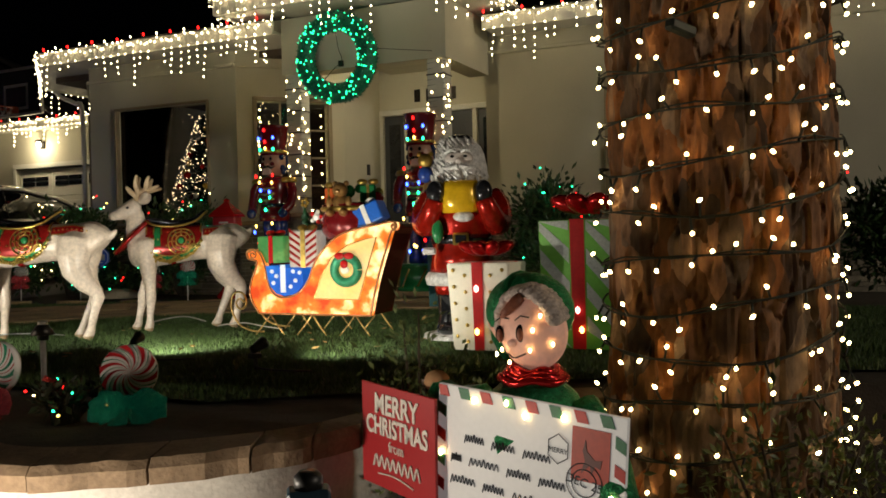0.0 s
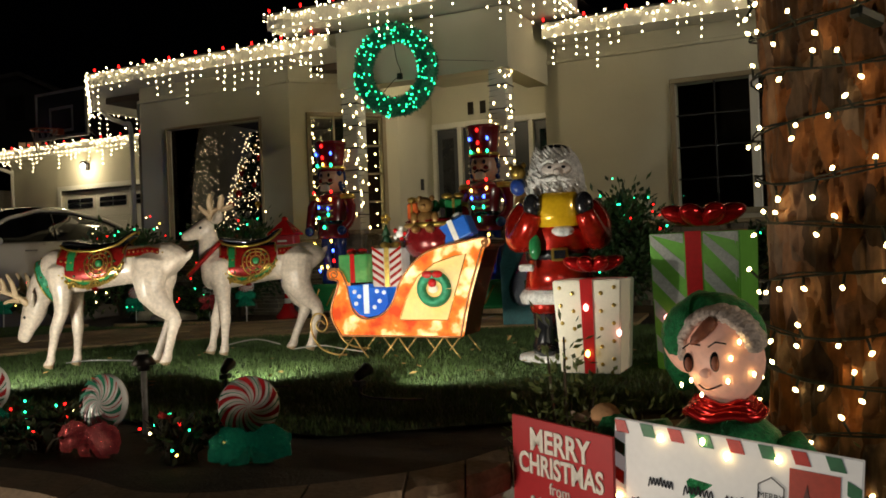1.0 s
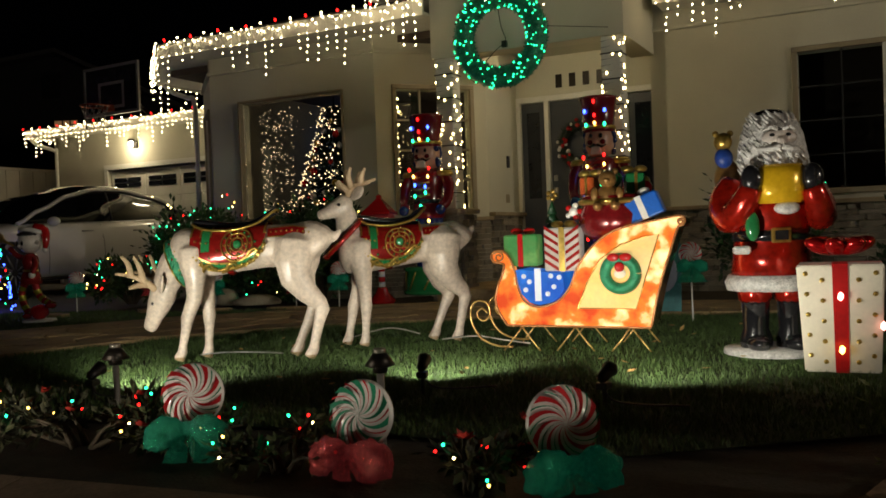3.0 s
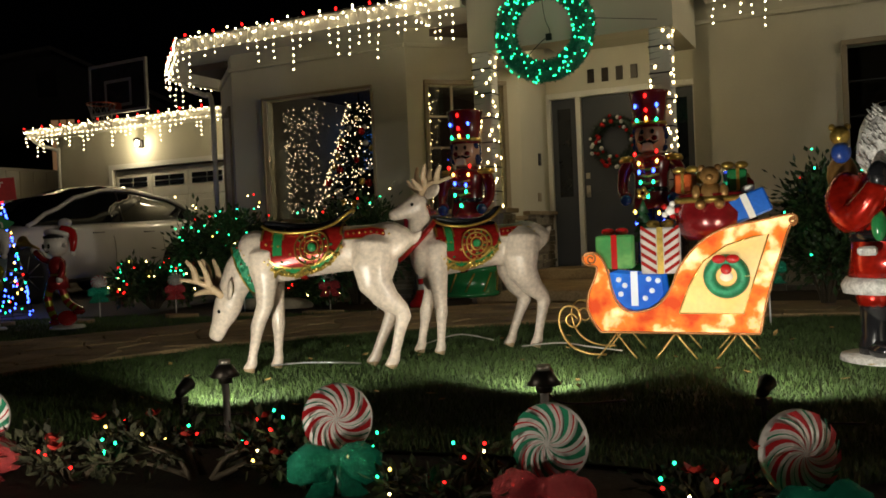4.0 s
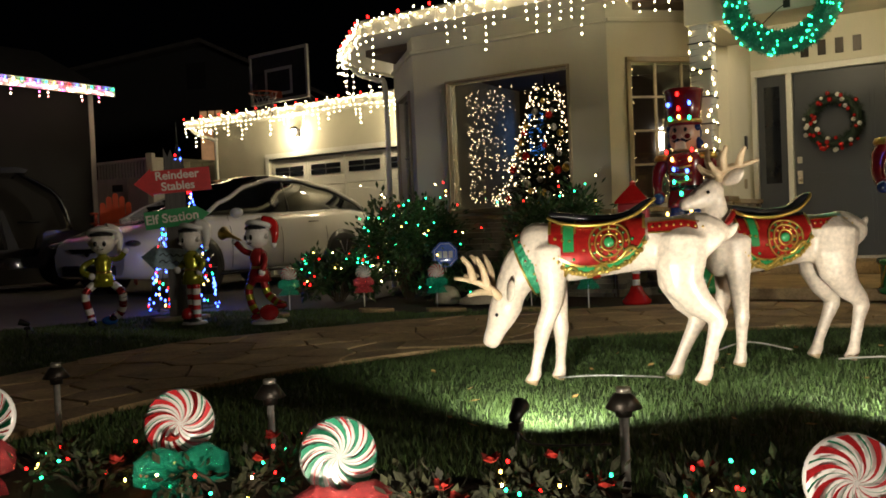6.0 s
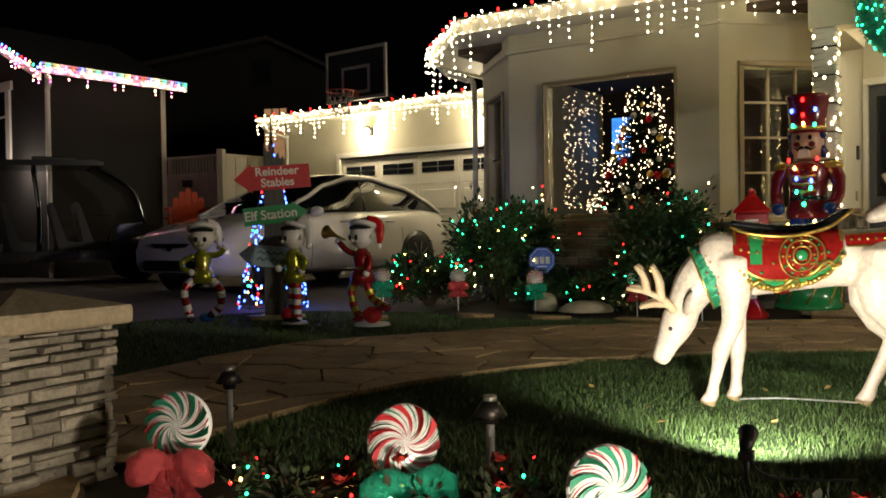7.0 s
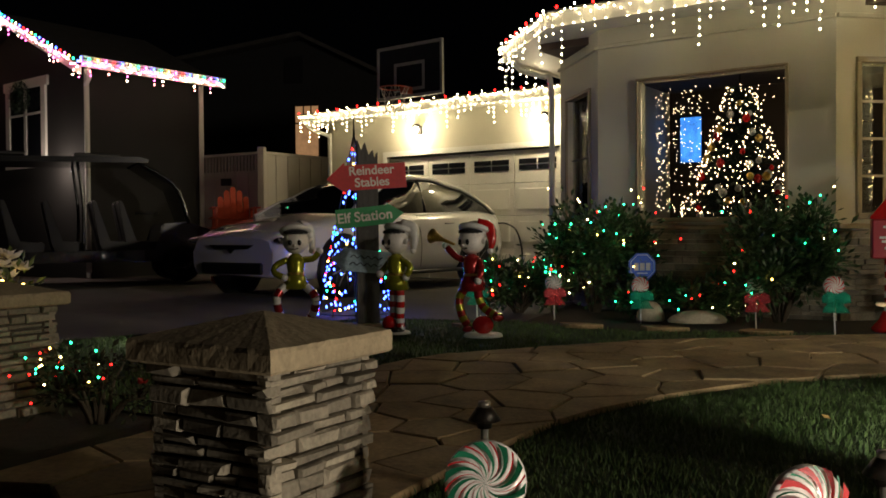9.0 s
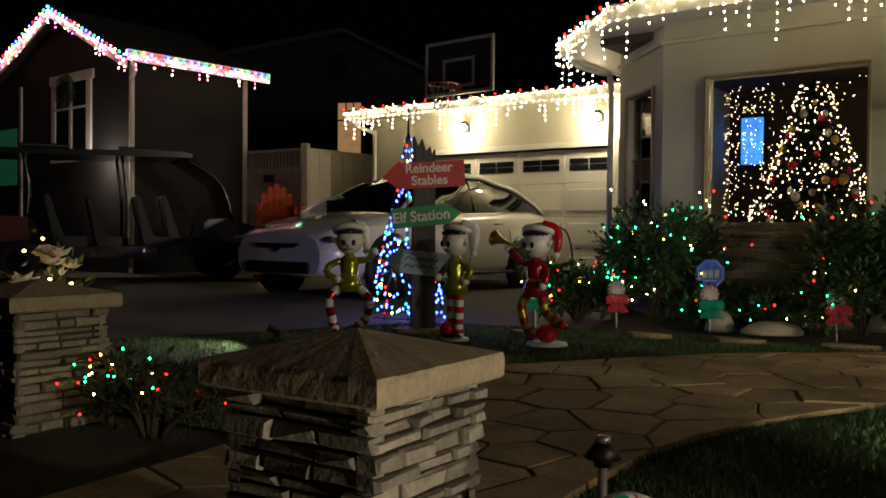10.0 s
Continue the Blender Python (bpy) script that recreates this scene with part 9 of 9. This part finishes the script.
for x in (-0.09, -4.5):
    bm = bmesh.new()
    box(bm, x, x + 0.10, -0.03, -0.001, 0.0, 3.75)
    part("corner_board", bm, TRIM, nb)
bm = bmesh.new()
box(bm, 0.001, 0.03, 2.35, 2.45, 0.0, 3.75)
part("corner_board", bm, TRIM, nb)
bm = bmesh.new()
tube(bm, spline([(0.30, -0.2, 3.70), (0.25, -0.12, 3.58), (0.06, -0.07, 3.45), (0.05, -0.06, 3.2), (0.05, -0.06, 0.1)], 20), 0.045, 8)
part("downspout", bm, TRIM, nb)
# Added light without a fixture, to brighten the neighbour's post and window frame.
lamp("porch_light", "POINT", 20, (1.0, 0.80, 0.68), NB @ Vector((-0.75, -0.42, 2.0)), 0.06)
w = new("window")
w.parent = nb
for x0, x1, z0, z1 in ((-3.02, -2.86, 2.2, 3.62), (-1.62, -1.46, 2.2, 3.62), (-3.10, -1.38, 3.62, 3.80), (-3.06, -1.42, 2.08, 2.20)):
    bm = bmesh.new()
    box(bm, x0, x1, -0.05, -0.001, z0, z1, 0.004)
    part("window_frame", bm, TRIM, w)
bm = bmesh.new()
box(bm, -2.86, -1.62, -0.03, -0.001, 2.2, 3.62)
part("pane", bm, DARK_PANE, w)
for x0, x1, z0, z1 in ((-2.29, -2.19, 2.2, 3.62), (-2.86, -1.62, 3.10, 3.14)):
    bm = bmesh.new()
    box(bm, x0, x1, -0.045, -0.031, z0, z1)
    part("glazing_bar", bm, TRIM, w)
bm = bmesh.new()
tuft_ring(bm, 0.22, 0.06, 900, 0.07, 14, wide=0.01)
part("wreath", bm, FIR, nb, "dark fir wreath", m=Matrix.Translation((-2.3, -0.12, 3.45)))
bm = bmesh.new()
box(bm, -5.5, -4.65, -0.02, -0.001, 1.7, 2.9)
part("pane", bm, material("green lit pane", (0.02, 0.14, 0.07), 0.3, emit=0.14), nb, "window glowing faint green")
MULTI = ["blue", "green", "yellow", "pink", "red", "blue", "white", "green", "pink"]
for i, (a, b) in enumerate((((0.38, -0.40, 3.78), (-2.45, -0.40, 5.05)), ((-2.45, -0.40, 5.05), (-6.0, -0.40, 3.76)), ((0.40, -0.36, 3.84), (0.40, 2.7, 3.84)))):
    st = thing("roof_light_string", NB, "string of many-coloured bulbs on the neighbour's roof edge", "string lights", "neighbour lights")
    bm = bmesh.new()
    tube(bm, [a, b], 0.006, 4)
    part("cable", bm, WIRE, st)
    for k, p in enumerate(along([a, b], 0.16)):
        o = part("bulb", BULBS[MULTI[k % len(MULTI)]], None, st, m=Matrix.Translation(p) @ Matrix.Scale(1.35, 4))
    icicle_string(NB, [Vector(a) - Vector((0, 0, 0.08)), Vector(b) - Vector((0, 0, 0.08))], 70 + i, "warm icicle light string under the neighbour's roof edge", radius=0.014, drop=(0, 0, 2, 0, 0, 1, 0, 2), space=0.18, mats=[PALE_RED_BULB, ICICLE_BULB, PINK_BULB])

distant = thing("distant_house", pose(0, 24.0, 0), "dark gabled house behind the fence with one lit window", "house", "neighbouring houses")
bm = bmesh.new()
prism(bm, [(-19.5, 0), (-8.5, 0), (-8.5, 3.9), (-12.5, 5.9), (-19.5, 4.9)], 0.0, 6.0)
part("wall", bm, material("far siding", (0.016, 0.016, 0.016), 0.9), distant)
bm = bmesh.new()
prism(bm, [(-19.6, 4.93), (-12.5, 5.95), (-8.3, 3.88), (-8.3, 3.98), (-12.5, 6.06), (-19.6, 5.04)], -0.3, 6.2)
part("roof", bm, SHINGLE, distant)
w = new("window")
w.parent = distant
bm = bmesh.new()
box(bm, -12.70, -12.06, -0.03, -0.001, 2.80, 4.14)
part("pane", bm, material("lamplit blind", (0.38, 0.20, 0.09), 0.6, emit=0.55), w, "pane glowing warm orange")
for x0, x1, z0, z1 in ((-12.74, -12.70, 2.76, 4.18), (-12.06, -12.02, 2.76, 4.18), (-12.49, -12.46, 3.70, 4.14), (-12.28, -12.25, 3.70, 4.14), (-12.70, -12.06, 3.67, 3.71)):
    bm = bmesh.new()
    box(bm, x0, x1, -0.05, -0.031, z0, z1)
    part("glazing_bar", bm, BRONZE, w)
bm = bmesh.new()
box(bm, -13.0, -12.5, -0.03, -0.001, 4.75, 5.45)
part("vent", bm, BLACK, distant)

fence = thing("garden_gate", Matrix.Identity(4), "white vinyl fence and gate with a slatted top between the houses", "fence", kind="structure")


def fence_run(a, b, top, slats):
    a, b = Vector((*a, 0)), Vector((*b, 0))
    d = b - a
    m = Matrix.Translation(a) @ Matrix.Rotation(math.atan2(d.y, d.x), 4, "Z")
    n = max(2, int(d.length / 0.3))
    for k in range(n):
        bm = bmesh.new()
        box(bm, d.length * k / n + 0.004, d.length * (k + 1) / n - 0.004, 0, 0.04, 0, top - (0.36 if slats else 0.06), 0.005)
        part("board", bm, VINYL, fence, m=m)
    bm = bmesh.new()
    box(bm, 0, d.length, -0.02, 0.06, top - 0.06, top, 0.006)
    part("rail", bm, VINYL, fence, m=m)
    if slats:
        k = 0.05
        while k < d.length - 0.05:
            bm = bmesh.new()
            box(bm, k, k + 0.045, 0.005, 0.035, top - 0.36, top - 0.06)
            part("slat", bm, VINYL, fence, m=m)
            k += 0.09


fence_run((-12.5, 18.30), (-11.06, 17.76), 2.36, True)
fence_run((-10.98, 17.78), (-10.05, 19.75), 2.36, False)
bm = bmesh.new()
box(bm, -11.08, -10.94, 17.68, 17.82, 0, 2.44, 0.01)
part("post", bm, VINYL, fence)
bm = bmesh.new()
box(bm, -11.95, -11.75, 17.93, 17.98, 1.72, 1.86)
part("latch_plate", bm, BLACK, fence)


def adirondack(m, label):
    th = thing("garden_chair", m, label, "chair", "stacked garden chairs")
    O = ORANGE
    for k in range(5):
        bm = bmesh.new()
        x = -0.24 + 0.105 * k
        h = 0.95 - 0.06 * abs(k - 2) ** 1.5
        prism(bm, [(x, 0.22), (x + 0.095, 0.22), (x + 0.095, h - 0.04), (x + 0.07, h), (x + 0.025, h), (x, h - 0.04)], 0.0, 0.02, m=Matrix.Rotation(radians(-14), 4, "X"))
        part("back_slat", bm, O, th)
    for k in range(5):
        bm = bmesh.new()
        box(bm, -0.27, 0.27, -0.52 + 0.1 * k, -0.43 + 0.1 * k, 0.36 - 0.025 * k, 0.38 - 0.025 * k, 0.004)
        part("seat_slat", bm, O, th)
    for s in (-1, 1):
        bm = bmesh.new()
        box(bm, s * 0.33 - 0.06, s * 0.33 + 0.06, -0.58, 0.15, 0.54, 0.565, 0.008)
        part("arm", bm, O, th)
        for y in (-0.5, 0.1):
            bm = bmesh.new()
            box(bm, s * 0.31 - 0.02, s * 0.31 + 0.02, y - 0.045, y + 0.045, 0.0, 0.54, 0.004)
            part("leg", bm, O, th)
    return th


ORANGE = material("orange-red plastic", (0.50, 0.075, 0.03), 0.45, dark=0.85)
first = adirondack(pose(-10.6, 15.5, -0.01, 0, 0, 30), "orange plastic garden chair stacked with others by the fence")
for k in range(1, 5):
    copy_thing(first, pose(-10.6, 15.5 + 0.02 * k, -0.01 + 0.165 * k, 0, 0, 30))

cart = thing("golf_cart", pose(-13.9, 13.2, 0, 0, 0, 38), "long black golf cart with several seat rows parked on the drive", "golf cart")
CART = material("black cart body", (0.004, 0.004, 0.005), 0.25, dark=0.9, coat=0.6)
SEAT = material("charcoal seat vinyl", (0.008, 0.0075, 0.0075), 0.5)
bm = bmesh.new()
prism(bm, [(-0.2, 0.34), (3.75, 0.34), (3.85, 0.55), (3.75, 0.85), (3.35, 0.98), (2.95, 0.95), (2.85, 0.50), (0.55, 0.48), (0.45, 0.95), (-0.2, 0.98)], 0.0, 1.25)
bmesh.ops.bevel(bm, geom=bm.edges[:], offset=0.03, segments=2, affect="EDGES")
part("body", bm, CART, cart)
bm = bmesh.new()
prism(bm, [(-0.25, 1.97), (2.6, 2.02), (2.75, 1.98), (2.72, 1.93), (-0.25, 1.88)], -0.05, 1.30)
part("roof", bm, CART, cart)
for x0, z0, x1, z1 in ((3.38, 0.95, 2.55, 1.95), (1.75, 0.5, 1.68, 1.93), (0.35, 0.9, 0.3, 1.93)):
    for y in (0.03, 1.22):
        bm = bmesh.new()
        tube(bm, spline([(x0, y, z0), ((x0 + x1) / 2 + (0.20 if x0 > 3 else 0.05), y, (z0 + z1) / 2 + (0.12 if x0 > 3 else 0)), (x1, y, z1)], 8), 0.028, 6)
        part("roof_post", bm, CART, cart)
bm = bmesh.new()
prism(bm, [(3.35, 0.97), (3.38, 0.97), (3.18, 1.55), (2.62, 1.93), (2.58, 1.91), (3.15, 1.53)], 0.05, 1.20)
part("windscreen", bm, CAR_GLASS, cart)
for x in (0.75, 1.35, 2.05, 2.45):
    for y in (0.12, 0.68):
        bm = bmesh.new()
        prism(bm, [(x, 0.50), (x + 0.44, 0.50), (x + 0.46, 0.66), (x + 0.10, 0.66), (x - 0.08, 1.28), (x - 0.12, 1.34), (x - 0.17, 1.30), (x - 0.04, 0.62)], y, y + 0.44)
        bmesh.ops.bevel(bm, geom=bm.edges[:], offset=0.02, segments=2, affect="EDGES")
        part("seat", bm, SEAT, cart)
for x in (0.25, 3.25):
    for y in (0.0, 1.25):
        bm = bmesh.new()
        lathe(bm, [(0.0, -0.1), (0.22, -0.1), (0.30, -0.07), (0.31, 0.0), (0.30, 0.07), (0.22, 0.1), (0.0, 0.1)], 22, m=Matrix.Translation((x, y, 0.30)) @ Matrix.Rotation(radians(90), 4, "X"))
        wh = part("wheel", bm, RUBBER, cart)
        bm = bmesh.new()
        lathe(bm, [(0.0, 0.1), (0.17, 0.105), (0.15, 0.12), (0.0, 0.12)], 16, m=Matrix.Translation((x, y, 0.30)) @ Matrix.Rotation(radians(90), 4, "X"))
        part("rim", bm, BLACK_GLOSS, wh)
bm = bmesh.new()
prism(bm, [(-0.22, 0.60), (0.40, 0.60), (0.36, 0.96), (-0.22, 0.98)], -0.012, -0.002)
part("rear_panel", bm, material("dark red panel", (0.10, 0.012, 0.010), 0.3, coat=0.5), cart)
bm = bmesh.new()
tube(bm, [(2.75 + 0.17 * math.cos(t), 0.35 + 0.17 * math.sin(t), 1.12) for t in (2 * math.pi * i / 20 for i in range(21))], 0.014, 6, cap=False)
part("steering_wheel", bm, BLACK, cart)
for x in (0.6, 2.0):
    bm = bmesh.new()
    box(bm, x - 0.35, x + 0.35, 0.3, 0.9, 2.02, 2.09, 0.02)
    part("roof_rack", bm, BLACK, cart)

# Dry leaves blown over the lawn.
rng = random.Random(91)
bm = bmesh.new()
for k in range(46):
    x, y = rng.uniform(-3.6, 0.6), rng.uniform(4.4, 6.4)
    d = Vector((rng.uniform(-1, 1), rng.uniform(-1, 1), rng.uniform(-.2, .3)))
    leaf(bm, Vector((x, y, 0.022)), d, Vector((rng.uniform(-.6, .6), rng.uniform(-.6, .6), 1)), rng.uniform(0.03, 0.055), 0.012)
solid("fallen_leaves", bm, material("dry yellow leaf", (0.34, 0.22, 0.07), 0.8, dark=0.6, island=0.4), "dry yellow leaves scattered on the lawn", "leaves", kind="stuff")

# Cables lying on the lawn.
for pts in (((-1.55, 5.95, 0.02), (-1.35, 5.8, 0.05), (-1.2, 5.75, 0.03), (-1.05, 5.62, 0.02)), ((-1.7, 6.2, 0.03), (-1.9, 6.3, 0.06), (-2.1, 6.15, 0.03))):
    bm = bmesh.new()
    tube(bm, spline(pts, 24), 0.0045, 5)
    solid("power_cable", bm, material("pale cable", (0.4, 0.38, 0.33), 0.5), "pale power cable lying on the grass", "cable", "lawn cables")

flagstones()
